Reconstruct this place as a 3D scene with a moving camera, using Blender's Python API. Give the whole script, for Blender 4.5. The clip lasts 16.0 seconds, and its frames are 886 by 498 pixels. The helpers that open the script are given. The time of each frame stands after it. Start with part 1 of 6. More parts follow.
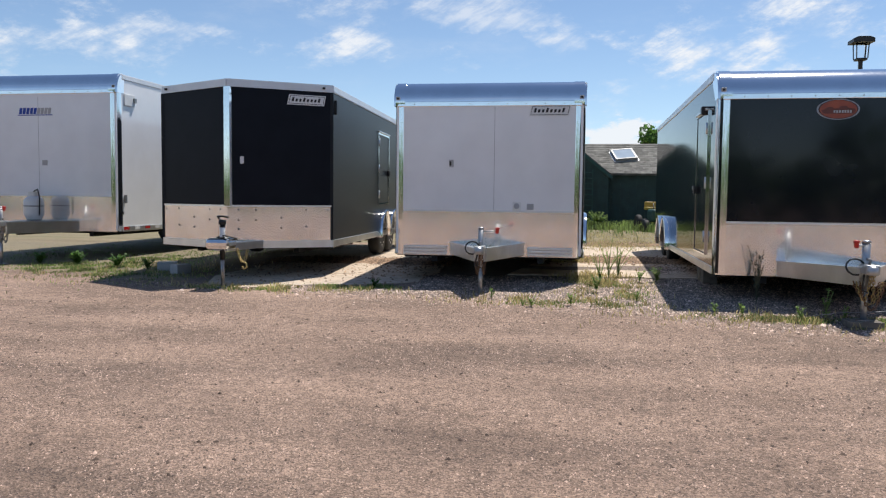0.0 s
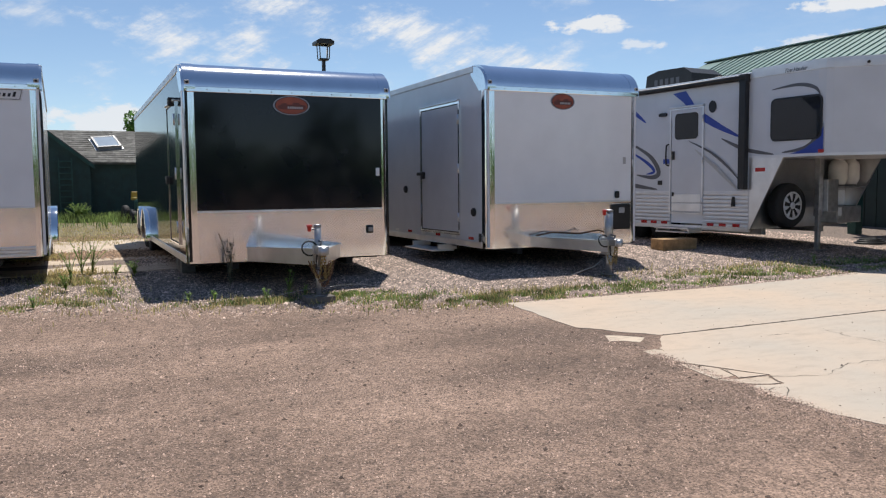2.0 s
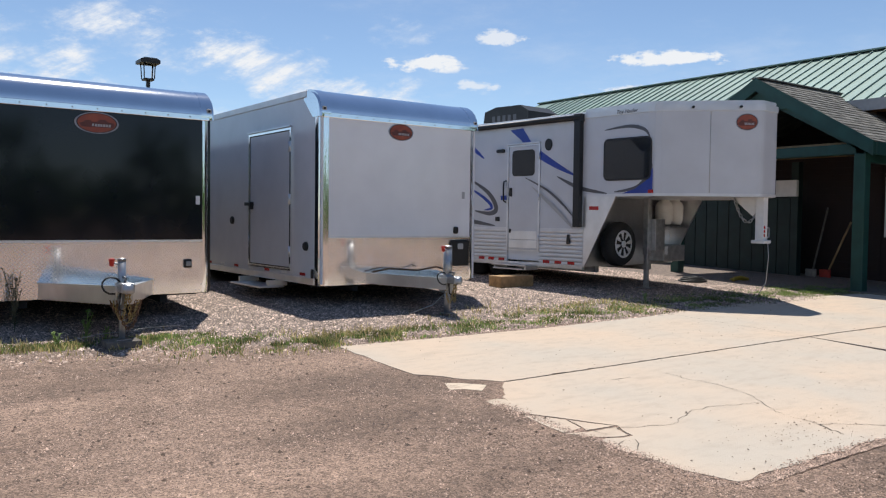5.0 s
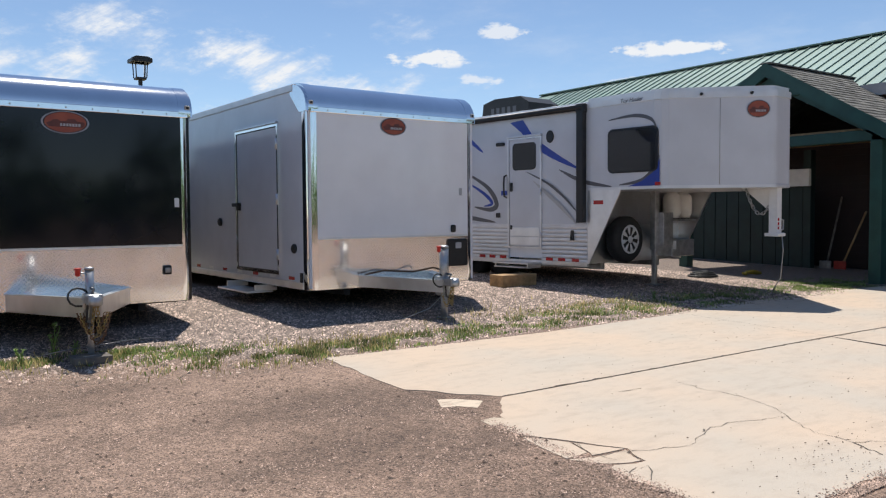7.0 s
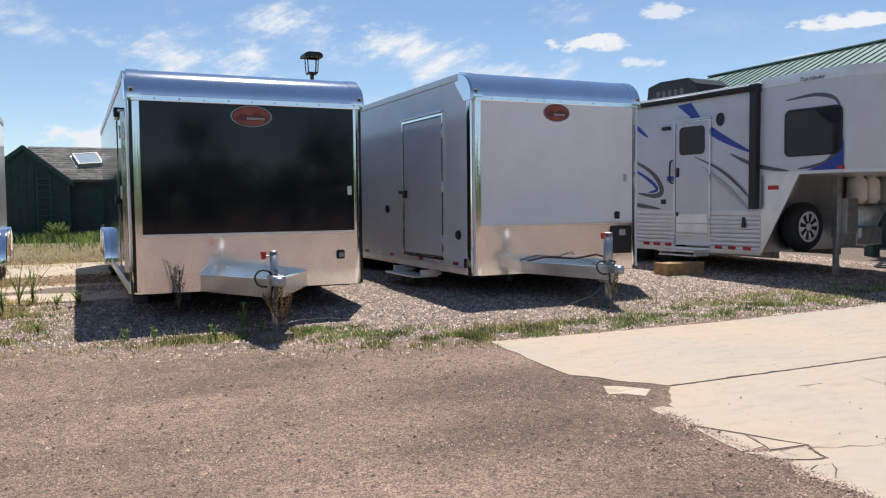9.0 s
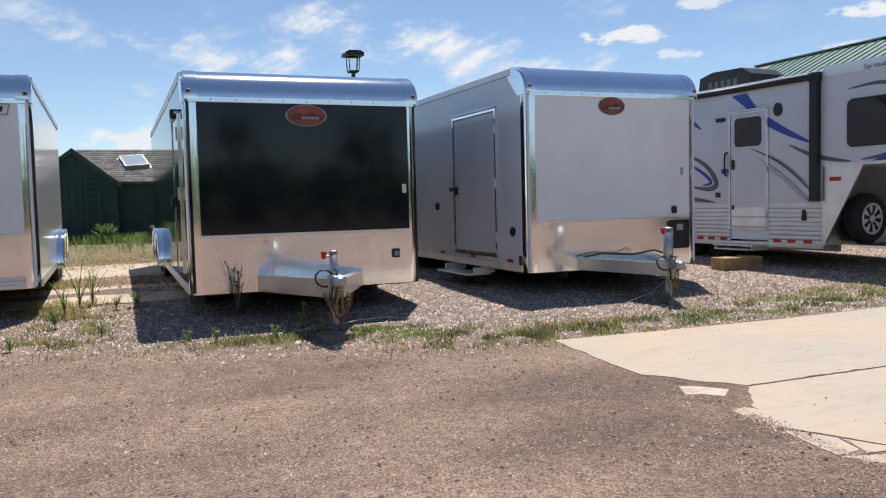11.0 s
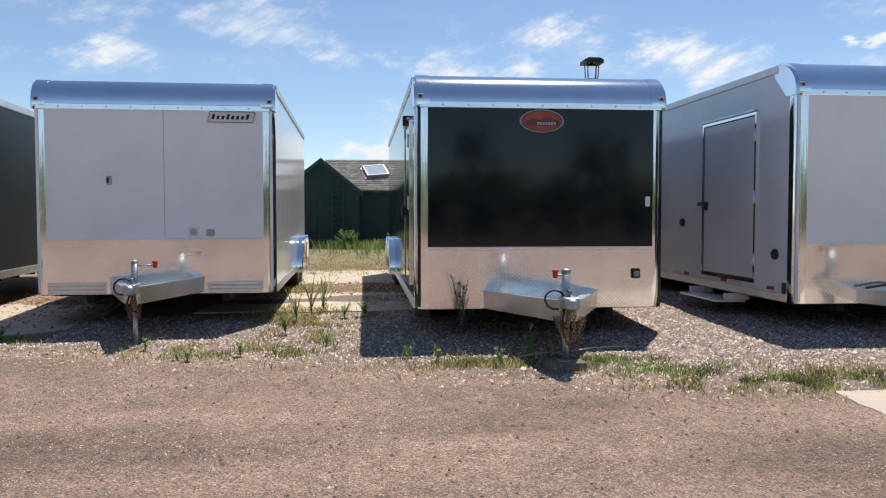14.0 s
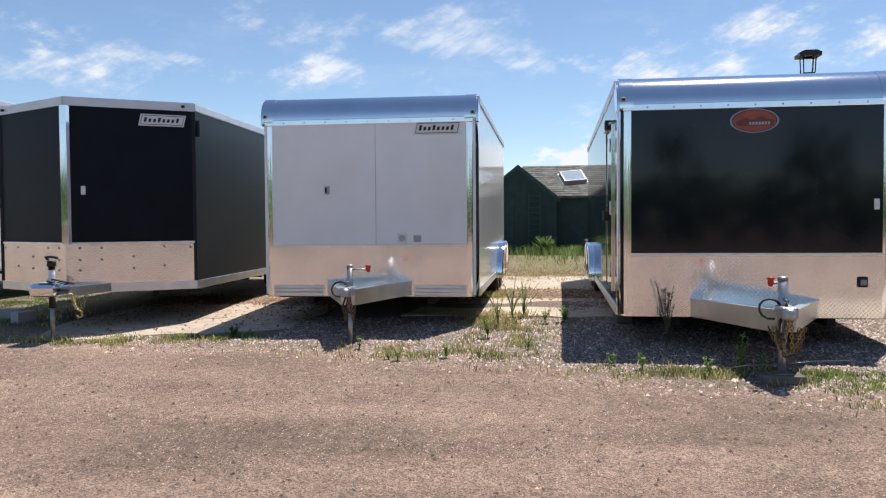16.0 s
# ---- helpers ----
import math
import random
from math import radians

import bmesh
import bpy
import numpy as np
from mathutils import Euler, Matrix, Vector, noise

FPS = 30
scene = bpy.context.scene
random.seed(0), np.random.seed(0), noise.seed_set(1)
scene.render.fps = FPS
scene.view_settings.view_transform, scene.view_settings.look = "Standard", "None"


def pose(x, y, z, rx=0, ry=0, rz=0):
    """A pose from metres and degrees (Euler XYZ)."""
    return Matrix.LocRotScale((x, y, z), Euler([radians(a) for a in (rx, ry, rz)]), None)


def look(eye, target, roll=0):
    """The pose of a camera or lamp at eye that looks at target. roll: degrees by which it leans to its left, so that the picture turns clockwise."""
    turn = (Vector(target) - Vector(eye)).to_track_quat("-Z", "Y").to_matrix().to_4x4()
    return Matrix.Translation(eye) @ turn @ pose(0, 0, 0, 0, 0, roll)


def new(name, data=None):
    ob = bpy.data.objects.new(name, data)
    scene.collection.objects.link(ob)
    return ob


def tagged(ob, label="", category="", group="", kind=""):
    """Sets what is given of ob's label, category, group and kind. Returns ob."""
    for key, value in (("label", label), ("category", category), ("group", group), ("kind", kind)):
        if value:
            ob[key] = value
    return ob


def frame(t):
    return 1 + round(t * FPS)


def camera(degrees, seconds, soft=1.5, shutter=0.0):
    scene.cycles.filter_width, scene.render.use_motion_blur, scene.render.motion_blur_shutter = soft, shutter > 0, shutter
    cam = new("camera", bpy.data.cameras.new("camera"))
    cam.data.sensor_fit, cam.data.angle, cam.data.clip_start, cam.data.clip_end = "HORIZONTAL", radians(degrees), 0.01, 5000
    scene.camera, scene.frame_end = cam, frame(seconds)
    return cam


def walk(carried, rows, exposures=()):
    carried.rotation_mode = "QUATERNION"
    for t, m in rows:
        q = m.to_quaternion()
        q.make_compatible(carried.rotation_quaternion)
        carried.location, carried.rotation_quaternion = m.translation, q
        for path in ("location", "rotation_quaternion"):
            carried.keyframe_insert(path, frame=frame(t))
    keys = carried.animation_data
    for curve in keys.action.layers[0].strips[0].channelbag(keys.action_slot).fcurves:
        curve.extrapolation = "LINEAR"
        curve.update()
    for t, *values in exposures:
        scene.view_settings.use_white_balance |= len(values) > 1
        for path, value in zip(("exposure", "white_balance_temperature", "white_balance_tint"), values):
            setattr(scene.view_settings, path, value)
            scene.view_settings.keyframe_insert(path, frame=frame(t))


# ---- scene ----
cam = camera(57.92, 16.0, 1.2)
# seconds, eye x y z, yaw, pitch, roll
ROWS = [
    (0.0, -0.015, -0.025, 1.368, 10.55, -3.66, 0.60),
    (0.5, 0.049, -0.020, 1.383, -1.22, -3.13, 0.73),
    (1.0, 0.086, -0.107, 1.384, -10.73, -4.29, 0.67),
    (1.5, 0.150, -0.148, 1.380, -18.34, -5.33, -0.33),
    (2.0, 0.277, -0.164, 1.402, -24.12, -4.51, -0.54),
    (2.5, 0.419, -0.167, 1.396, -28.35, -4.01, 0.11),
    (3.0, 0.479, -0.149, 1.390, -29.71, -4.16, -0.01),
    (3.5, 0.450, -0.054, 1.393, -31.37, -3.86, 0.27),
    (6.0, 0.842, 0.636, 1.418, -37.51, -1.87, -0.15),
    (6.5, 0.950, 0.720, 1.430, -38.03, -2.87, -0.40),
    (7.0, 1.047, 0.765, 1.441, -35.29, -2.47, -0.37),
    (7.5, 1.119, 0.791, 1.428, -32.80, -2.58, -0.15),
    (8.0, 1.116, 0.773, 1.424, -30.09, -2.81, -0.48),
    (8.5, 1.058, 0.763, 1.439, -26.64, -3.05, -0.49),
    (9.0, 0.945, 0.734, 1.433, -24.09, -3.28, -0.56),
    (9.5, 0.839, 0.715, 1.426, -22.56, -3.71, -1.10),
    (10.0, 0.774, 0.716, 1.437, -21.98, -3.63, -1.34),
    (12.5, 0.827, 1.478, 1.450, -18.07, -3.01, -1.05),
    (13.0, 0.893, 1.585, 1.455, -13.36, -2.68, -0.24),
    (13.5, 0.918, 1.629, 1.457, -7.68, -2.47, -0.00),
    (14.0, 0.927, 1.645, 1.453, -5.15, -2.43, -0.02),
    (14.5, 0.920, 1.629, 1.454, -3.18, -2.35, 0.05),
    (15.0, 0.905, 1.621, 1.458, 0.32, -2.10, -0.29),
    (15.5, 0.883, 1.614, 1.455, 4.99, -2.02, -0.65),
    (16.0, 0.864, 1.572, 1.452, 8.75, -1.94, -0.41),
]
walk(cam, [(t, pose(x, y, z, 90 + pitch, 0, yaw) @ pose(0, 0, 0, 0, 0, roll)) for t, x, y, z, yaw, pitch, roll in ROWS],
     exposures=[(0.0, 0.15), (1.0, 0.06), (2.5, 0.0), (3.5, 0.07), (7.0, 0.10), (10.0, 0.08), (13.0, 0.12), (16.0, 0.22)])

# ---- light ----
SUN_WAY = Vector((-0.20, -0.37, -1.0))
sun = new("sun", bpy.data.lights.new("sun", "SUN"))
sun.data.energy, sun.data.angle, sun.data.color = 4.8, radians(0.53), (1.0, 0.95, 0.88)
sun.matrix_world = look((4, 8, 30), Vector((4, 8, 30)) + SUN_WAY)

world = bpy.data.worlds.new("world")
scene.world = world
world.use_nodes = True


def sky_world():
    nt = world.node_tree
    nt.nodes.clear()
    N, K = nt.nodes.new, nt.links.new
    out, bg = N("ShaderNodeOutputWorld"), N("ShaderNodeBackground")
    sky = N("ShaderNodeTexSky")
    sky.sky_type, sky.sun_disc = "NISHITA", False
    sky.sun_elevation, sky.sun_rotation = radians(67), radians(28)
    sky.altitude, sky.air_density, sky.dust_density, sky.ozone_density = 1500, 1.0, 0.15, 2.0
    co = N("ShaderNodeTexCoord")
    sep = N("ShaderNodeSeparateXYZ")
    K(co.outputs["Generated"], sep.inputs[0])

    def math_node(op, a, b=None, clamp=False):
        m = N("ShaderNodeMath")
        m.operation, m.use_clamp = op, clamp
        for i, v in enumerate((a, b)):
            if v is None:
                continue
            if isinstance(v, (int, float)):
                m.inputs[i].default_value = v
            else:
                K(v, m.inputs[i])
        return m.outputs[0]
    def ramp(x, a, b):
        r = N("ShaderNodeMapRange")
        r.interpolation_type = "SMOOTHSTEP"
        K(x, r.inputs[0])
        r.inputs[1].default_value, r.inputs[2].default_value = a, b
        return r.outputs[0]
    # clouds by azimuth, elevation, half width, half height (degrees) and density
    az = math_node("MULTIPLY", math_node("ARCTAN2", sep.outputs[0], sep.outputs[1]), 180 / math.pi)
    el = math_node("MULTIPLY", math_node("ARCSINE", sep.outputs[2]), 180 / math.pi)

    def swirl(scale, detail, rough, stretch, offset, turn=0.0):
        pos, mp = N("ShaderNodeCombineXYZ"), N("ShaderNodeMapping")
        K(az, pos.inputs[0])
        K(el, pos.inputs[1])
        K(pos.outputs[0], mp.inputs[0])
        mp.vector_type = "TEXTURE" if turn else "POINT"
        mp.inputs["Scale"].default_value, mp.inputs["Location"].default_value = stretch, offset
        mp.inputs["Rotation"].default_value = (0, 0, radians(turn))
        tx = N("ShaderNodeTexNoise")
        K(mp.outputs[0], tx.inputs["Vector"])
        for k, v in (("Scale", scale), ("Detail", detail), ("Roughness", rough)):
            tx.inputs[k].default_value = v
        return tx.outputs["Fac"]
    edge = ramp(swirl(0.55, 8, 0.6, (0.6, 1.2, 1), (3, 7, 0)), 0.30, 0.70)
    soft = ramp(swirl(0.20, 10, 0.66, (0.55, 1.1, 1), (11, 2, 0)), 0.30, 0.72)
    # fibres combed slantwise through the thin high cloud
    fibre = ramp(swirl(0.9, 9, 0.62, (4.2, 0.8, 1), (5, 3, 0), 28), 0.30, 0.70)
    cover = None
    for a, e, w, h, sharp, dens in ((34.2, 11.0, 3.2, 0.65, 1, 1.0), (51.4, 11.0, 4.4, 0.55, 1, 1.0), (38.3, 9.4, 1.9, 0.45, 1, 0.7), (39.8, 12.6, 1.7, 0.6, 1, 0.8),
                                    (0.8, 4.4, 4.0, 1.5, 1, 0.9), (-17.3, 10.3, 5.5, 1.2, 0, 1.1), (-29.4, 10.9, 3.2, 0.8, 0, 0.9), (50.0, 8.6, 6.0, 0.9, 1, 0.8),
                                    (5.0, 10.0, 5.5, 2.6, 0, 1.2), (16.0, 10.2, 9.0, 2.2, 0, 1.4), (25.0, 8.3, 6.5, 2.4, 0, 1.5), (30.8, 13.2, 3.0, 1.6, 0, 0.7),
                                    (-12.0, 13.2, 11.0, 1.6, 0, 0.7), (-38.5, 9.6, 5.5, 2.0, 0, 1.3), (-2.5, 11.2, 2.0, 1.3, 0, 0.8)):
        dx = math_node("DIVIDE", math_node("SUBTRACT", az, a), w)
        dy = math_node("DIVIDE", math_node("SUBTRACT", el, e), h)
        far = math_node("SQRT", math_node("ADD", math_node("MULTIPLY", dx, dx), math_node("MULTIPLY", dy, dy)))
        field = edge if sharp else soft
        body = math_node("SUBTRACT", math_node("MULTIPLY", field, 0.8 if sharp else 2.2), math_node("MULTIPLY", far, 0.75 if sharp else 0.8))
        if sharp:
            body = math_node("ADD", body, 0.30)
        else:
            body = math_node("MULTIPLY", body, math_node("ADD", math_node("MULTIPLY", fibre, 0.9), 0.45))
        one = math_node("MULTIPLY", ramp(body, 0.0, 0.35) if sharp else ramp(body, 0.0, 1.8), dens * (1.0 if sharp else 0.85), True)
        cover = one if cover is None else math_node("MAXIMUM", cover, one)
    rest = math_node("MULTIPLY", ramp(swirl(0.10, 10, 0.68, (0.5, 1.5, 1), (4, 31, 0)), 0.48, 0.85), 0.32)
    rest = math_node("MULTIPLY", rest, ramp(math_node("MULTIPLY", el, -1), -30, -16))
    cover = math_node("MAXIMUM", cover, rest, True)
    cover = math_node("MULTIPLY", cover, ramp(sep.outputs[2], 0.0, 0.03))
    mix = N("ShaderNodeMixRGB")
    K(cover, mix.inputs[0])
    K(sky.outputs[0], mix.inputs[1])
    mix.inputs[2].default_value = (7.0, 7.2, 7.5, 1)
    K(mix.outputs[0], bg.inputs[0])
    bg.inputs[1].default_value = 0.115
    K(bg.outputs[0], out.inputs[0])


sky_world()


# ---- materials ----
def material(name, color, rough=0.5, metal=0.0, vary=0.12, scale=6.0, grain=60.0, bump=0.15, color2=None, spec=0.5, coat=0.0, space="Object"):
    """A principled surface with stains at one scale and grain at another."""
    m = bpy.data.materials.new(name)
    m.use_nodes = True
    nt = m.node_tree
    b = nt.nodes["Principled BSDF"]
    N, K = nt.nodes.new, nt.links.new
    co = N("ShaderNodeTexCoord")
    big, fine = N("ShaderNodeTexNoise"), N("ShaderNodeTexNoise")
    for tx, s, d in ((big, scale, 5), (fine, grain, 3)):
        K(co.outputs[space], tx.inputs["Vector"])
        tx.inputs["Scale"].default_value, tx.inputs["Detail"].default_value = s, d
    lo = color2 or tuple(c * (1 - vary) for c in color)
    hi = color if color2 else tuple(min(1, c * (1 + vary)) for c in color)
    mix = N("ShaderNodeMixRGB")
    mix.inputs[1].default_value, mix.inputs[2].default_value = (*lo, 1), (*hi, 1)
    r = N("ShaderNodeMapRange")
    r.inputs[1].default_value, r.inputs[2].default_value = 0.35, 0.65
    K(big.outputs["Fac"], r.inputs[0])
    K(r.outputs[0], mix.inputs[0])
    K(mix.outputs[0], b.inputs["Base Color"])
    rr = N("ShaderNodeMapRange")
    rr.inputs[3].default_value, rr.inputs[4].default_value = max(0.02, rough * 0.8), min(1, rough * 1.2)
    K(fine.outputs["Fac"], rr.inputs[0])
    K(rr.outputs[0], b.inputs["Roughness"])
    b.inputs["Metallic"].default_value = metal
    b.inputs["Specular IOR Level"].default_value = spec
    b.inputs["Coat Weight"].default_value = coat
    b.inputs["Coat Roughness"].default_value = 0.05
    if bump:
        bp = N("ShaderNodeBump")
        bp.inputs["Strength"].default_value, bp.inputs["Distance"].default_value = bump, 0.01
        K(fine.outputs["Fac"], bp.inputs["Height"])
        K(bp.outputs[0], b.inputs["Normal"])
    return m


def tread_plate(name, color, rough, pitch=0.032, strength=0.8):
    """Aluminium with raised crossed lozenges."""
    m = material(name, color, rough, 1.0, 0.08, 3.0, 40.0, 0)
    nt = m.node_tree
    N, K = nt.nodes.new, nt.links.new
    co, sep = N("ShaderNodeTexCoord"), N("ShaderNodeSeparateXYZ")
    K(co.outputs["Object"], sep.inputs[0])

    def op(kind, a, b=None):
        n = N("ShaderNodeMath")
        n.operation = kind
        for i, v in enumerate((a, b)):
            if isinstance(v, (int, float)):
                n.inputs[i].default_value = v
            elif v is not None:
                K(v, n.inputs[i])
        return n.outputs[0]
    u = op("SUBTRACT", sep.outputs[0], op("MULTIPLY", sep.outputs[1], 0.3))
    p = op("DIVIDE", op("ADD", u, sep.outputs[2]), pitch)
    q = op("DIVIDE", op("SUBTRACT", u, sep.outputs[2]), pitch)
    odd = op("FLOORED_MODULO", op("ADD", op("FLOOR", p), op("FLOOR", q)), 2.0)
    lp, lq = op("SUBTRACT", op("FRACT", p), 0.5), op("SUBTRACT", op("FRACT", q), 0.5)

    def pick(a, b):
        return op("ADD", op("MULTIPLY", a, odd), op("MULTIPLY", b, op("SUBTRACT", 1.0, odd)))
    la, lb = op("DIVIDE", pick(lp, lq), 0.52), op("DIVIDE", pick(lq, lp), 0.20)
    h = op("MAXIMUM", op("SUBTRACT", 1.0, op("ADD", op("MULTIPLY", la, la), op("MULTIPLY", lb, lb))), 0.0)
    h = op("POWER", h, 0.6)
    bp = N("ShaderNodeBump")
    bp.inputs["Strength"].default_value, bp.inputs["Distance"].default_value = strength, 0.003
    K(h, bp.inputs["Height"])
    K(bp.outputs[0], nt.nodes["Principled BSDF"].inputs["Normal"])
    return m


def wavy(m, scale, strength):
    """Adds the slight waviness of sheet panels to a surface."""
    nt = m.node_tree
    N, K = nt.nodes.new, nt.links.new
    co, tx, bp = N("ShaderNodeTexCoord"), N("ShaderNodeTexNoise"), N("ShaderNodeBump")
    K(co.outputs["Object"], tx.inputs["Vector"])
    tx.inputs["Scale"].default_value, tx.inputs["Detail"].default_value = scale, 1
    bp.inputs["Strength"].default_value, bp.inputs["Distance"].default_value = strength, 0.02
    K(tx.outputs["Fac"], bp.inputs["Height"])
    K(bp.outputs[0], nt.nodes["Principled BSDF"].inputs["Normal"])
    return m


WHITE = wavy(material("white_gelcoat", (0.885, 0.89, 0.90), 0.10, 0, 0.03, 2, 30, 0, spec=0.5), 1.6, 0.05)
SILVER = wavy(material("silver_paint", (0.74, 0.755, 0.79), 0.12, 0.0, 0.04, 2, 40, 0), 1.4, 0.06)
BLACK = wavy(material("black_gloss_panel", (0.007, 0.009, 0.014), 0.07, 0, 0.2, 2, 50, 0, spec=0.40), 1.2, 0.05)
CHARCOAL = wavy(material("charcoal_panel", (0.012, 0.014, 0.018), 0.36, 0.0, 0.08, 3, 50, 0, spec=0.22), 1.5, 0.06)
NAVY_BLACK = wavy(material("flat_black_panel", (0.009, 0.011, 0.017), 0.4, 0, 0.1, 3, 60, 0, spec=0.10), 1.3, 0.05)
RVSIDE = wavy(material("silver_white_filon", (0.60, 0.615, 0.65), 0.25, 0.0, 0.04, 2, 40, 0), 1.4, 0.05)
CHROME = wavy(material("polished_aluminium", (0.88, 0.89, 0.90), 0.07, 1.0, 0.03, 3, 30, 0), 3.0, 0.06)
ALU = material("brushed_aluminium", (0.72, 0.73, 0.75), 0.32, 1.0, 0.08, 4, 90, 0.05)
ALU_WHITE = material("white_aluminium_trim", (0.70, 0.71, 0.73), 0.35, 0.3, 0.05, 4, 60, 0.03)
PLATE = tread_plate("tread_plate_aluminium", (0.91, 0.85, 0.80), 0.10, 0.042, 0.42)
GALV = material("galvanised_steel", (0.46, 0.47, 0.48), 0.42, 0.9, 0.15, 12, 120, 0.1)
STEEL = material("worn_steel", (0.30, 0.30, 0.30), 0.4, 0.9, 0.2, 20, 150, 0.2)
RUST = material("rusty_steel", (0.20, 0.11, 0.06), 0.8, 0.3, 0.3, 30, 150, 0.4)
BLACKP = material("black_plastic", (0.012, 0.012, 0.013), 0.45, 0, 0.2, 10, 120, 0.1)
RUBBER = material("tyre_rubber", (0.018, 0.018, 0.019), 0.75, 0, 0.2, 14, 90, 0.3)
RED = material("red_reflector", (0.45, 0.02, 0.02), 0.25, 0, 0.1, 20, 80, 0.05)
REDP = material("red_handle_plastic", (0.55, 0.03, 0.02), 0.4, 0, 0.1, 20, 80, 0.05)
WHITEP = material("white_plastic", (0.75, 0.75, 0.74), 0.4, 0, 0.04, 10, 80, 0.03)
GREYP = material("grey_plastic", (0.42, 0.42, 0.42), 0.5, 0, 0.06, 10, 80, 0.05)
BADGE = material("badge_red_sunset", (0.36, 0.085, 0.04), 0.35, 0, 0.2, 9, 60, 0.02, color2=(0.27, 0.06, 0.035))
MESA = material("badge_dark_mesa", (0.13, 0.035, 0.025), 0.35, 0, 0.2, 12, 60, 0.02)
BADGERIM = material("badge_grey_rim", (0.30, 0.32, 0.36), 0.3, 0, 0.1, 12, 60, 0.02)
UNDER = material("undercoated_steel", (0.012, 0.012, 0.012), 0.8, 0, 0.3, 6, 60, 0.2)
DARKGLASS = material("tinted_glass", (0.012, 0.014, 0.016), 0.05, 0, 0.1, 3, 40, 0, spec=0.6)
BLUE = material("blue_vinyl_graphic", (0.02, 0.055, 0.33), 0.3, 0, 0.08, 4, 40, 0)
GREYV = material("grey_vinyl_graphic", (0.10, 0.10, 0.11), 0.3, 0, 0.08, 4, 40, 0)
TANKW = material("white_enamel_tank", (0.70, 0.69, 0.66), 0.35, 0, 0.06, 6, 50, 0.03)
WOOD = material("weathered_timber", (0.36, 0.22, 0.10), 0.75, 0, 0.25, 12, 90, 0.4)
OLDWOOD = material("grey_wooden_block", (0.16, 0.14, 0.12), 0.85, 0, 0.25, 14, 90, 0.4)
CABLE = material("black_cable", (0.012, 0.012, 0.012), 0.5, 0, 0.1, 20, 80, 0.05)
CHAIN = material("yellow_zinc_chain", (0.42, 0.32, 0.14), 0.4, 0.8, 0.2, 30, 120, 0.1)
# porch screen paint, darkened to carry the shade it stands in
GREENSHADE = material("shade_darkened_green_boards", (0.006, 0.022, 0.018), 0.55, 0, 0.2, 4, 60, 0.2)
GREENSHED = material("green_shed_paint", (0.008, 0.036, 0.032), 0.55, 0, 0.2, 4, 60, 0.2)
GREENTRIM = material("green_painted_trim", (0.012, 0.060, 0.050), 0.5, 0, 0.15, 4, 60, 0.15)
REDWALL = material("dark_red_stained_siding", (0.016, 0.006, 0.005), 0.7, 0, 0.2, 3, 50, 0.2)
METALROOF = material("green_metal_roofing", (0.19, 0.275, 0.24), 0.38, 0.25, 0.06, 1.2, 30, 0.02)
SHINGLE = material("weathered_asphalt_shingle", (0.14, 0.135, 0.12), 0.9, 0, 0.3, 5, 120, 0.6)
LEAF = material("leaf_green", (0.10, 0.20, 0.045), 0.6, 0, 0.4, 3, 20, 0.1, space="Object")
GRASS = material("grass_blades", (0.20, 0.275, 0.085), 0.6, 0, 0.5, 2.5, 20, 0.1)
DRYGRASS = material("dry_grass_blades", (0.50, 0.42, 0.20), 0.7, 0, 0.35, 2.5, 20, 0.1)
BARK = material("bark", (0.10, 0.075, 0.055), 0.9, 0, 0.3, 8, 60, 0.7)
def concrete(name, warm, grey, dark, streak):
    """Worn concrete: warm and grey patches, drawn-out stains, pits and fine grain."""
    m = material(name, warm, 0.85, 0, 0.1, 0.8, 110, 0.3, color2=grey)
    nt = m.node_tree
    b = nt.nodes["Principled BSDF"]
    src = b.inputs["Base Color"].links[0].from_socket
    N, K = nt.nodes.new, nt.links.new
    co = N("ShaderNodeTexCoord")
    for scale, detail, stretch, lo, hi, amount in ((2.2, 9, (1.0, 3.5, 1), 0.52, 0.72, streak), (34, 6, (1, 1, 1), 0.60, 0.74, 0.35), (7, 10, (1, 1.6, 1), 0.50, 0.70, streak * 0.8)):
        mp, tx, r, mx = N("ShaderNodeMapping"), N("ShaderNodeTexNoise"), N("ShaderNodeMapRange"), N("ShaderNodeMixRGB")
        K(co.outputs["Object"], mp.inputs[0])
        mp.inputs["Scale"].default_value = stretch
        K(mp.outputs[0], tx.inputs["Vector"])
        tx.inputs["Scale"].default_value, tx.inputs["Detail"].default_value, tx.inputs["Roughness"].default_value = scale, detail, 0.62
        K(tx.outputs["Fac"], r.inputs[0])
        r.inputs[1].default_value, r.inputs[2].default_value, r.inputs[4].default_value = lo, hi, amount
        K(r.outputs[0], mx.inputs[0])
        K(src, mx.inputs[1])
        mx.inputs[2].default_value = (*dark, 1)
        src = mx.outputs[0]
    K(src, b.inputs["Base Color"])
    return m


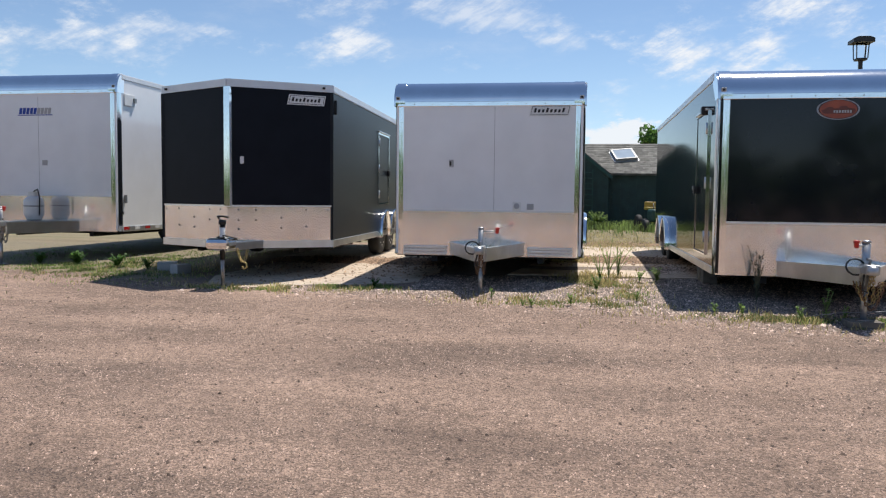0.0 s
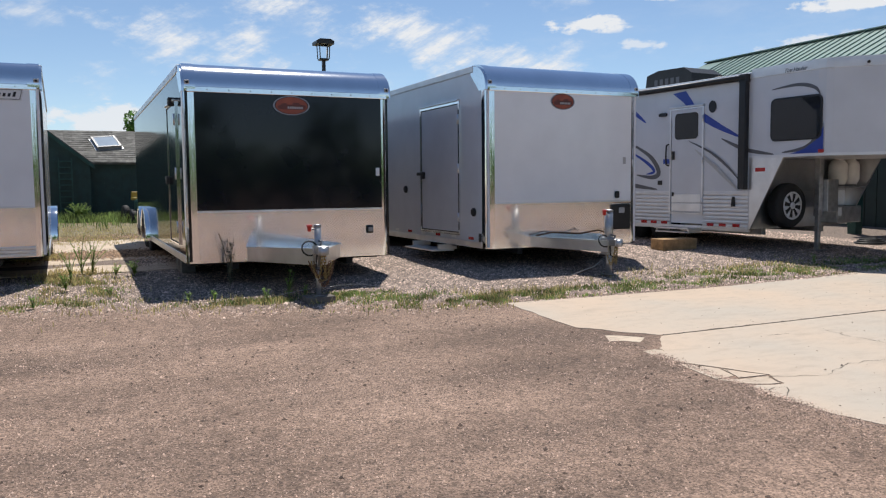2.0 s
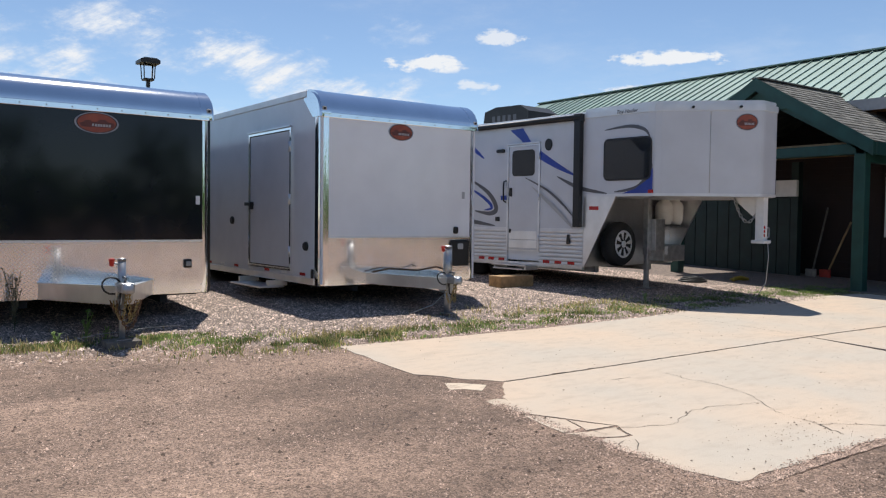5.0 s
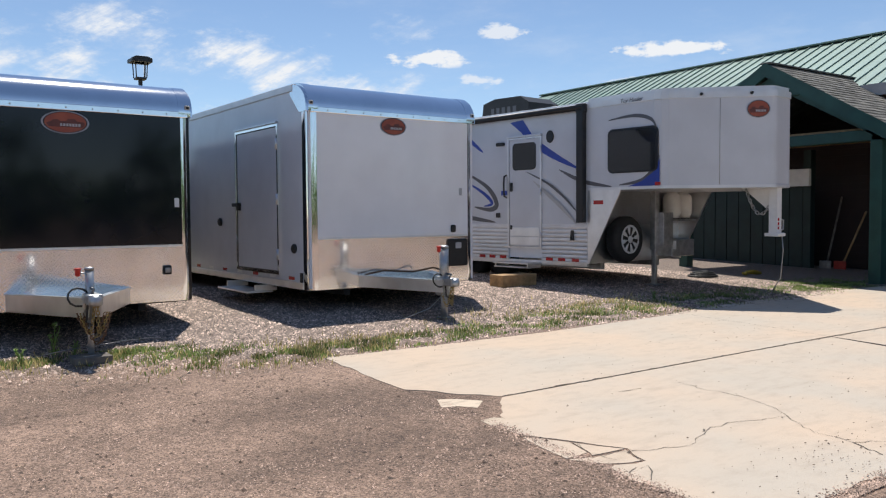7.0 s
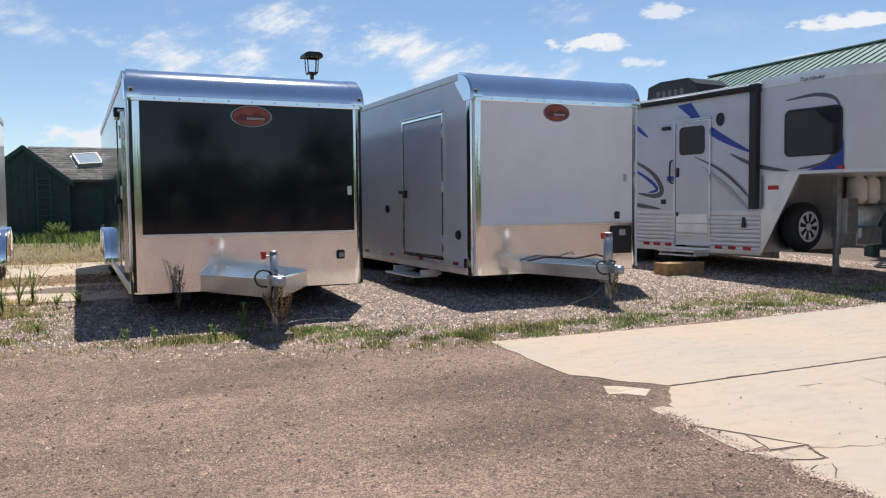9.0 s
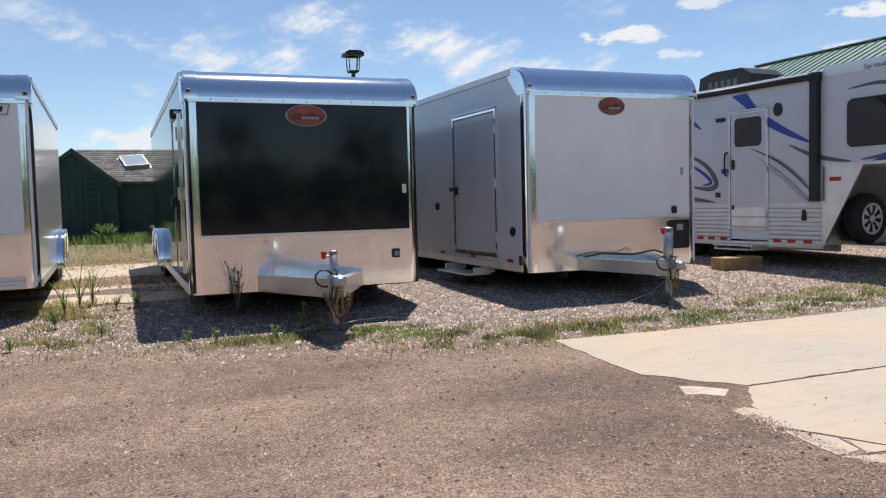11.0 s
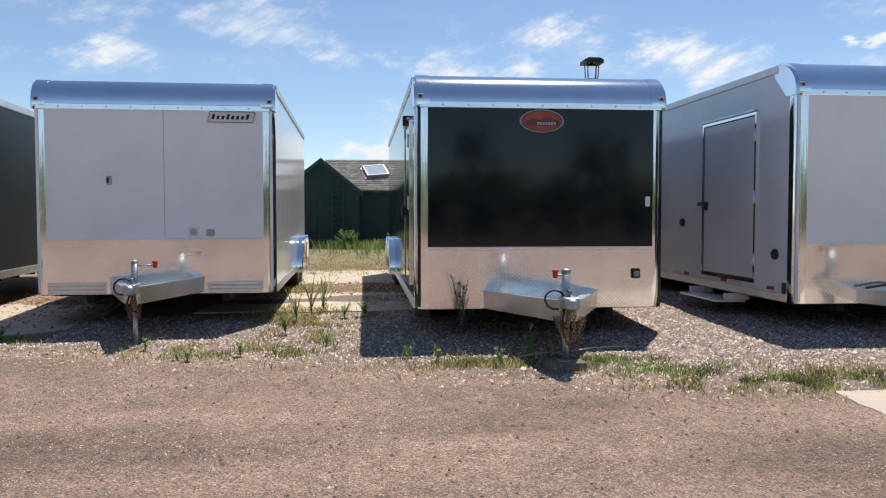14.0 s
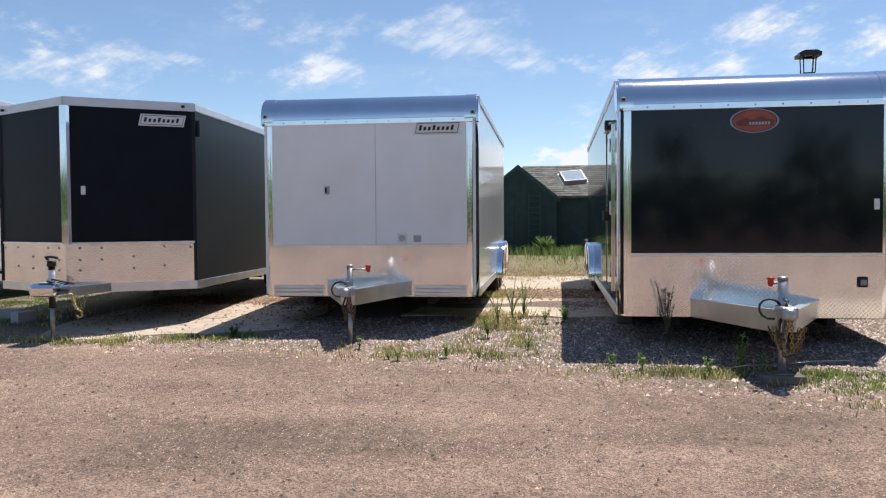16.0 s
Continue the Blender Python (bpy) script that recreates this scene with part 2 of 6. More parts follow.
CONCRETE = concrete("pale_concrete", (0.56, 0.44, 0.33), (0.485, 0.425, 0.35), (0.37, 0.30, 0.235), 0.42)
CONCRETE2 = concrete("dusty_concrete_pad", (0.62, 0.51, 0.39), (0.50, 0.40, 0.31), (0.24, 0.18, 0.13), 0.85)
CRACK = material("crack_dirt", (0.10, 0.085, 0.07), 0.95, 0, 0.2, 20, 90, 0.3)
PEBBLE = material("crushed_stone", (0.41, 0.315, 0.26), 0.85, 0, 0.4, 9, 200, 0.3)
# pale blue-grey base colour stands in for sky reflected in the skylight
SKYPANE = material("skylight_sky_tint", (0.36, 0.42, 0.48), 0.08, 0, 0.05, 4, 40, 0)
YELLOW = material("yellow_plastic", (0.35, 0.24, 0.03), 0.45, 0, 0.1, 10, 80, 0.05)
REDT = material("red_tool_paint", (0.35, 0.03, 0.02), 0.5, 0, 0.2, 10, 80, 0.1)
LAMPGLASS = material("clear_lamp_glass", (0.95, 0.95, 0.95), 0.03, 0, 0.02, 8, 60, 0)
LAMPGLASS.node_tree.nodes["Principled BSDF"].inputs["Transmission Weight"].default_value = 1.0
LAMPGLASS.node_tree.nodes["Principled BSDF"].inputs["IOR"].default_value = 1.02
CAP = wavy(material("buffed_aluminium_cap", (0.86, 0.88, 0.91), 0.10, 1.0, 0.03, 3, 30, 0), 2.0, 0.03)
BRONZE = material("dark_bronze_paint", (0.03, 0.027, 0.025), 0.45, 0.3, 0.15, 10, 80, 0.05)


def island_tint(m, lo, hi):
    """Lets each loose piece of a mesh take its own brightness."""
    nt = m.node_tree
    b = nt.nodes["Principled BSDF"]
    src = b.inputs["Base Color"].links[0].from_socket
    N, K = nt.nodes.new, nt.links.new
    g, r, mul = N("ShaderNodeNewGeometry"), N("ShaderNodeMapRange"), N("ShaderNodeVectorMath")
    mul.operation = "SCALE"
    K(g.outputs["Random Per Island"], r.inputs[0])
    r.inputs[3].default_value, r.inputs[4].default_value = lo, hi
    K(src, mul.inputs[0])
    K(r.outputs[0], mul.inputs["Scale"])
    K(mul.outputs[0], b.inputs["Base Color"])


def leafy(m, share):
    """Lets part of the light through thin blades and leaves."""
    nt = m.node_tree
    b, out = nt.nodes["Principled BSDF"], nt.nodes["Material Output"]
    thin, mix = nt.nodes.new("ShaderNodeBsdfTranslucent"), nt.nodes.new("ShaderNodeMixShader")
    nt.links.new(b.inputs["Base Color"].links[0].from_socket, thin.inputs[0])
    mix.inputs[0].default_value = share
    nt.links.new(b.outputs[0], mix.inputs[1])
    nt.links.new(thin.outputs[0], mix.inputs[2])
    nt.links.new(mix.outputs[0], out.inputs["Surface"])


for m_, lo_, hi_ in ((PEBBLE, 0.20, 1.70), (GRASS, 0.6, 1.5), (DRYGRASS, 0.6, 1.4), (LEAF, 0.55, 1.5), (SHINGLE, 0.65, 1.35)):
    island_tint(m_, lo_, hi_)
for m_ in (GRASS, DRYGRASS, LEAF):
    leafy(m_, 0.55)


# ---- mesh helpers ----
def box(bm, x0, x1, y0, y1, z0, z1, bevel=0.0):
    vs = [bm.verts.new((x, y, z)) for x in (x0, x1) for y in (y0, y1) for z in (z0, z1)]
    fs = [bm.faces.new([vs[i] for i in q]) for q in ((0, 1, 3, 2), (4, 6, 7, 5), (0, 4, 5, 1), (2, 3, 7, 6), (0, 2, 6, 4), (1, 5, 7, 3))]
    if bevel:
        es = list({e for f in fs for e in f.edges})
        bmesh.ops.bevel(bm, geom=es, offset=bevel, segments=2, profile=0.5, affect="EDGES")
    return bm


def prism(bm, outline, axis, a0, a1, smooth=False):
    """A closed outline (pairs) drawn out along an axis: pairs are the other two coordinates in x, y, z order."""
    def place(p, a):
        q = list(p)
        q.insert(axis, a)
        return q
    lo = [bm.verts.new(place(p, a0)) for p in outline]
    hi = [bm.verts.new(place(p, a1)) for p in outline]
    n = len(outline)
    fs = [bm.faces.new(lo[::-1]), bm.faces.new(hi)]
    for i in range(n):
        f = bm.faces.new((lo[i], lo[(i + 1) % n], hi[(i + 1) % n], hi[i]))
        f.smooth = smooth
        fs.append(f)
    bmesh.ops.recalc_face_normals(bm, faces=fs)
    return bm


def rod(bm, p0, p1, r0, r1=None, seg=12, caps=True):
    p0, p1 = Vector(p0), Vector(p1)
    r1 = r0 if r1 is None else r1
    q = (p1 - p0).to_track_quat("Z", "Y")
    rings = []
    for p, r in ((p0, r0), (p1, r1)):
        rings.append([bm.verts.new(p + q @ Vector((r * math.cos(a), r * math.sin(a), 0))) for a in (2 * math.pi * i / seg for i in range(seg))])
    for i in range(seg):
        f = bm.faces.new((rings[0][i], rings[0][(i + 1) % seg], rings[1][(i + 1) % seg], rings[1][i]))
        f.smooth = True
    if caps:
        bm.faces.new(rings[0][::-1])
        bm.faces.new(rings[1])
    return bm


def hose(bm, pts, r, seg=8):
    """A bent tube through points."""
    pts = [Vector(p) for p in pts]
    rings = []
    for i, p in enumerate(pts):
        d = (pts[min(i + 1, len(pts) - 1)] - pts[max(i - 1, 0)]).normalized()
        q = d.to_track_quat("Z", "Y")
        rings.append([bm.verts.new(p + q @ Vector((r * math.cos(a), r * math.sin(a), 0))) for a in (2 * math.pi * k / seg for k in range(seg))])
    for a, b in zip(rings, rings[1:]):
        off = min(range(seg), key=lambda o: sum((a[k].co - b[(k + o) % seg].co).length for k in range(seg)))
        for k in range(seg):
            f = bm.faces.new((a[k], a[(k + 1) % seg], b[(k + 1 + off) % seg], b[(k + off) % seg]))
            f.smooth = True
    bm.faces.new(rings[0][::-1])
    bm.faces.new(rings[-1])
    return bm


def lathe(bm, centre, axis, profile, seg=24):
    """A profile of (along, radius) pairs turned round an axis through centre."""
    c, q = Vector(centre), Vector(axis).to_track_quat("Z", "Y")
    rings = []
    for s, r in profile:
        rings.append([bm.verts.new(c + q @ Vector((r * math.cos(a), r * math.sin(a), s))) for a in (2 * math.pi * k / seg for k in range(seg))])
    for a, b in zip(rings, rings[1:]):
        for k in range(seg):
            f = bm.faces.new((a[k], a[(k + 1) % seg], b[(k + 1) % seg], b[k]))
            f.smooth = True
    bm.faces.new(rings[0][::-1])
    bm.faces.new(rings[-1])
    return bm


def rounded(u0, u1, z0, z1, r, n=5):
    """The outline of a rectangle with round corners."""
    out = []
    for cx, cz, a0 in ((u1 - r, z1 - r, 0), (u0 + r, z1 - r, 90), (u0 + r, z0 + r, 180), (u1 - r, z0 + r, 270)):
        for i in range(n + 1):
            a = radians(a0 + 90 * i / n)
            out.append((cx + r * math.cos(a), cz + r * math.sin(a)))
    return out


def ring_frame(bm, outer, inner, axis, a0, a1):
    """A frame between two outlines of the same count, drawn out along an axis."""
    def place(p, a):
        q = list(p)
        q.insert(axis, a)
        return q
    n = len(outer)
    v = [[bm.verts.new(place(p, a)) for p in o] for o in (outer, inner) for a in (a0, a1)]
    fs = []
    for i in range(n):
        j = (i + 1) % n
        for a, b in ((0, 1), (3, 2), (2, 0), (1, 3)):
            fs.append(bm.faces.new((v[a][i], v[a][j], v[b][j], v[b][i])))
    bmesh.ops.recalc_face_normals(bm, faces=fs)
    return bm


def part(name, bm, mat, parent, label=""):
    """Links a bmesh as one mesh object under a thing or under a part."""
    for e in bm.edges:
        if e.calc_face_angle(0) > 0.6:
            e.smooth = False
    me = bpy.data.meshes.new(name)
    bm.to_mesh(me)
    bm.free()
    me.materials.append(mat)
    ob = new(name, me)
    ob.parent = parent
    if label:
        ob["label"] = label
    return ob


def M():
    return bmesh.new()


def thing(name, m, label, category, group="", kind=""):
    ob = new(name)
    ob.matrix_world = m
    ob.empty_display_size = 0.2
    return tagged(ob, label, category, group, kind)


def solid(name, bm, mat, label="", category="", group="", kind=""):
    ob = part(name, bm, mat, None)
    return tagged(ob, label, category, group, kind)


def ground_z(x, y):
    return -0.08 + 0.0064 * max(-12.0, min(x, 12.0)) + 0.0312 * max(-14.0, min(y, 12.5))


# ---- ground ----
def edge_y(x):
    """Where the driven dirt ends and the loose stone of the parking strip begins."""
    return float(np.interp(x, [-14, -8.6, -5, -1.4, 0.4, 1.7, 3.0, 4.3, 9, 16], [11.4, 10.9, 9.7, 9.1, 8.6, 8.0, 7.6, 7.1, 7.0, 7.0]))


def ground_material():
    m = material("dirt_and_gravel", (0.335, 0.228, 0.168), 0.95, 0, 0.15, 0.7, 55, 0.5, color2=(0.25, 0.168, 0.122))
    nt = m.node_tree
    b = nt.nodes["Principled BSDF"]
    N, K = nt.nodes.new, nt.links.new
    co = N("ShaderNodeTexCoord")
    src = b.inputs["Base Color"].links[0].from_socket
    tracks, speck = N("ShaderNodeTexNoise"), N("ShaderNodeTexVoronoi")
    mp = N("ShaderNodeMapping")
    mp.inputs["Scale"].default_value = (0.45, 1.5, 1.0)
    K(co.outputs["Object"], mp.inputs[0])
    K(mp.outputs[0], tracks.inputs["Vector"])
    tracks.inputs["Scale"].default_value, tracks.inputs["Detail"].default_value = 0.9, 9
    K(co.outputs["Object"], speck.inputs["Vector"])
    speck.inputs["Scale"].default_value = 95
    r = N("ShaderNodeMapRange")
    r.inputs[1].default_value, r.inputs[2].default_value, r.inputs[3].default_value, r.inputs[4].default_value = 0.36, 0.64, 0.68, 1.14
    K(tracks.outputs["Fac"], r.inputs[0])
    r2 = N("ShaderNodeMapRange")
    r2.inputs[3].default_value, r2.inputs[4].default_value = 0.5, 1.5
    sepc = N("ShaderNodeSeparateColor")
    K(speck.outputs["Color"], sepc.inputs[0])
    K(sepc.outputs[0], r2.inputs[0])
    lump = N("ShaderNodeTexNoise")
    K(co.outputs["Object"], lump.inputs["Vector"])
    lump.inputs["Scale"].default_value, lump.inputs["Detail"].default_value, lump.inputs["Roughness"].default_value = 11, 8, 0.75
    r3, m3 = N("ShaderNodeMapRange"), N("ShaderNodeMath")
    r3.inputs[1].default_value, r3.inputs[2].default_value, r3.inputs[3].default_value, r3.inputs[4].default_value = 0.34, 0.66, 0.68, 1.28
    m3.operation = "MULTIPLY"
    K(lump.outputs["Fac"], r3.inputs[0])
    K(r.outputs[0], m3.inputs[0])
    K(r3.outputs[0], m3.inputs[1])
    mu = N("ShaderNodeMath")
    mu.operation = "MULTIPLY"
    K(m3.outputs[0], mu.inputs[0])
    K(r2.outputs[0], mu.inputs[1])
    sc = N("ShaderNodeVectorMath")
    sc.operation = "SCALE"
    K(src, sc.inputs[0])
    K(mu.outputs[0], sc.inputs["Scale"])
    K(sc.outputs[0], b.inputs["Base Color"])
    bp = N("ShaderNodeBump")
    bp.inputs["Strength"].default_value, bp.inputs["Distance"].default_value = 0.6, 0.010
    K(speck.outputs["Distance"], bp.inputs["Height"])
    bp2 = N("ShaderNodeBump")
    bp2.inputs["Strength"].default_value, bp2.inputs["Distance"].default_value = 0.8, 0.03
    K(lump.outputs["Fac"], bp2.inputs["Height"])
    K(bp.outputs[0], bp2.inputs["Normal"])
    K(bp2.outputs[0], b.inputs["Normal"])
    # loose grey stone, darkened for the shadowed gaps between stones, and dry turf zones
    zone, sz = N("ShaderNodeAttribute"), N("ShaderNodeSeparateColor")
    zone.attribute_name = "zone"
    K(zone.outputs["Color"], sz.inputs[0])
    cur = sc.outputs[0]
    for ch, lo, hi in ((0, (0.10, 0.075, 0.06), (0.30, 0.235, 0.195)), (1, (0.12, 0.12, 0.05), (0.33, 0.26, 0.15))):
        c, mx = N("ShaderNodeMixRGB"), N("ShaderNodeMixRGB")
        c.inputs[1].default_value, c.inputs[2].default_value = (*lo, 1), (*hi, 1)
        K((sepc.outputs[1] if ch == 0 else tracks.outputs["Fac"]), c.inputs[0])
        K(sz.outputs[ch], mx.inputs[0])
        K(cur, mx.inputs[1])
        K(c.outputs[0], mx.inputs[2])
        cur = mx.outputs[0]
    K(cur, b.inputs["Base Color"])
    return m


def build_ground():
    xs = sorted(set([-600, -250, -100, -50, -25, -14, -12, 12, 25, 50, 100, 250, 600] + [x * 0.25 for x in range(-48, 64)]))
    ys = sorted(set([-600, -250, -100, -50, -25, -14, 12.5, 25, 35, 60, 100, 250, 600] + [y * 0.25 for y in range(-12, 76)]))
    verts, faces = [], []
    for y in ys:
        for x in xs:
            near = -12 < x < 12 and -4 < y < 17
            bed = 0.04 if 4.9 < x < 16.2 and 3.3 < y < 6.6 else 0.0
            verts.append((x, y, ground_z(x, y) - bed + (0.012 * noise.noise((x * 0.9, y * 0.9, 0)) * (0.2 if x > 3.7 and y < 7.6 else 1.0) if near else 0)))
    n = len(xs)
    for j in range(len(ys) - 1):
        for i in range(n - 1):
            faces.append((j * n + i, j * n + i + 1, (j + 1) * n + i + 1, (j + 1) * n + i))
    me = bpy.data.meshes.new("ground")
    me.from_pydata(verts, [], faces)
    me.materials.append(ground_material())
    col = me.color_attributes.new("zone", "FLOAT_COLOR", "POINT")
    vals = []
    for x, y, z in verts:
        wob = 0.35 * noise.noise((x * 0.8, y * 0.8, 3)) + 0.2 * noise.noise((x * 2.5, y * 2.5, 5))
        stone = min(1, max(0, (y - edge_y(x) + wob) / 0.5)) if y < 17 else 0.0
        turf = min(1, max(0, (y - 16.5 + 4 * wob) / 2)) * 0.9
        if x < -5.5 and y > edge_y(x):
            turf = max(turf, 0.6)
        vals += [stone, turf, 0, 1]
    col.data.foreach_set("color", vals)
    for p in me.polygons:
        p.use_smooth = True
    tagged(new("ground", me), "reddish brown packed dirt and gravel yard", "ground", kind="structure")


build_ground()


def slab(name, outline, mat, thick, parent=None, label=""):
    """A slab that follows the ground's slope, with a slightly broken rim."""
    bm = M()
    top = [bm.verts.new((x, y, ground_z(x, y) + thick)) for x, y in outline]
    low = [bm.verts.new((x, y, ground_z(x, y) - 0.1)) for x, y in outline]
    n = len(outline)
    fs = [bm.faces.new(top)]
    for i in range(n):
        fs.append(bm.faces.new((top[i], low[i], low[(i + 1) % n], top[(i + 1) % n])))
    bmesh.ops.recalc_face_normals(bm, faces=fs)
    bmesh.ops.triangulate(bm, faces=[fs[0]])
    return part(name, bm, mat, parent, label)


def ragged(a, b, n, amp, seed):
    """Points from a to b with a broken edge between them."""
    r = random.Random(seed)
    a, b = Vector(a), Vector(b)
    side = Vector((-(b - a).y, (b - a).x)).normalized()
    return [tuple(a.lerp(b, i / n) + side * (r.uniform(-amp, amp) if 0 < i < n else 0)) for i in range(n)]


apron = thing("concrete_apron", pose(0, 0, 0), "pale cracked concrete driveway apron with a broken edge", "concrete apron", kind="structure")
slab("slab", [(4.27, 7.14)] + ragged((4.26, 6.9), (4.22, 5.81), 9, 0.02, 1) + ragged((4.24, 5.79), (4.69, 5.26), 6, 0.02, 2) + [(4.71, 5.235), (9.12, 5.22), (16.5, 5.10), (16.5, 7.05), (13.95, 7.27), (12.4, 7.35), (9.7, 7.25), (8.7, 7.08), (6.8, 7.03), (5.3, 7.08)], CONCRETE, 0.005, apron)
slab("slab", [(4.71, 5.21)] + ragged((4.66, 5.16), (4.47, 4.92), 4, 0.025, 3) + ragged((4.46, 4.90), (4.24, 4.67), 4, 0.03, 8) + ragged((4.235, 4.65), (4.24, 4.44), 3, 0.015, 4)
     + [(4.26, 4.40), (4.385, 4.22), (4.485, 4.04), (4.575, 3.905), (4.51, 3.79), (4.495, 3.70), (4.41, 3.70), (4.30, 3.75)] + ragged((4.25, 3.73), (4.19, 3.56), 3, 0.015, 5)
     + ragged((4.20, 3.54), (4.28, 2.93), 7, 0.02, 6) + [(4.33, 2.85), (4.42, 2.83)] + ragged((4.55, 2.86), (9.11, 2.78), 22, 0.035, 7) + [(9.11, 5.195)], CONCRETE, 0.0045, apron)
slab("slab", [(9.135, 5.195), (9.135, 2.75), (16.5, 2.6), (16.5, 5.075)], CONCRETE, 0.0045, apron)
# corner pieces that have broken away but still lie in place
for piece_, drop_ in (([(4.205, 4.39), (4.25, 4.365), (4.37, 4.185), (4.325, 3.995), (4.16, 3.985), (4.175, 4.19)], 0.006), ([(4.385, 4.155), (4.465, 4.02), (4.545, 3.915), (4.32, 3.935), (4.345, 3.985)], 0.007),
                      ([(4.30, 3.90), (4.535, 3.885), (4.485, 3.79), (4.475, 3.725), (4.40, 3.735), (4.295, 3.785), (4.235, 3.845), (4.165, 3.955)], 0.006),
                      ([(4.29, 5.42), (4.40, 5.36), (4.53, 5.22), (4.39, 5.10), (4.31, 5.20), (4.20, 5.24)], 0.004), ([(4.22, 4.83), (4.33, 4.84), (4.40, 4.78), (4.33, 4.70), (4.21, 4.69)], 0.005)):
    mid_ = sum((Vector(p) for p in piece_), Vector((0, 0))) / len(piece_)
    slab("broken_piece", [tuple(mid_ + (Vector(p) - mid_) * 1.05) for p in piece_], CONCRETE if drop_ > 0.005 else CONCRETE2, drop_ - 0.002, apron)


def crack(pts, width, seed):
    r = random.Random(seed)
    fine = []
    for a, b in zip(pts, pts[1:]):
        n = max(2, int(math.dist(a, b) / 0.06))
        for i in range(n):
            fine.append((a[0] + (b[0] - a[0]) * i / n + r.uniform(-0.018, 0.018), a[1] + (b[1] - a[1]) * i / n + r.uniform(-0.018, 0.018)))
    fine.append(pts[-1])
    bm = M()
    rows = []
    for i, (x, y) in enumerate(fine):
        d = Vector(fine[min(i + 1, len(fine) - 1)]) - Vector(fine[max(i - 1, 0)])
        s = Vector((-d.y, d.x)).normalized() * width * r.uniform(0.15, 0.85) * 0.4
        z = ground_z(x, y) + 0.0075
        rows.append((bm.verts.new((x + s.x, y + s.y, z)), bm.verts.new((x - s.x, y - s.y, z))))
    for a, b in zip(rows, rows[1:]):
        bm.faces.new((a[0], a[1], b[1], b[0]))
    part("crack", bm, CRACK, apron, "dark dirt-filled crack")


crack([(4.24, 4.42), (4.375, 4.205), (4.475, 4.03), (4.56, 3.90), (4.495, 3.79), (4.48, 3.70)], 0.012, 1)
crack([(4.31, 3.92), (4.52, 3.87), (4.81, 3.75), (4.99, 3.75), (5.25, 3.87), (5.48, 3.88), (5.98, 3.75)], 0.009, 2)
crack([(6.15, 4.78), (6.13, 4.51), (6.17, 4.25), (6.10, 3.96), (5.98, 3.75), (5.86, 3.62), (5.77, 3.46), (5.80, 3.32), (5.77, 3.19)], 0.008, 3)
crack([(5.78, 3.22), (5.73, 3.10), (5.69, 3.00)], 0.024, 4)
crack([(4.26, 3.61), (4.36, 3.64), (4.42, 3.63), (4.28, 3.48)], 0.012, 5)
crack([(5.20, 3.85), (5.26, 3.89)], 0.026, 6)
crack([(5.53, 4.85), (5.75, 4.82)], 0.022, 7)
crack([(9.11, 7.15), (9.125, 5.22), (9.125, 2.80)], 0.010, 8)
crack([(4.72, 5.225), (7.4, 5.215), (12.0, 5.14)], 0.022, 9)
crack([(5.77, 3.22), (5.94, 3.13), (6.17, 2.95)], 0.012, 10)
crack([(4.385, 4.17), (4.335, 3.98), (4.37, 3.80)], 0.006, 11)

tagged(slab("parking_pad", ragged((-5.0, 9.72), (-4.55, 9.50), 3, 0.03, 21) + ragged((-4.5, 9.5), (-3.95, 9.62), 4, 0.03, 22) + ragged((-3.9, 9.75), (-2.4, 10.3), 8, 0.06, 23) + ragged((-2.3, 10.4), (-2.2, 12.3), 5, 0.05, 24) + ragged((-2.3, 12.4), (-5.4, 12.5), 9, 0.08, 25) + [(-5.3, 10.6)], CONCRETE2, 0.012), "dusty pale concrete parking pad between trailers", "concrete pad", kind="structure")
tagged(slab("parking_pad", ragged((-5.5, 13.7), (-2.2, 13.6), 9, 0.08, 26) + [(-2.2, 17.0), (-5.6, 17.0)], CONCRETE2, 0.012), "dusty pale concrete pad behind a strip of litter", "concrete pad", kind="structure")
tagged(slab("parking_pad", ragged((-1.2, 11.45), (1.9, 11.35), 11, 0.07, 27) + ragged((1.9, 13.3), (-1.2, 13.35), 11, 0.06, 28), CONCRETE2, 0.012), "dusty pale concrete pad strip between trailers", "concrete pad", kind="structure")
tagged(slab("parking_pad", ragged((-1.3, 14.95), (1.9, 14.85), 11, 0.08, 29) + ragged((1.9, 17.9), (-1.3, 18.2), 11, 0.12, 30), CONCRETE2, 0.012), "dusty pale concrete pad partly under dirt", "concrete pad", kind="structure")
for x_, y_, t_ in ((-6.29, 11.03, 20), (-5.93, 10.76, 75)):
    cb_ = box(M(), -0.14, 0.14, -0.07, 0.07, 0.0, 0.14, 0.008)
    bmesh.ops.transform(cb_, matrix=pose(x_, y_, ground_z(x_, y_), 0, 0, t_), verts=cb_.verts)
    solid("concrete_block", cb_, GREYP, "small grey concrete block lying in the weeds", "block", "blocks beside the trailer")


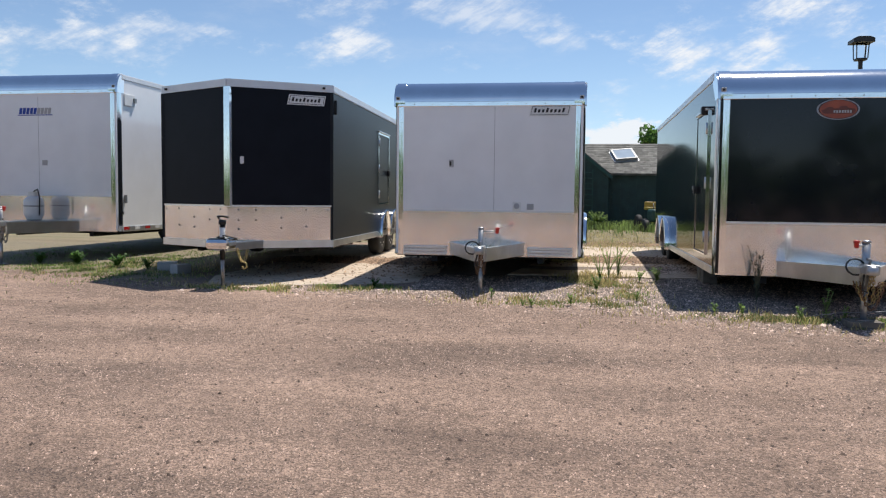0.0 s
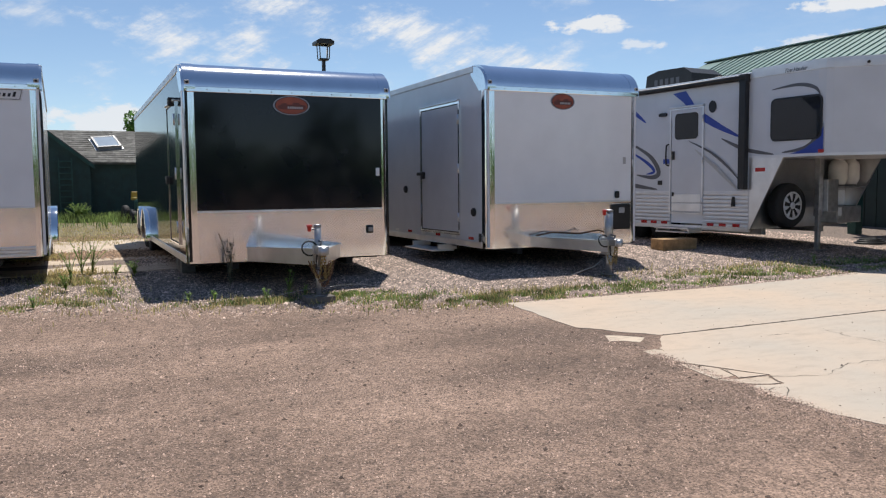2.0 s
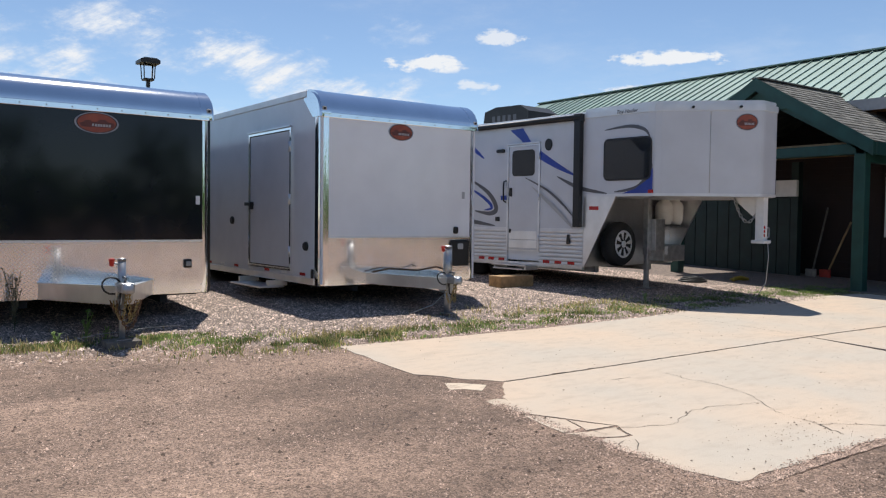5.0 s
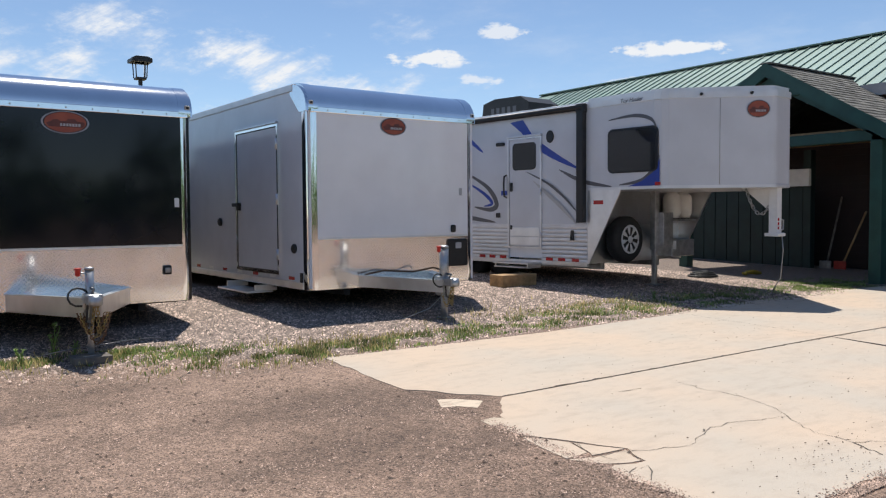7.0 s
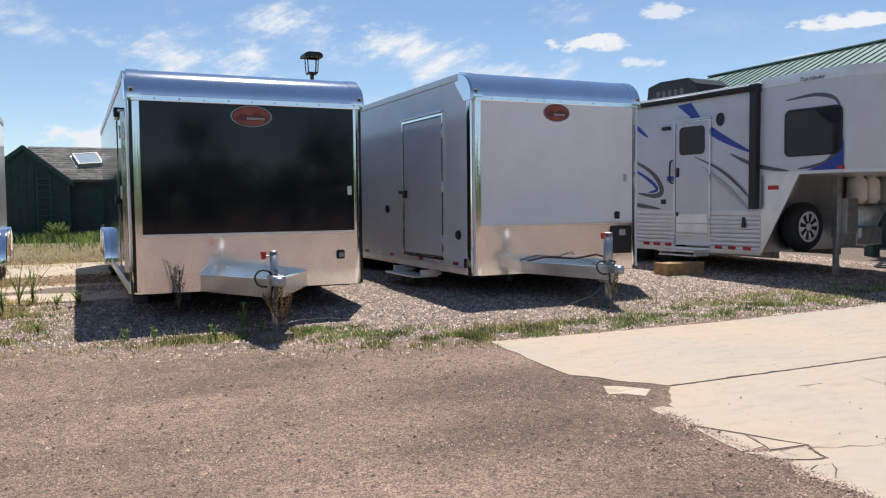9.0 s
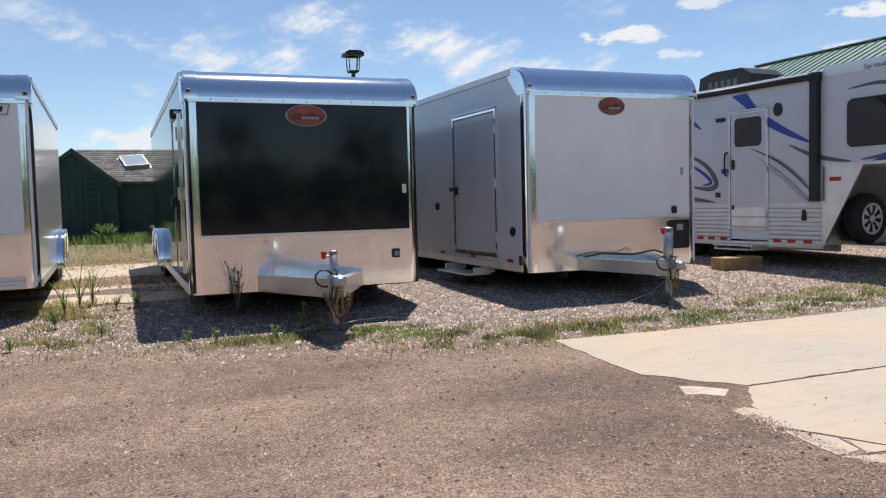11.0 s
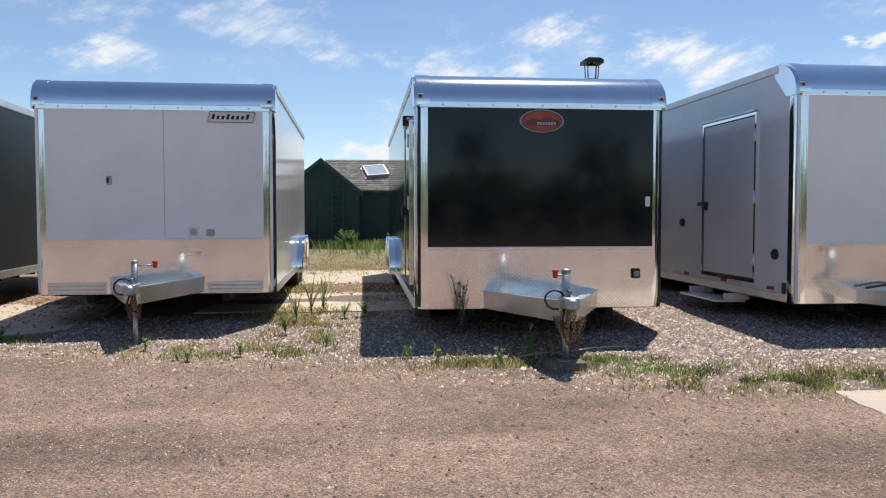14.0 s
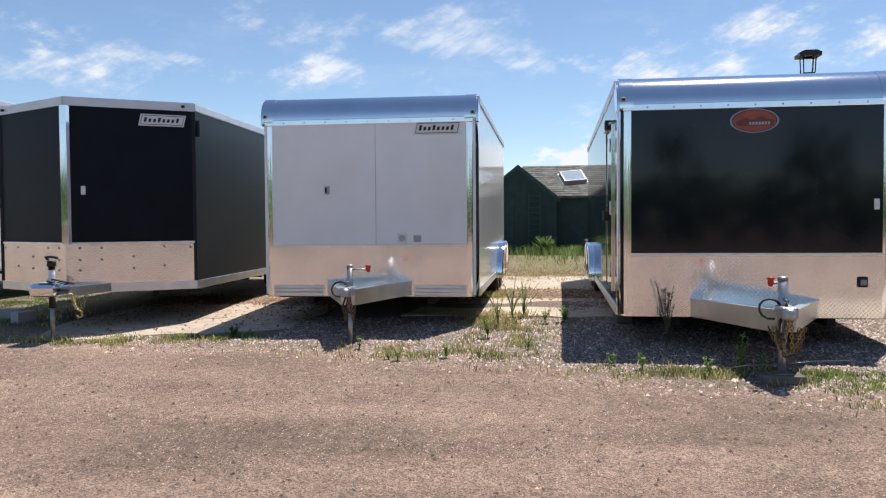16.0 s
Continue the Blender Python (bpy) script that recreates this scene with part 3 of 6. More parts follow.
# ---- trailers ----
def wheel(parent, x, y, z, r=0.35, w=0.21, out=1, rim_mat=None):
    """A tyre with a rim, at x, with its outer face towards out."""
    prof = [(-w / 2, r * 0.62), (-w / 2, r * 0.9), (-w * 0.42, r * 0.97), (-w * 0.3, r), (w * 0.3, r), (w * 0.42, r * 0.97), (w / 2, r * 0.9), (w / 2, r * 0.62)]
    ty = part("tyre", lathe(M(), (x, y, z), (out, 0, 0), prof, 32), RUBBER, parent)
    bm = lathe(M(), (x, y, z), (out, 0, 0), [(-w * 0.45, r * 0.61), (w * 0.42, r * 0.64), (w * 0.46, r * 0.60), (w * 0.25, r * 0.56), (w * 0.22, r * 0.2), (w * 0.40, r * 0.16), (w * 0.42, 0.03)], 32)
    rim = part("rim", bm, rim_mat or ALU, ty, "bright aluminium rim")
    for k in range(8):
        a = 2 * math.pi * k / 8
        c, s = math.cos(a), math.sin(a)
        bm = M()
        p, q = Vector((x + out * w * 0.36, y + c * r * 0.17, z + s * r * 0.17)), Vector((x + out * w * 0.40, y + c * r * 0.57, z + s * r * 0.57))
        rod(bm, p, q, r * 0.05, r * 0.085, 6)
        part("spoke", bm, rim_mat or ALU, rim)
    return ty


def jack(parent, x, y, top, foot, handle=1, crank=True, stout=1.0):
    """A tongue jack: outer tube, inner leg, foot plate and crank."""
    bm = M()
    rod(bm, (x, y, foot + (top - foot) * 0.42), (x, y, top), 0.032 * stout, seg=16)
    rod(bm, (x, y, top), (x, y, top + 0.02), 0.038 * stout, 0.026 * stout, seg=16)
    tube = part("jack_tube", bm, GALV, parent, "galvanised tongue jack tube")
    bm = M()
    rod(bm, (x, y, foot + 0.01), (x, y, foot + (top - foot) * 0.45), 0.024 * stout, seg=14)
    part("jack_leg", bm, GALV, tube)
    bm = M()
    box(bm, x - 0.07, x + 0.07, y - 0.07, y + 0.07, foot, foot + 0.012, 0.003)
    part("jack_foot", bm, STEEL, tube)
    if crank:
        bm = M()
        hose(bm, [(x, y, top - 0.03), (x - handle * 0.05, y - 0.03, top - 0.03), (x - handle * 0.10, y - 0.04, top - 0.025)], 0.009)
        part("crank_arm", bm, GALV, tube)
        bm = M()
        lathe(bm, (x - handle * 0.10, y - 0.04, top - 0.055), (0, 0, 1), [(0, 0.010), (0.012, 0.022), (0.05, 0.022), (0.065, 0.034), (0.075, 0.012)], 12)
        part("crank_knob", bm, REDP, tube, "red plastic crank knob")
    return tube


def chain(bm, pts, link=0.045, r=0.005):
    """Interlocked links along a hanging line."""
    pts = [Vector(p) for p in pts]
    total = sum((b - a).length for a, b in zip(pts, pts[1:]))
    n = max(2, int(total / (link * 0.72)))
    for k in range(n):
        s = (k + 0.5) / n * total
        for a, b in zip(pts, pts[1:]):
            d = (b - a).length
            if s <= d:
                break
            s -= d
        c, way = a.lerp(b, min(1, s / d)), (b - a).normalized()
        q = way.to_track_quat("Z", "Y")
        ring = []
        for i in range(9):
            t = 2 * math.pi * i / 8
            v = Vector((math.cos(t) * link * 0.28, 0, math.sin(t) * link * 0.5))
            if k % 2:
                v = Vector((0, v.x, v.z))
            ring.append(c + q @ v)
        hose(bm, ring, r, 5)


def sag(a, b, drop, n=8):
    a, b = Vector(a), Vector(b)
    return [a.lerp(b, i / n) - Vector((0, 0, drop * 4 * (i / n) * (1 - i / n))) for i in range(n + 1)]


def tongue(parent, z0, z1, reach, half, zg, deck=True, coupler_mat=None, chains=CHAIN, jack_top=0.9, jack_at=0.0, block=0.0, handle=1, jx=0.0, stout=1.0, rise=0.0):
    """An A-frame tongue with a tread plate deck, coupler, jack, chains and cable."""
    tip = -reach
    for s in (-1, 1):
        bm = M()
        pts = [(s * half, 0.05), (s * (half - 0.10), 0.05), (s * 0.02 + jx, tip + 0.18), (s * 0.075 + jx, tip + 0.16)]
        prism(bm, pts, 2, z0, z1)
        for v in bm.verts:
            v.co.z += rise * min(1, max(0, (0.05 - v.co.y) / reach))
        part("tongue_beam", bm, ALU, parent, "bare aluminium tongue channel")
        bm = M()
        prism(bm, [(s * (half + 0.012), 0.04), (s * (half - 0.02), 0.04), (s * 0.07 + jx, tip + 0.15), (s * 0.09 + jx, tip + 0.14)], 2, z1 - 0.012, z1 + 0.006)
        for v in bm.verts:
            v.co.z += rise * min(1, max(0, (0.05 - v.co.y) / reach))
        part("tongue_lip", bm, ALU, parent)
    if deck:
        bm = M()
        prism(bm, [(-half + 0.03, 0.0), (half - 0.03, 0.0), (0.07 + jx, tip + 0.28), (-0.07 + jx, tip + 0.28)], 2, z1 - 0.055, z1 - 0.045)
        for v in bm.verts:
            v.co.z += rise * min(1, max(0, (0.05 - v.co.y) / reach))
        part("deck_plate", bm, PLATE, parent, "tread plate deck on the tongue")
    z0, z1 = z0 + rise, z1 + rise
    bm = M()
    box(bm, jx - 0.06, jx + 0.06, tip + 0.02, tip + 0.26, z1 - 0.06, z1 + 0.03, 0.012)
    cp = part("coupler", bm, coupler_mat or GALV, parent, "galvanised ball coupler")
    bm = M()
    lathe(bm, (jx, tip + 0.03, z1 - 0.035), (0, 0, 1), [(-0.03, 0.045), (0.0, 0.055), (0.04, 0.05), (0.06, 0.02)], 16)
    part("ball_socket", bm, coupler_mat or GALV, cp)
    bm = M()
    hose(bm, [(jx, tip + 0.14, z1 + 0.03), (jx, tip + 0.10, z1 + 0.07), (jx, tip + 0.22, z1 + 0.075)], 0.012)
    part("latch_lever", bm, STEEL, cp)
    jack(parent, jx + jack_at, tip + 0.24, jack_top, zg, handle, stout=stout)
    if block:
        bm = M()
        box(bm, jx + jack_at - 0.16, jx + jack_at + 0.15, tip + 0.12, tip + 0.36, zg - block, zg, 0.006)
        part("support_block", bm, OLDWOOD, parent, "weathered wooden block under the jack")
    for s in (-1, 1):
        bm = M()
        chain(bm, sag((jx + s * 0.06, tip + 0.2, z0 + 0.02), (jx + s * 0.01 + 0.02, tip + 0.10, z1 - 0.02), 0.22))
        part("safety_chain", bm, chains, parent, "looped safety chain")
    bm = M()
    coil = [(jx - 0.10 + 0.085 * math.cos(a), tip + 0.20 + 0.03 * math.sin(a), z1 + 0.0 + 0.075 * math.sin(a)) for a in (0.5 + 0.55 * k for k in range(11))]
    hose(bm, [(jx - 0.02, tip + 0.30, z1 + 0.01)] + coil + [(jx - 0.06, tip + 0.12, z0 - 0.04), (jx + 0.03, tip + 0.14, z0 - 0.08), (jx + 0.06, tip + 0.2, z0 + 0.02)], 0.009)
    part("wiring_cable", bm, CABLE, parent, "black wiring cable")


def logo_plate(parent, u0, u1, z0, z1, y, skew=0.03):
    """A slanted maker's plate: pale rim, grey field and dark bars."""
    bm = M()
    prism(bm, [(u0, z0), (u1 - skew, z0), (u1, z1), (u0 + skew, z1)], 1, y - 0.006, y)
    rim = part("maker_plate", bm, WHITEP, parent, "pale slanted plate with dark lettering bars")
    d = 0.014
    bm = M()
    prism(bm, [(u0 + d + 0.004, z0 + d), (u1 - skew - d, z0 + d), (u1 - d - 0.004, z1 - d), (u0 + skew + d, z1 - d)], 1, y - 0.009, y - 0.006)
    part("plate_field", bm, BLACKP, rim)
    d = 0.020
    bm = M()
    prism(bm, [(u0 + d + 0.004, z0 + d), (u1 - skew - d, z0 + d), (u1 - d - 0.004, z1 - d), (u0 + skew + d, z1 - d)], 1, y - 0.011, y - 0.009)
    part("plate_face", bm, WHITEP, rim)
    x, h = u0 + skew + 0.03, z1 - z0
    end = u1 - skew - 0.04
    step = (end - x) / 8
    for k in range(8):
        bm = M()
        top = z1 - 0.28 * h if k in (0, 3, 7) else z1 - 0.40 * h
        lean = (top - z0 - 0.32 * h) * 0.25
        prism(bm, [(x, z0 + 0.32 * h), (x + step * 0.55, z0 + 0.32 * h), (x + step * 0.55 + lean, top), (x + lean, top)], 1, y - 0.014, y - 0.011)
        part("lettering_bar", bm, BLACKP, rim)
        x += step


def oval_badge(parent, u, z, a, b, y):
    """An oval badge: pale rim, red field and dark bars across."""
    def ell(k):
        return [(u + a * k * math.cos(2 * math.pi * i / 32), z + b * k * math.sin(2 * math.pi * i / 32)) for i in range(32)]
    rim = part("oval_badge", prism(M(), ell(1.0), 1, y - 0.006, y), BADGERIM, parent, "oval brown-red badge with a grey rim")
    part("badge_rim", prism(M(), ell(0.92), 1, y - 0.008, y - 0.006), BLACKP, rim)
    part("badge_field", prism(M(), ell(0.87), 1, y - 0.010, y - 0.008), BADGE, rim, "red sunset field")
    # dark mesas low across the field
    ridge = [(-0.80, -0.10), (-0.62, 0.02), (-0.50, 0.20), (-0.30, 0.22), (-0.22, 0.08), (0.02, 0.10), (0.10, 0.30), (0.38, 0.32), (0.46, 0.12), (0.78, 0.04), (0.80, -0.16)]
    part("badge_mesa", prism(M(), [(u + a * p, z + b * q) for p, q in ridge + [(0.70, -0.42), (-0.70, -0.42)]], 1, y - 0.0112, y - 0.010), MESA, rim)
    for k in range(7):
        x = u - a * 0.22 + k * a * 0.125
        part("lettering_bar", box(M(), x, x + a * 0.085, y - 0.0125, y - 0.0112, z - b * 0.34, z - b * 0.10), GREYP, rim)


def marker_light(parent, u, y, z, mat=BLACKP):
    part("marker_light", box(M(), u - 0.03, u + 0.03, y - 0.02, y, z - 0.015, z + 0.015, 0.006), mat, parent)


def side_door(parent, side, v0, v1, z0, z1, mat, W, hinge_front=True, f=0.035):
    """An entry door flush in a side wall, with its aluminium frame, hinges and bar lock."""
    x = side * W / 2
    a, b = sorted((x, x + side * 0.012))
    rim = part("side_door", box(M(), a, b, v0, v1, z0, z1), mat, parent, "flush entry door in the side wall")
    a, b = sorted((x + side * 0.001, x + side * 0.022))
    fr = M()
    box(fr, a, b, v0 - f, v0, z0 - f, z1 + f)
    box(fr, a, b, v1, v1 + f, z0 - f, z1 + f)
    box(fr, a, b, v0, v1, z1, z1 + f)
    box(fr, a, b, v0, v1, z0 - f, z0)
    part("door_frame", fr, CHROME, rim, "bright aluminium door frame")
    # black strips draw the shadow gap between door and frame
    a, b = sorted((x + side * 0.002, x + side * 0.016))
    sl = M()
    box(sl, a, b, v0 - 0.001, v0 + 0.014, z0, z1)
    box(sl, a, b, v1 - 0.014, v1 + 0.001, z0, z1)
    box(sl, a, b, v0 + 0.014, v1 - 0.014, z1 - 0.014, z1 + 0.001)
    box(sl, a, b, v0 + 0.014, v1 - 0.014, z0 - 0.001, z0 + 0.014)
    part("door_shadow_line", sl, BLACKP, rim, "dark line drawn for the shadow gap round the door")
    part("drip_cap", box(M(), *sorted((x, x + side * 0.045)), v0 - f, v1 + f, z1 + f, z1 + f + 0.025, 0.005), ALU, rim)
    for k in (0.12, 0.5, 0.88):
        z = z0 + (z1 - z0) * k
        vh = v0 if hinge_front else v1
        part("hinge", rod(M(), (x + side * 0.028, vh, z - 0.07), (x + side * 0.028, vh, z + 0.07), 0.012), ALU, rim)
    vl = v1 if hinge_front else v0
    zl = z0 + (z1 - z0) * 0.47
    part("bar_lock", box(M(), *sorted((x, x + side * 0.05)), vl - 0.13, vl + 0.13, zl - 0.025, zl + 0.025, 0.008), BLACKP, rim, "black door latch")
    part("latch_handle", box(M(), *sorted((x, x + side * 0.06)), vl - 0.12, vl - 0.05, zl - 0.08, zl + 0.03, 0.008), BLACKP, rim)
    return rim


def fender(parent, side, W, v0, v1, z0, z1, mat=CHROME):
    """Two bright arched fenders standing out over the twin wheels."""
    x, R = side * W / 2, (v1 - v0) / 4 - 0.02
    a, b = sorted((x, x + side * 0.11))
    for vc in ((3 * v0 + v1) / 4, (v0 + 3 * v1) / 4):
        def arch(rad):
            return [(vc - rad, z0 - 0.04)] + [(vc - rad * math.cos(math.pi * k / 12), z1 - R + rad * math.sin(math.pi * k / 12)) for k in range(13)] + [(vc + rad, z0 - 0.04)]
        bm = prism(M(), arch(R) + arch(R - 0.045)[::-1], 0, a, b, True)
        lip = [e for e in bm.edges if all(abs(v.co.x - (x + side * 0.11)) < 1e-5 for v in e.verts) and len(e.link_faces) == 2]
        bmesh.ops.bevel(bm, geom=lip, offset=0.018, segments=3, profile=0.5, affect="EDGES")
        part("fender", bm, mat, parent, "polished arched fender over a wheel")


def underbody(parent, h, L, zb, v0=0.06):
    """The undercoated floor pan with its cross members and frame rails."""
    part("floor_pan", box(M(), -h + 0.04, h - 0.04, v0, L, zb - 0.012, zb + 0.012), UNDER, parent, "black undercoated floor pan")
    for s in (-1, 1):
        part("frame_rail", box(M(), s * 0.72 - 0.04, s * 0.72 + 0.04, v0, L, zb - 0.09, zb - 0.012), UNDER, parent)
    for k in range(int(L / 0.61)):
        v = v0 + 0.3 + 0.61 * k
        part("cross_member", box(M(), -h + 0.08, h - 0.08, v, v + 0.04, zb - 0.05, zb - 0.012), UNDER, parent)


def car_hauler(name, x, y, yaw, L, zb, za, zp, zt, vt, front, sides, label, W=2.56, F=1.15, zg=None):
    """An enclosed flat-fronted trailer: shell, front panels, chrome corners, nose cap and rails."""
    base = ground_z(x, y)
    ob = thing(name, pose(x, y, 0, 0, 0, yaw), label, "enclosed trailer")
    h = W / 2
    r = h - F
    # shell behind the front skin
    bm = prism(M(), [(0.02, zb + 0.02), (0.02, zp), (vt, zt - 0.02), (L, zt - 0.02), (L, zb + 0.02)], 0, -h + 0.03, h - 0.03)
    part("inner_shell", bm, sides, ob)
    for s in (-1, 1):
        a, b = sorted((s * h, s * (h - 0.028)))
        prof = [(r, zb + 0.09), (r, zp), (vt, zt - 0.09), (L, zt - 0.09), (L, zb + 0.09)]
        part("side_wall", prism(M(), prof, 0, a, b), sides, ob)
        a, b = sorted((s * (h + 0.012), s * (h - 0.03)))
        part("bottom_rail", box(M(), a, b, r, L, zb, zb + 0.09, 0.006), ALU, ob, "aluminium bottom rail")
        part("roof_rail", box(M(), a, b, vt - 0.02, L, zt - 0.09, zt + 0.004, 0.012), ALU_WHITE, ob, "pale aluminium roof rail")
        # rounded front corner
        arc = [(s * (F + r * math.sin(radians(t))), r - r * math.cos(radians(t))) for t in range(0, 91, 10)]
        arc_in = [(s * (F + (r - 0.02) * math.sin(radians(t))), r - (r - 0.02) * math.cos(radians(t))) for t in range(90, -1, -10)]
        bm = prism(M(), arc + arc_in, 2, zb, zp + 0.03, True)
        part("corner_post", bm, CHROME, ob, "polished rounded corner post")
    part("front_panel", box(M(), -F, F, 0.0, 0.03, za, zp), front, ob)
    part("stone_guard", box(M(), -F, F, -0.003, 0.03, zb, za), PLATE, ob, "tread plate stone guard")
    part("guard_trim", box(M(), -F, F, -0.006, 0.02, za - 0.012, za + 0.012), ALU, ob)
    # nose cap
    n = 14
    z_low = zp + 0.05
    def curve(d):
        return [(vt - (vt - d) * math.cos(radians(90 * i / n)) , z_low + (zt - d - z_low) * math.sin(radians(90 * i / n))) for i in range(n + 1)]
    outer, inner = curve(-0.012), curve(0.03)
    bm = prism(M(), outer + [(vt + 0.1, zt + 0.012), (vt + 0.1, zt - 0.03)] + inner[::-1], 0, -h + 0.15, h - 0.15, True)
    part("nose_cap", bm, CAP, ob, "polished curved nose cap")
    for s in (-1, 1):
        low = [(vt + 0.06, zt + 0.02), (vt + 0.06, zt - 0.12), (r + 0.06, zp), (-0.014, zp)]
        a, b = sorted((s * (h - 0.02), s * (h - 0.15)))
        ce = part("cap_end", prism(M(), curve(-0.018) + low, 0, a, b, True), CAP, ob, "polished cast cap end")
        a, b = sorted((s * (h + 0.006), s * (h - 0.02)))
        part("end_lip", prism(M(), curve(0.008) + [(vt + 0.06, zt), (vt + 0.06, zt - 0.12), (r + 0.06, zp), (0.006, zp)], 0, a, b, True), CAP, ce)
        lamp = part("clearance_light", box(M(), s * (h - 0.055) - 0.03, s * (h - 0.055) + 0.03, -0.022, 0.06, zp + 0.075, zp + 0.125, 0.008), GREYP, ob, "small corner clearance lamp")
        part("lamp_lens", lathe(M(), (s * (h - 0.055), -0.022, zp + 0.10), (0, -1, 0), [(0, 0.016), (0.006, 0.012)], 12), BLACKP, lamp)
    part("cap_trim", box(M(), -h + 0.05, h - 0.05, -0.016, 0.02, zp - 0.01, zp + 0.055, 0.006), CHROME, ob, "bright trim below the cap")
    for k in range(9):
        part("trim_screw", rod(M(), (-1.0 + 0.25 * k, -0.02, zp + 0.02), (-1.0 + 0.25 * k, -0.014, zp + 0.02), 0.008, seg=8), STEEL, ob)
    part("roof_skin", box(M(), -h + 0.03, h - 0.03, vt + 0.08, L, zt - 0.02, zt + 0.004), ALU_WHITE, ob)
    underbody(ob, h, L, zb)
    return ob


def reflectors(parent, x, side, v0, v1, z, n, thick=0.05):
    for k in range(n):
        v = v0 + (v1 - v0) * k / max(1, n - 1)
        part("reflector_strip", box(M(), *sorted((x, x + side * 0.004)), v, v + 0.16, z, z + thick), RED if k % 2 == 0 else WHITEP, parent, "red reflective strip" if k % 2 == 0 else "")


def axles(parent, W, v, zg, r=0.35, gap=0.88, sides=(-1, 1)):
    for s in sides:
        for k in (-0.5, 0.5):
            wheel(parent, s * (W / 2 - 0.10), v + k * gap, zg + r, r, 0.21, s)


# white trailer
wt = car_hauler("car_trailer", -1.407, 10.647, 1.49, 5.75, 0.591, 1.194, 2.60, 2.906, 0.16, WHITE, WHITE, "white flat-fronted enclosed trailer with tread plate guard on gravel")
logo_plate(wt, 0.54, 1.09, 2.455, 2.60, -0.001)
tongue(wt, 0.61, 0.77, 1.34, 0.52, 0.20, True, None, RUST, 1.0, 0.0, 0.0, -2, 0.045)
fender(wt, 1, 2.56, 3.3, 5.2, 0.62, 1.12)
fender(wt, -1, 2.56, 3.3, 5.2, 0.62, 1.12)
axles(wt, 2.56, 4.25, 0.31)

part("door_latch", box(M(), -0.52, -0.46, -0.008, 0.0, 1.78, 1.88, 0.004), GREYP, wt, "small latch plate")
part("latch_slot", box(M(), -0.515, -0.49, -0.012, -0.008, 1.80, 1.86), BLACKP, wt)
part("panel_seam", box(M(), 0.085, 0.091, -0.002, 0.0, 1.21, 2.59), GREYP, wt)
sv = part("speaker_grille", box(M(), 0.34, 0.45, -0.012, 0.0, 1.21, 1.325, 0.006), WHITEP, wt, "square white outlet cover")
part("grille_disc", lathe(M(), (0.395, -0.012, 1.268), (0, -1, 0), [(0, 0.038), (0.006, 0.034)], 20), GREYP, sv)
part("outlet_cover", box(M(), 0.53, 0.62, -0.014, 0.0, 1.22, 1.30, 0.006), GREYP, wt, "grey outlet cover")
for s_ in (-1, 1):
    for k_ in range(3):
        part("lower_trim", box(M(), min(s_ * 0.54, s_ * 1.14), max(s_ * 0.54, s_ * 1.14), -0.022, 0.0, 0.60 + 0.042 * k_, 0.636 + 0.042 * k_, 0.006), ALU, wt, "ribbed aluminium lower trim")

# black-fronted trailer
bt = car_hauler("car_trailer", 2.641, 9.585, 0.58, 7.75, 0.515, 1.122, 2.524, 2.865, 0.35, BLACK, BLACK, "black glossy flat-fronted enclosed trailer with chrome corners on gravel")
oval_badge(bt, -0.005, 2.393, 0.225, 0.115, -0.001)
tongue(bt, 0.515, 0.685, 1.72, 0.60, 0.25, True, None, CHAIN, 0.99, 0.0, 0.06, 1, -0.13, 1.15, 0.075)
for k_ in range(3):
    bm_ = M()
    chain(bm_, sag((-0.24 + 0.02 * k_, -1.50 - 0.03 * k_, 0.62), (-0.03 + 0.02 * k_, -1.58, 0.62), 0.16 + 0.05 * k_), 0.04, 0.0045)
    part("chain_loop", bm_, CHAIN if k_ % 2 else RUST, bt, "bundled safety chain")
fender(bt, -1, 2.56, 4.6, 6.5, 0.56, 1.08)
fender(bt, 1, 2.56, 4.6, 6.5, 0.56, 1.08)
axles(bt, 2.56, 5.55, 0.31)

side_door(bt, -1, 0.62, 1.55, 0.72, 2.45, BLACK, 2.56, f=0.014)
part("door_awning_lamp", box(M(), -1.36, -1.28, 0.72, 0.84, 2.42, 2.52, 0.01), BLACKP, bt)
part("door_latch", box(M(), 1.07, 1.12, -0.008, 0.0, 1.54, 1.64, 0.004), WHITEP, bt, "pale latch plate")
pl_ = part("power_inlet", box(M(), 0.93, 1.02, -0.03, 0.0, 0.81, 0.91, 0.012), BLACKP, bt, "black power inlet")
part("inlet_cap", box(M(), 0.945, 1.005, -0.045, -0.03, 0.83, 0.885, 0.008), STEEL, pl_)
bm_ = M()
hose(bm_, [(-0.15, -1.50, 0.33), (-0.35, -1.45, 0.31), (-0.65, -1.25, 0.225)], 0.003)
part("ground_wire", bm_, STEEL, bt)
bm_ = M()
hose(bm_, [(-0.11, -1.50, 0.33), (0.15, -1.35, 0.33), (0.50, -1.05, 0.29), (0.72, -0.85, 0.232)], 0.003)
part("ground_wire", bm_, STEEL, bt)
for k_ in range(2):
    part("axle_block", box(M(), -1.2, -1.02, 1.3 + 0.35 * k_, 1.55 + 0.35 * k_, 0.28, 0.47, 0.008), OLDWOOD, bt)

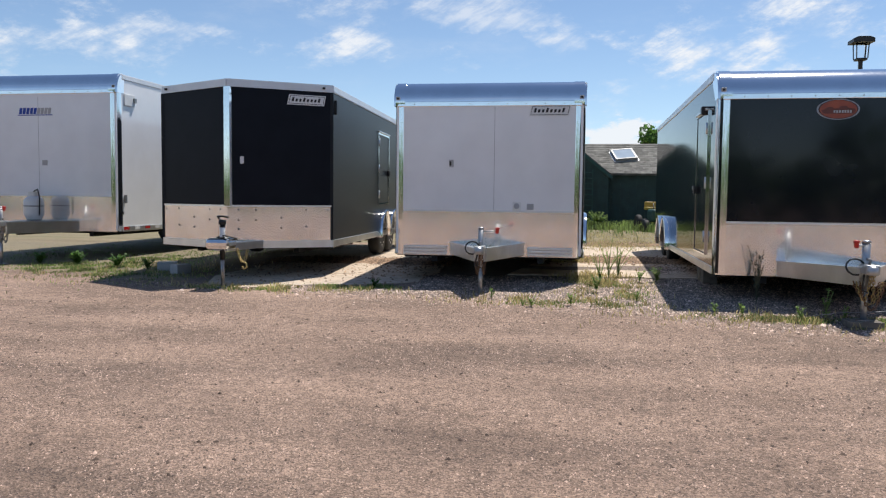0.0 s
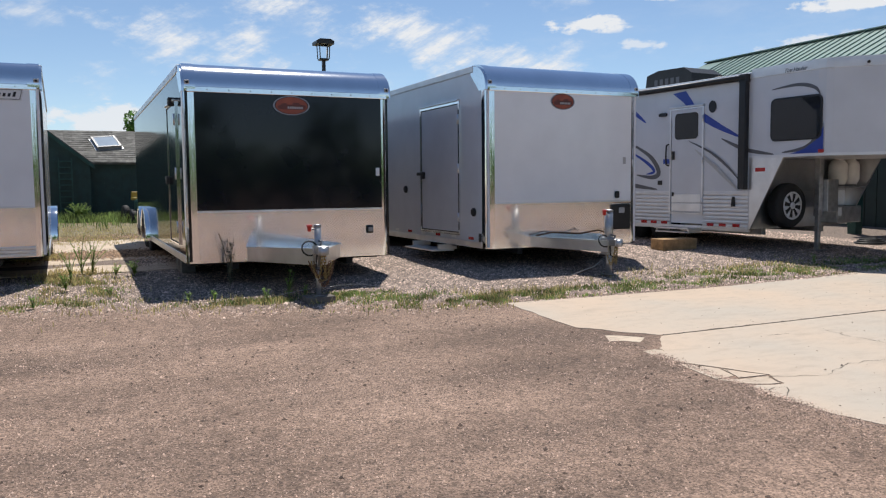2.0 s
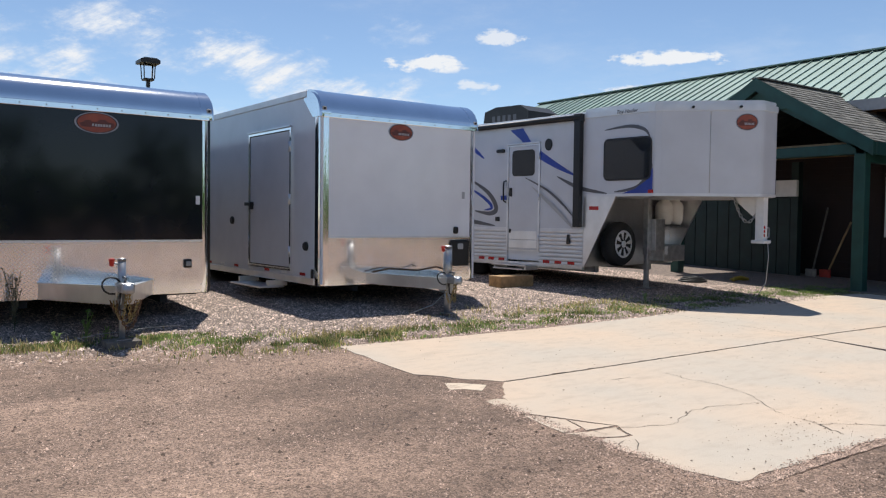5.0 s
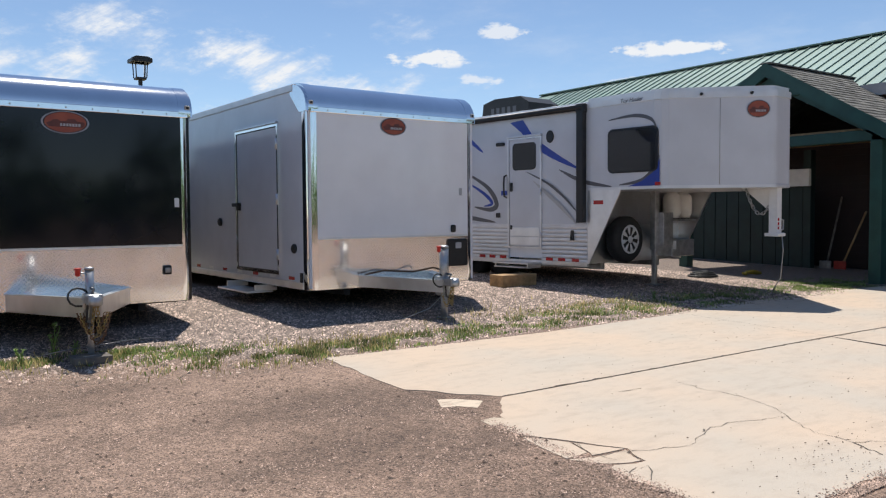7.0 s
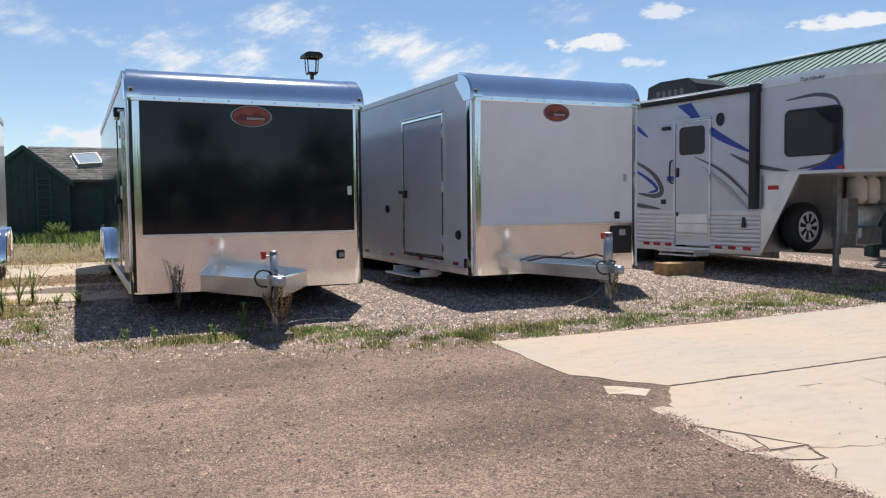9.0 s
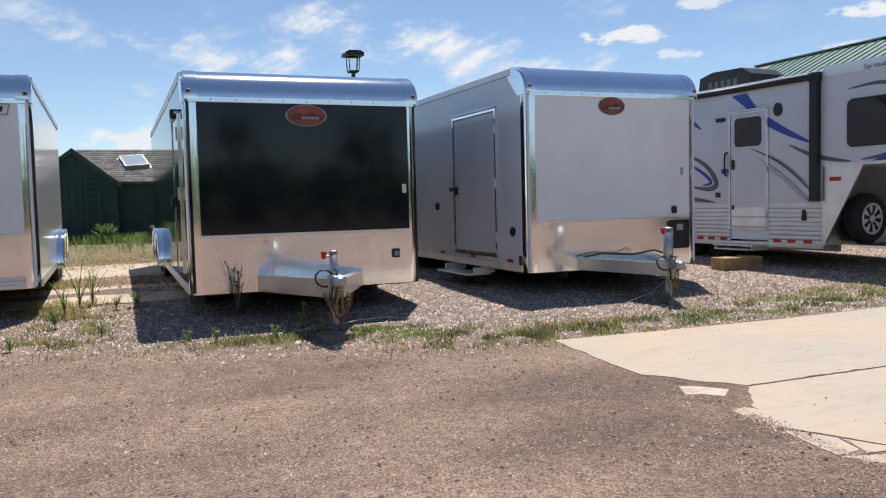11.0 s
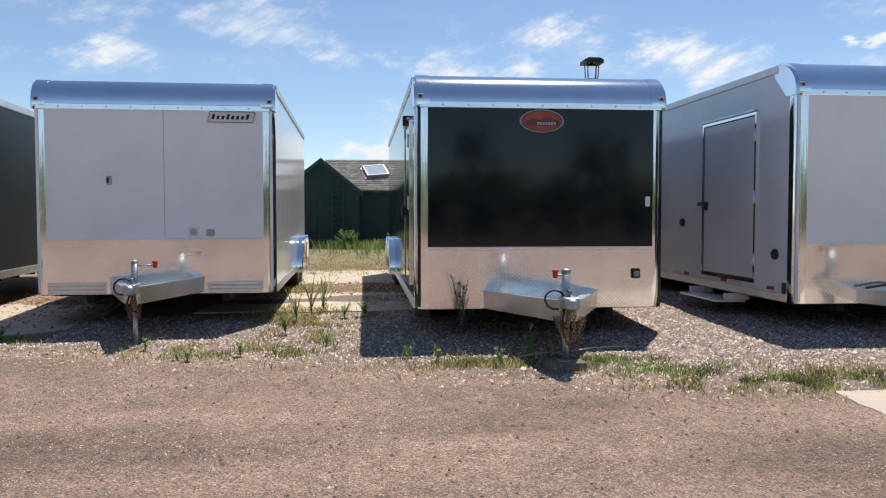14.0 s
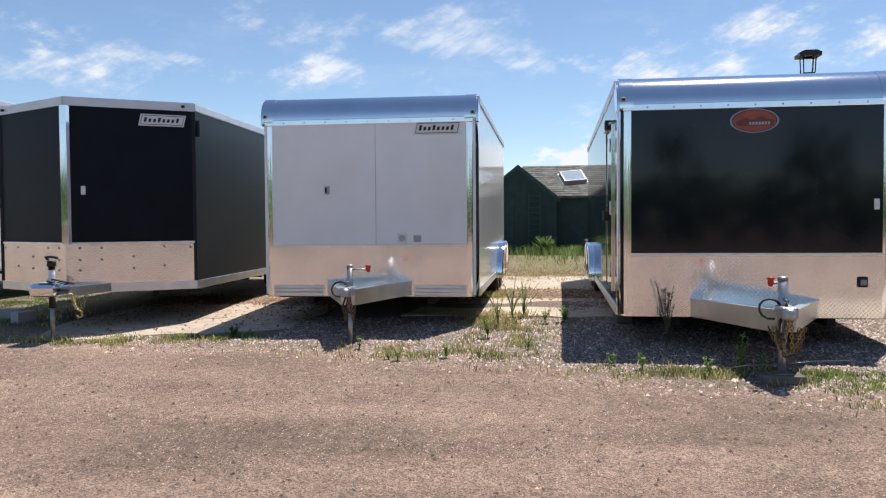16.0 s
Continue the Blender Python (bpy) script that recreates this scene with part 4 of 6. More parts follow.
# silver-sided trailer with a white front
w2 = car_hauler("car_trailer", 6.551, 9.554, 0.99, 8.2, 0.533, 1.157, 2.69, 3.047, 0.375, WHITE, SILVER, "silver and white flat-fronted enclosed trailer with tread plate guard on gravel")
oval_badge(w2, -0.057, 2.57, 0.2, 0.115, -0.001)
side_door(w2, -1, 0.82, 2.15, 0.72, 2.58, SILVER, 2.56)
tongue(w2, 0.54, 0.68, 1.43, 0.60, 0.235, True, None, CHAIN, 1.06, 0.0, 0.0, 1, -0.135, 1.7)
bm_ = M()
box(bm_, -0.20, -0.07, -1.25, -1.10, 0.50, 0.72, 0.01)
part("jack_bracket", bm_, GALV, w2)
axles(w2, 2.56, 6.0, 0.31)
part("door_latch", box(M(), 1.0, 1.05, -0.008, 0.0, 1.70, 1.80, 0.004), GREYP, w2, "small latch plate")
pl_ = part("power_inlet", box(M(), 0.85, 0.93, -0.03, 0.0, 1.20, 1.30, 0.02), BLACKP, w2, "black power inlet")
hb_ = part("battery_hatch", box(M(), 0.79, 1.13, -0.02, 0.0, 0.74, 1.11, 0.02), BLACKP, w2, "black hatch in the tread plate")
part("hatch_latch", box(M(), 0.92, 1.02, -0.028, -0.02, 0.98, 1.06, 0.004), GREYP, hb_)
for v_, z_ in ((2.83, 1.35), (0.36, 1.03)):
    part("side_inlet", lathe(M(), (-1.28, v_, z_), (-1, 0, 0), [(0, 0.06), (0.02, 0.06), (0.035, 0.045)], 18), BLACKP, w2, "round black inlet")
part("corner_inlet", box(M(), -1.30, -1.28, 0.14, 0.20, 0.62, 0.74, 0.006), BLACKP, w2)
reflectors(w2, -1.28, -1, 0.38, 5.4, 0.64, 10, 0.04)
st_ = part("entry_step", box(M(), -1.62, -1.26, 1.05, 2.1, 0.44, 0.465, 0.006), ALU, w2, "fold-out aluminium entry step")
for v_ in (1.1, 2.05):
    part("step_arm", box(M(), -1.5, -1.2, v_ - 0.02, v_ + 0.02, 0.465, 0.54), ALU, st_)
bm_ = M()
hose(bm_, [(-0.55, -0.1, 0.70), (-0.3, -0.12, 0.74), (0.1, -0.2, 0.71), (0.35, -0.3, 0.76), (0.45, -0.35, 0.72)], 0.012)
part("power_cord", bm_, RUST, w2, "reddish cord along the tongue")
bm_ = M()
hose(bm_, [(-0.08, -1.10, 0.50), (-0.25, -1.05, 0.34), (-0.6, -1.0, 0.235)], 0.005)
part("ground_wire", bm_, GALV, w2)
for u_, v_ in ((0.55, 2.0), (-0.6, 4.4)):
    rvn = part("roof_vent", box(M(), u_ - 0.2, u_ + 0.2, v_ - 0.2, v_ + 0.2, 3.045, 3.10, 0.02), BLACKP, w2, "black roof vent")
    part("vent_dome", lathe(M(), (u_, v_, 3.10), (0, 0, 1), [(0, 0.19), (0.03, 0.17), (0.05, 0.08)], 20), BLACKP, rvn)

# black V-nosed trailer
def v_nose():
    ob = thing("v_nose_trailer", pose(-4.901, 10.79, 0, 0, 0, 3.69), "black V-nosed enclosed trailer with charcoal sides on a concrete pad", "enclosed trailer")
    h, zb, za, zt, n, L = 1.26, 0.652, 1.229, 2.925, 0.735, 7.0
    part("inner_shell", prism(M(), [(-h + 0.03, 0), (0, -n + 0.03), (h - 0.03, 0), (h - 0.03, L), (-h + 0.03, L)], 2, zb + 0.03, zt - 0.03), CHARCOAL, ob)
    for s in (-1, 1):
        a, b = sorted((s * h, s * (h - 0.028)))
        part("side_wall", box(M(), a, b, 0.03, L, zb + 0.1, zt - 0.1), CHARCOAL, ob, "charcoal side wall")
        a, b = sorted((s * (h + 0.015), s * (h - 0.03)))
        part("bottom_rail", box(M(), a, b, 0.0, L, zb, zb + 0.1, 0.006), ALU, ob)
        part("roof_rail", box(M(), a, b, 0.0, L, zt - 0.1, zt, 0.012), ALU_WHITE, ob)
        part("corner_trim", box(M(), a, b, -0.02, 0.03, zb + 0.1, zt - 0.1), CHARCOAL, ob)
        def wedge(z0, z1, d0, d1, u0=0.0, u1=1.0):
            p, q = Vector((0, -n)).lerp(Vector((s * h, 0)), u0), Vector((0, -n)).lerp(Vector((s * h, 0)), u1)
            nrm = Vector((s * n, -h)).normalized()
            return prism(M(), [tuple(p + nrm * d1), tuple(q + nrm * d1), tuple(q + nrm * d0), tuple(p + nrm * d0)], 2, z0, z1)
        part("nose_panel", wedge(za, zt - 0.1, -0.03, 0.0), NAVY_BLACK, ob)
        part("stone_guard", wedge(zb + 0.1, za, -0.03, 0.004), PLATE, ob, "tread plate stone guard")
        part("nose_rail", wedge(zb, zb + 0.1, -0.03, 0.014), ALU, ob)
        part("nose_cap_rail", wedge(zt - 0.1, zt, -0.03, 0.014), ALU_WHITE, ob, "pale aluminium top rail")
        part("guard_trim", wedge(za - 0.01, za + 0.014, -0.03, 0.010), ALU, ob)
        nrm = Vector((s * n, -h)).normalized()
        for k, dz in ((0.10, 0.05), (0.10, 0.19), (0.10, 0.31), (0.26, 0.05), (0.26, 0.19), (0.50, 0.16), (0.50, 0.30), (0.74, 0.05), (0.74, 0.28), (0.95, 0.06)):
            p = Vector((0, -n)).lerp(Vector((s * h, 0)), k)
            part("bolt", rod(M(), (*(p + nrm * 0.003), za - dz), (*(p + nrm * 0.011), za - dz), 0.017, 0.012, seg=8), STEEL, ob)
    part("nose_strip", prism(M(), [(-0.055, -n + 0.03), (-0.04, -n - 0.012), (0.04, -n - 0.012), (0.055, -n + 0.03)], 2, za, zt - 0.1), CHROME, ob, "bright nose ridge strip")
    part("roof_skin", prism(M(), [(-h, 0), (0, -n), (h, 0), (h, L), (-h, L)], 2, zt - 0.02, zt + 0.004), ALU_WHITE, ob)
    underbody(ob, h, L, zb, 0.02)
    side_door(ob, 1, 3.18, 4.12, 1.27, 2.50, CHARCOAL, 2 * h)
    fender(ob, 1, 2 * h, 3.12, 4.86, 0.68, 1.14)
    fender(ob, -1, 2 * h, 3.12, 4.86, 0.68, 1.14)
    axles(ob, 2 * h, 4.0, 0.31, 0.35, 0.84)
    slope = Matrix.Translation((0, -n, 0)) @ Matrix.Rotation(math.atan2(n, h), 4, "Z")
    before = set(ob.children)
    logo_plate(ob, 0.81, 1.36, 2.63, 2.77, -0.001)
    part("door_latch", box(M(), 0.17, 0.22, -0.02, 0.0, 1.80, 1.90, 0.006), WHITEP, ob, "pale latch plate")
    for c in set(ob.children) - before:
        c.matrix_local = slope
    part("clearance_light", box(M(), h + 0.0, h + 0.05, 0.03, 0.09, zt - 0.4, zt - 0.2, 0.01), BLACKP, ob)
    for s in (-1, 1):
        part("marker_light", box(M(), s * (h - 0.10) - 0.02, s * (h - 0.10) + 0.02, -0.11, -0.085, zt - 0.065, zt - 0.035, 0.006), BLACKP, ob)
        part("tongue_beam", prism(M(), [(s * 0.42, -0.5), (s * 0.36, -0.5), (s * 0.03 + 0.16, -1.32), (s * 0.08 + 0.16, -1.34)], 2, 0.66, 0.76), ALU, ob, "bare aluminium tongue channel")
    before = set(ob.children)
    part("coupler", box(M(), -0.15, 0.15, -1.52, -1.16, 0.68, 0.83, 0.055), CHROME, ob, "bright ball coupler")
    jt = part("jack_tube", rod(M(), (0, -1.30, 0.55), (0, -1.30, 1.0), 0.034, seg=16), BLACKP, ob, "black tongue jack")
    part("jack_head", rod(M(), (0, -1.30, 1.0), (0, -1.30, 1.06), 0.05, 0.045, seg=16), BLACKP, jt)
    part("jack_leg", rod(M(), (0, -1.30, 0.205), (0, -1.30, 0.58), 0.025, seg=14), STEEL, jt)
    part("jack_foot", box(M(), -0.08, 0.08, -1.38, -1.22, 0.19, 0.205, 0.003), STEEL, jt)
    bm = M()
    hose(bm, [(-0.03, -1.0, 0.78), (-0.12, -1.2, 0.83), (0.05, -1.36, 0.86), (0.16, -1.25, 0.82), (0.10, -1.05, 0.79)], 0.010)
    part("wiring_cable", bm, CABLE, ob)
    part("jack_label", rod(M(), (0, -1.30, 0.84), (0, -1.30, 0.96), 0.0352, seg=16), WHITEP, jt, "pale printed sleeve")
    bm = M()
    hose(bm, [(-0.04, -1.30, 1.07), (-0.06, -1.31, 1.10), (0.02, -1.32, 1.105), (0.09, -1.33, 1.09)], 0.014)
    part("jack_crank", bm, BLACKP, jt)
    bm = M()
    hose(bm, [(0.24, -1.22, 0.52), (0.285, -1.22, 0.50), (0.29, -1.22, 0.45), (0.25, -1.22, 0.43), (0.225, -1.22, 0.46)], 0.011)
    part("chain_hook", bm, CHAIN, ob, "zinc chain hook")
    bm = M()
    chain(bm, sag((0.14, -1.15, 0.68), (0.24, -1.22, 0.53), 0.05), 0.05, 0.007)
    part("safety_chain", bm, CHAIN, ob)
    bm = M()
    chain(bm, sag((0.14, -1.15, 0.68), (0.22, -1.0, 0.66), 0.16), 0.06, 0.008)
    part("safety_chain", bm, CHAIN, ob)
    for c in set(ob.children) - before:
        c.matrix_local = Matrix.Translation((0.16, 0, 0))
    return ob


vn = v_nose()


# ---- gooseneck trailer with living quarters ----
def ribbon(parent, pts, wide, mat, x=-0.004, name="graphic_stripe"):
    """A tapered vinyl stripe on the visible side, through (y, z) points."""
    fine = []
    n = 10
    for i in range(len(pts) - 1):
        p0, p1, p2, p3 = (Vector(pts[max(0, min(len(pts) - 1, k))]) for k in (i - 1, i, i + 1, i + 2))
        for j in range(n):
            t = j / n
            fine.append(0.5 * ((2 * p1) + (p2 - p0) * t + (2 * p0 - 5 * p1 + 4 * p2 - p3) * t * t + (3 * p1 - p0 - 3 * p2 + p3) * t ** 3))
    fine.append(Vector(pts[-1]))
    bm = M()
    rows = []
    for i, p in enumerate(fine):
        d = (fine[min(i + 1, len(fine) - 1)] - fine[max(0, i - 1)]).normalized()
        w = wide * (0.08 + math.sin(math.pi * (0.04 + 0.92 * i / (len(fine) - 1)))) * 0.5
        s = Vector((-d.y, d.x)) * w
        rows.append((bm.verts.new((x, p.x + s.x, p.y + s.y)), bm.verts.new((x, p.x - s.x, p.y - s.y))))
    for a, b in zip(rows, rows[1:]):
        bm.faces.new((a[0], a[1], b[1], b[0]))
    return part(name, bm, mat, parent)


def propane_tank(parent, x, y, z0, r=0.15, h=0.42):
    bm = lathe(M(), (x, y, z0), (0, 0, 1), [(0, r * 0.75), (0.03, r * 0.8), (0.05, r * 0.9), (0.09, r), (h * 0.75, r), (h * 0.9, r * 0.85), (h, r * 0.45)], 24)
    t = part("propane_tank", bm, TANKW, parent, "white propane tank")
    bm = M()
    ring_frame(bm, [(x + 0.085 * math.cos(a), y + 0.085 * math.sin(a)) for a in (math.pi * k / 8 for k in range(16))], [(x + 0.078 * math.cos(a), y + 0.078 * math.sin(a)) for a in (math.pi * k / 8 for k in range(16))], 2, z0 + h - 0.02, z0 + h + 0.07)
    part("collar", bm, TANKW, t)
    part("valve", rod(M(), (x, y, z0 + h), (x, y, z0 + h + 0.06), 0.02), CHAIN, t)
    part("foot_ring", rod(M(), (x, y, z0 - 0.02), (x, y, z0 + 0.03), r * 0.7, seg=20), STEEL, t)
    return t


def gooseneck():
    # local x runs into the body from the visible side, y towards its rear
    ob = thing("gooseneck_trailer", pose(10.012, 9.566, 0, 0, 0, 5.38), "silver-white gooseneck toy hauler trailer with blue graphics parked on gravel", "gooseneck trailer")
    W, L, zb, zm, zn, zt = 2.5, 7.2, 0.66, 1.262, 1.82, 3.05
    part("rear_body", box(M(), 0.0, W, 0.0, L, zm, zt), RVSIDE, ob)
    part("floor_box", box(M(), 0.03, W - 0.03, 0.03, L, zb + 0.05, zm), SILVER, ob)
    # blunt nose: slanted faces rounded into a flat front
    half = [(0, 0.002), (0, -1.20), (0.02, -1.31), (0.07, -1.40), (0.96, -2.40), (0.99, -2.43), (1.02, -2.452), (1.06, -2.466), (1.10, -2.47)]
    nose = half + [(W - x, y) for x, y in half[::-1]]
    way = Vector((0.89, -1.0))
    slant = math.atan2(way.y, way.x)

    def on_face(x):
        return -1.40 + (x - 0.07) * way.y / way.x
    part("neck_body", prism(M(), nose, 2, zn, zt), RVSIDE, ob)
    cx, cy = 1.25, -1.2
    def grown(k):
        return [(cx + (x - cx) * k, y if y > -0.01 else cy + (y - cy) * k) for x, y in nose]
    part("neck_roof_rail", prism(M(), grown(1.012), 2, zt, zt + 0.09), ALU_WHITE, ob, "pale rounded roof rail")
    part("neck_roof_cap", prism(M(), grown(0.985), 2, zt + 0.09, zt + 0.15), ALU_WHITE, ob)
    part("neck_bottom_trim", prism(M(), grown(1.006), 2, zn - 0.03, zn + 0.012), ALU_WHITE, ob)
    part("roof_rail", box(M(), -0.012, W + 0.012, 0.003, L, zt, zt + 0.08, 0.01), ALU_WHITE, ob)
    part("roof_skin", box(M(), 0.03, W - 0.03, 0.02, L, zt + 0.08, zt + 0.11, 0.01), ALU_WHITE, ob)
    for k, (x, y) in enumerate(((0.35, on_face(0.35)), (0.80, on_face(0.80)))):
        part("marker_light", rod(M(), (x - 0.012, y - 0.02, zt + 0.05), (x - 0.03, y - 0.045, zt + 0.05), 0.02, seg=12), BLACKP, ob)
    part("nose_seam", rod(M(), (0.53, on_face(0.53), zn + 0.02), (0.53, on_face(0.53), zt - 0.01), 0.006, seg=6), GREYP, ob)
    # oval badge on the slanted nose
    m = Matrix.Translation((0.87, on_face(0.87), 2.88)) @ Matrix.Rotation(slant, 4, "Z")
    before = set(ob.children)
    oval_badge(ob, 0, 0, 0.16, 0.125, -0.003)
    for c in set(ob.children) - before:
        c.matrix_local = m
    # ribbed lower siding
    n = 9
    hgt = (zm - zb) / n
    for k in range(n):
        z = zb + k * hgt
        pr = [(0.03, z), (-0.004, z + 0.004), (-0.012, z + hgt * 0.5), (-0.004, z + hgt - 0.004), (0.03, z + hgt)]
        for v0, v1 in ((0.0, 0.94), (1.70, L)):
            bm = M()
            lo = [bm.verts.new((x, v0, zz)) for x, zz in pr]
            hi = [bm.verts.new((x, v1, zz)) for x, zz in pr]
            for i in range(4):
                f = bm.faces.new((lo[i], hi[i], hi[i + 1], lo[i + 1]))
            bm.faces.new(lo)
            bm.faces.new(hi[::-1])
            part("rib_panel", bm, ALU_WHITE, ob, "ribbed aluminium lower siding")
    part("belt_trim", box(M(), -0.012, 0.02, 0.0, L, zm - 0.008, zm + 0.014), ALU_WHITE, ob)
    part("bottom_rail", box(M(), -0.01, 0.05, 0.0, L, zb - 0.05, zb + 0.02, 0.006), ALU, ob)
    # entry door
    d = part("entry_door", box(M(), -0.014, 0.01, 0.97, 1.67, 0.90, 2.68, 0.004), RVSIDE, ob, "white entry door with a dark window")
    for z0, z1 in ((0.92, 1.06), (1.07, 1.22)):
        part("door_rib", box(M(), -0.022, -0.012, 0.99, 1.65, z0, z1, 0.006), ALU, d)
    fr = M()
    for a in ((0.935, 0.965, 0.87, 2.71), (1.675, 1.705, 0.87, 2.71), (0.965, 1.675, 2.685, 2.71), (0.965, 1.675, 0.87, 0.895)):
        box(fr, -0.026, 0.01, *a)
    part("door_frame", fr, ALU, d, "aluminium door frame")
    part("drip_cap", box(M(), -0.05, 0.0, 0.93, 1.71, 2.715, 2.745, 0.006), ALU_WHITE, d)
    part("door_window", prism(M(), rounded(1.06, 1.59, 2.17, 2.62, 0.07), 0, -0.020, -0.010), DARKGLASS, d, "dark tinted door window")
    part("door_latch", box(M(), -0.045, -0.012, 1.59, 1.64, 1.82, 1.97, 0.01), BLACKP, d)
    part("lower_latch", box(M(), -0.035, -0.012, 1.60, 1.64, 1.18, 1.25, 0.008), BLACKP, d)
    for z in (1.1, 1.8, 2.5):
        part("hinge", rod(M(), (-0.03, 0.95, z - 0.05), (-0.03, 0.95, z + 0.05), 0.01), ALU, d)
    bm = M()
    hose(bm, [(0, 1.75, 1.72), (-0.06, 1.75, 1.74), (-0.07, 1.75, 1.85), (-0.07, 1.75, 1.98), (-0.06, 1.75, 2.08), (0, 1.75, 2.10)], 0.014)
    part("grab_handle", bm, BLACKP, ob, "black grab handle")
    part("sticker", box(M(), -0.004, 0.0, 1.70, 1.88, 1.76, 1.84), BLUE, ob)
    part("outlet_cover", box(M(), -0.02, 0.0, 1.90, 2.0, 1.38, 1.46, 0.008), BLACKP, ob)
    part("porch_lamp", prism(M(), rounded(1.79, 1.97, 2.60, 2.66, 0.025), 0, -0.04, 0.0), BLACKP, ob)
    part("porthole", prism(M(), [(0.76 + 0.075 * math.cos(2 * math.pi * k / 24), 2.68 + 0.10 * math.sin(2 * math.pi * k / 24)) for k in range(24)], 0, -0.02, 0.0), BLACKP, ob, "round black speaker")
    # awning
    aw = part("awning_roll", rod(M(), (-0.06, 0.03, 3.07), (-0.06, 5.6, 3.07), 0.045, seg=16), BLACKP, ob, "rolled black awning")
    part("awning_arm", box(M(), -0.10, 0.0, 0.02, 0.15, 1.30, 3.10, 0.012), BLACKP, aw, "folded black awning arm")
    part("awning_bracket", box(M(), -0.10, 0.0, 0.0, 0.17, 2.99, 3.13, 0.02), BLACKP, aw)
    part("awning_arm", box(M(), -0.10, 0.0, 5.4, 5.5, 1.30, 3.10, 0.012), BLACKP, aw)
    # sleeping loft window
    w = part("loft_window", prism(M(), rounded(-1.27, -0.39, 2.035, 2.69, 0.09), 0, -0.012, 0.01), BLACKP, ob, "large dark tinted window")
    part("pane", prism(M(), rounded(-1.245, -0.415, 2.06, 2.665, 0.075), 0, -0.016, -0.012), DARKGLASS, w)
    # graphics
    ribbon(ob, [(1.52, 2.99), (1.30, 2.76), (0.95, 2.52), (0.60, 2.33), (0.20, 2.15)], 0.115, BLUE)
    part("graphic_stripe", prism(M(), [(1.66, 2.98), (1.36, 3.0), (1.14, 2.72), (1.26, 2.70)], 0, -0.005, -0.001), BLUE, ob, "blue vinyl stripe")
    ribbon(ob, [(1.28, 2.14), (0.78, 1.92), (0.43, 1.68), (0.17, 1.44)], 0.04, GREYV, -0.018)
    ribbon(ob, [(1.12, 1.98), (0.61, 1.62), (0.20, 1.28)], 0.065, GREYP, -0.0165)
    ribbon(ob, [(0.57, 2.14), (0.09, 1.94), (-0.46, 1.84)], 0.06, GREYV)
    ribbon(ob, [(2.80, 2.20), (2.22, 1.91), (1.99, 1.62), (2.15, 1.52), (2.55, 1.57)], 0.09, GREYV)
    ribbon(ob, [(2.75, 2.02), (2.30, 1.80), (2.10, 1.63), (2.3, 1.58)], 0.06, BLUE, -0.006)
    ribbon(ob, [(2.9, 2.92), (2.61, 2.72), (2.32, 2.52)], 0.07, BLUE)
    ribbon(ob, [(3.0, 1.42), (2.6, 1.37), (2.02, 1.30)], 0.07, GREYV)
    ribbon(ob, [(-0.40, 2.83), (-0.86, 2.86), (-1.14, 2.79), (-1.24, 2.66)], 0.05, GREYV)
    ribbon(ob, [(-0.60, 1.86), (-1.0, 1.92), (-1.20, 2.08), (-1.29, 2.26)], 0.06, GREYV)
    part("graphic_panel", prism(M(), [(-0.75, 1.835), (-1.295, 1.835), (-1.295, 2.21), (-1.18, 2.02), (-0.98, 1.90)], 0, -0.005, -0.001), BLUE, ob, "blue corner graphic")
    # reading on the roof rail
    fc = bpy.data.curves.new("model_lettering", "FONT")
    fc.body, fc.size, fc.extrude, fc.shear = "Toy Hauler", 0.085, 0.001, 0.3
    tmp = bpy.data.objects.new("lettering_source", fc)
    scene.collection.objects.link(tmp)
    bpy.context.view_layer.update()
    me = bpy.data.meshes.new_from_object(tmp.evaluated_get(bpy.context.evaluated_depsgraph_get()))
    bpy.data.objects.remove(tmp)
    me.materials.clear()
    me.materials.append(GREYV)
    lt_ = new("model_lettering", me)
    lt_.parent = ob
    lt_.matrix_local = Matrix.Translation((-0.022, -0.62, zt + 0.012)) @ Matrix.Rotation(radians(-90), 4, "Z") @ Matrix.Rotation(radians(90), 4, "X")
    lt_["label"] = "dark slanted lettering"
    # reflectors
    for v in (3.4, 3.1, 2.34, 2.09, 1.83, 0.77, 0.51, 0.23):
        part("reflector_strip", box(M(), -0.018, -0.01, v - 0.07, v + 0.07, 0.685, 0.735), RED, ob, "red reflective strip")
    part("reflector_strip", box(M(), -0.006, 0.0, -0.30, -0.12, 1.58, 1.64), RED, ob, "red reflective strip")
    part("side_marker", box(M(), -0.012, 0.02, -1.30, -1.22, 1.835, 1.885, 0.006), RED, ob, "red marker light")
    # fins and front wall under the neck
    for x0, x1 in ((0.0, 0.03), (W - 0.03, W)):
        part("neck_fin", prism(M(), [(0.0, zb), (0.0, zn - 0.03), (-0.62, zn - 0.03), (-0.60, zn - 0.08), (-0.03, zb)], 0, x0, x1), ALU, ob, "aluminium side fin under the neck")
    part("front_wall", box(M(), 0.03, W - 0.03, 0.0, 0.03, zb, zn - 0.03), ALU, ob)
    # spare wheel
    sp = part("spare_tyre", lathe(M(), (0.72, -0.16, 1.03), (0, -1, 0), [(-0.11, 0.22), (-0.11, 0.33), (-0.06, 0.365), (0.06, 0.365), (0.11, 0.33), (0.11, 0.22)], 36), RUBBER, ob, "spare tyre on the front wall")
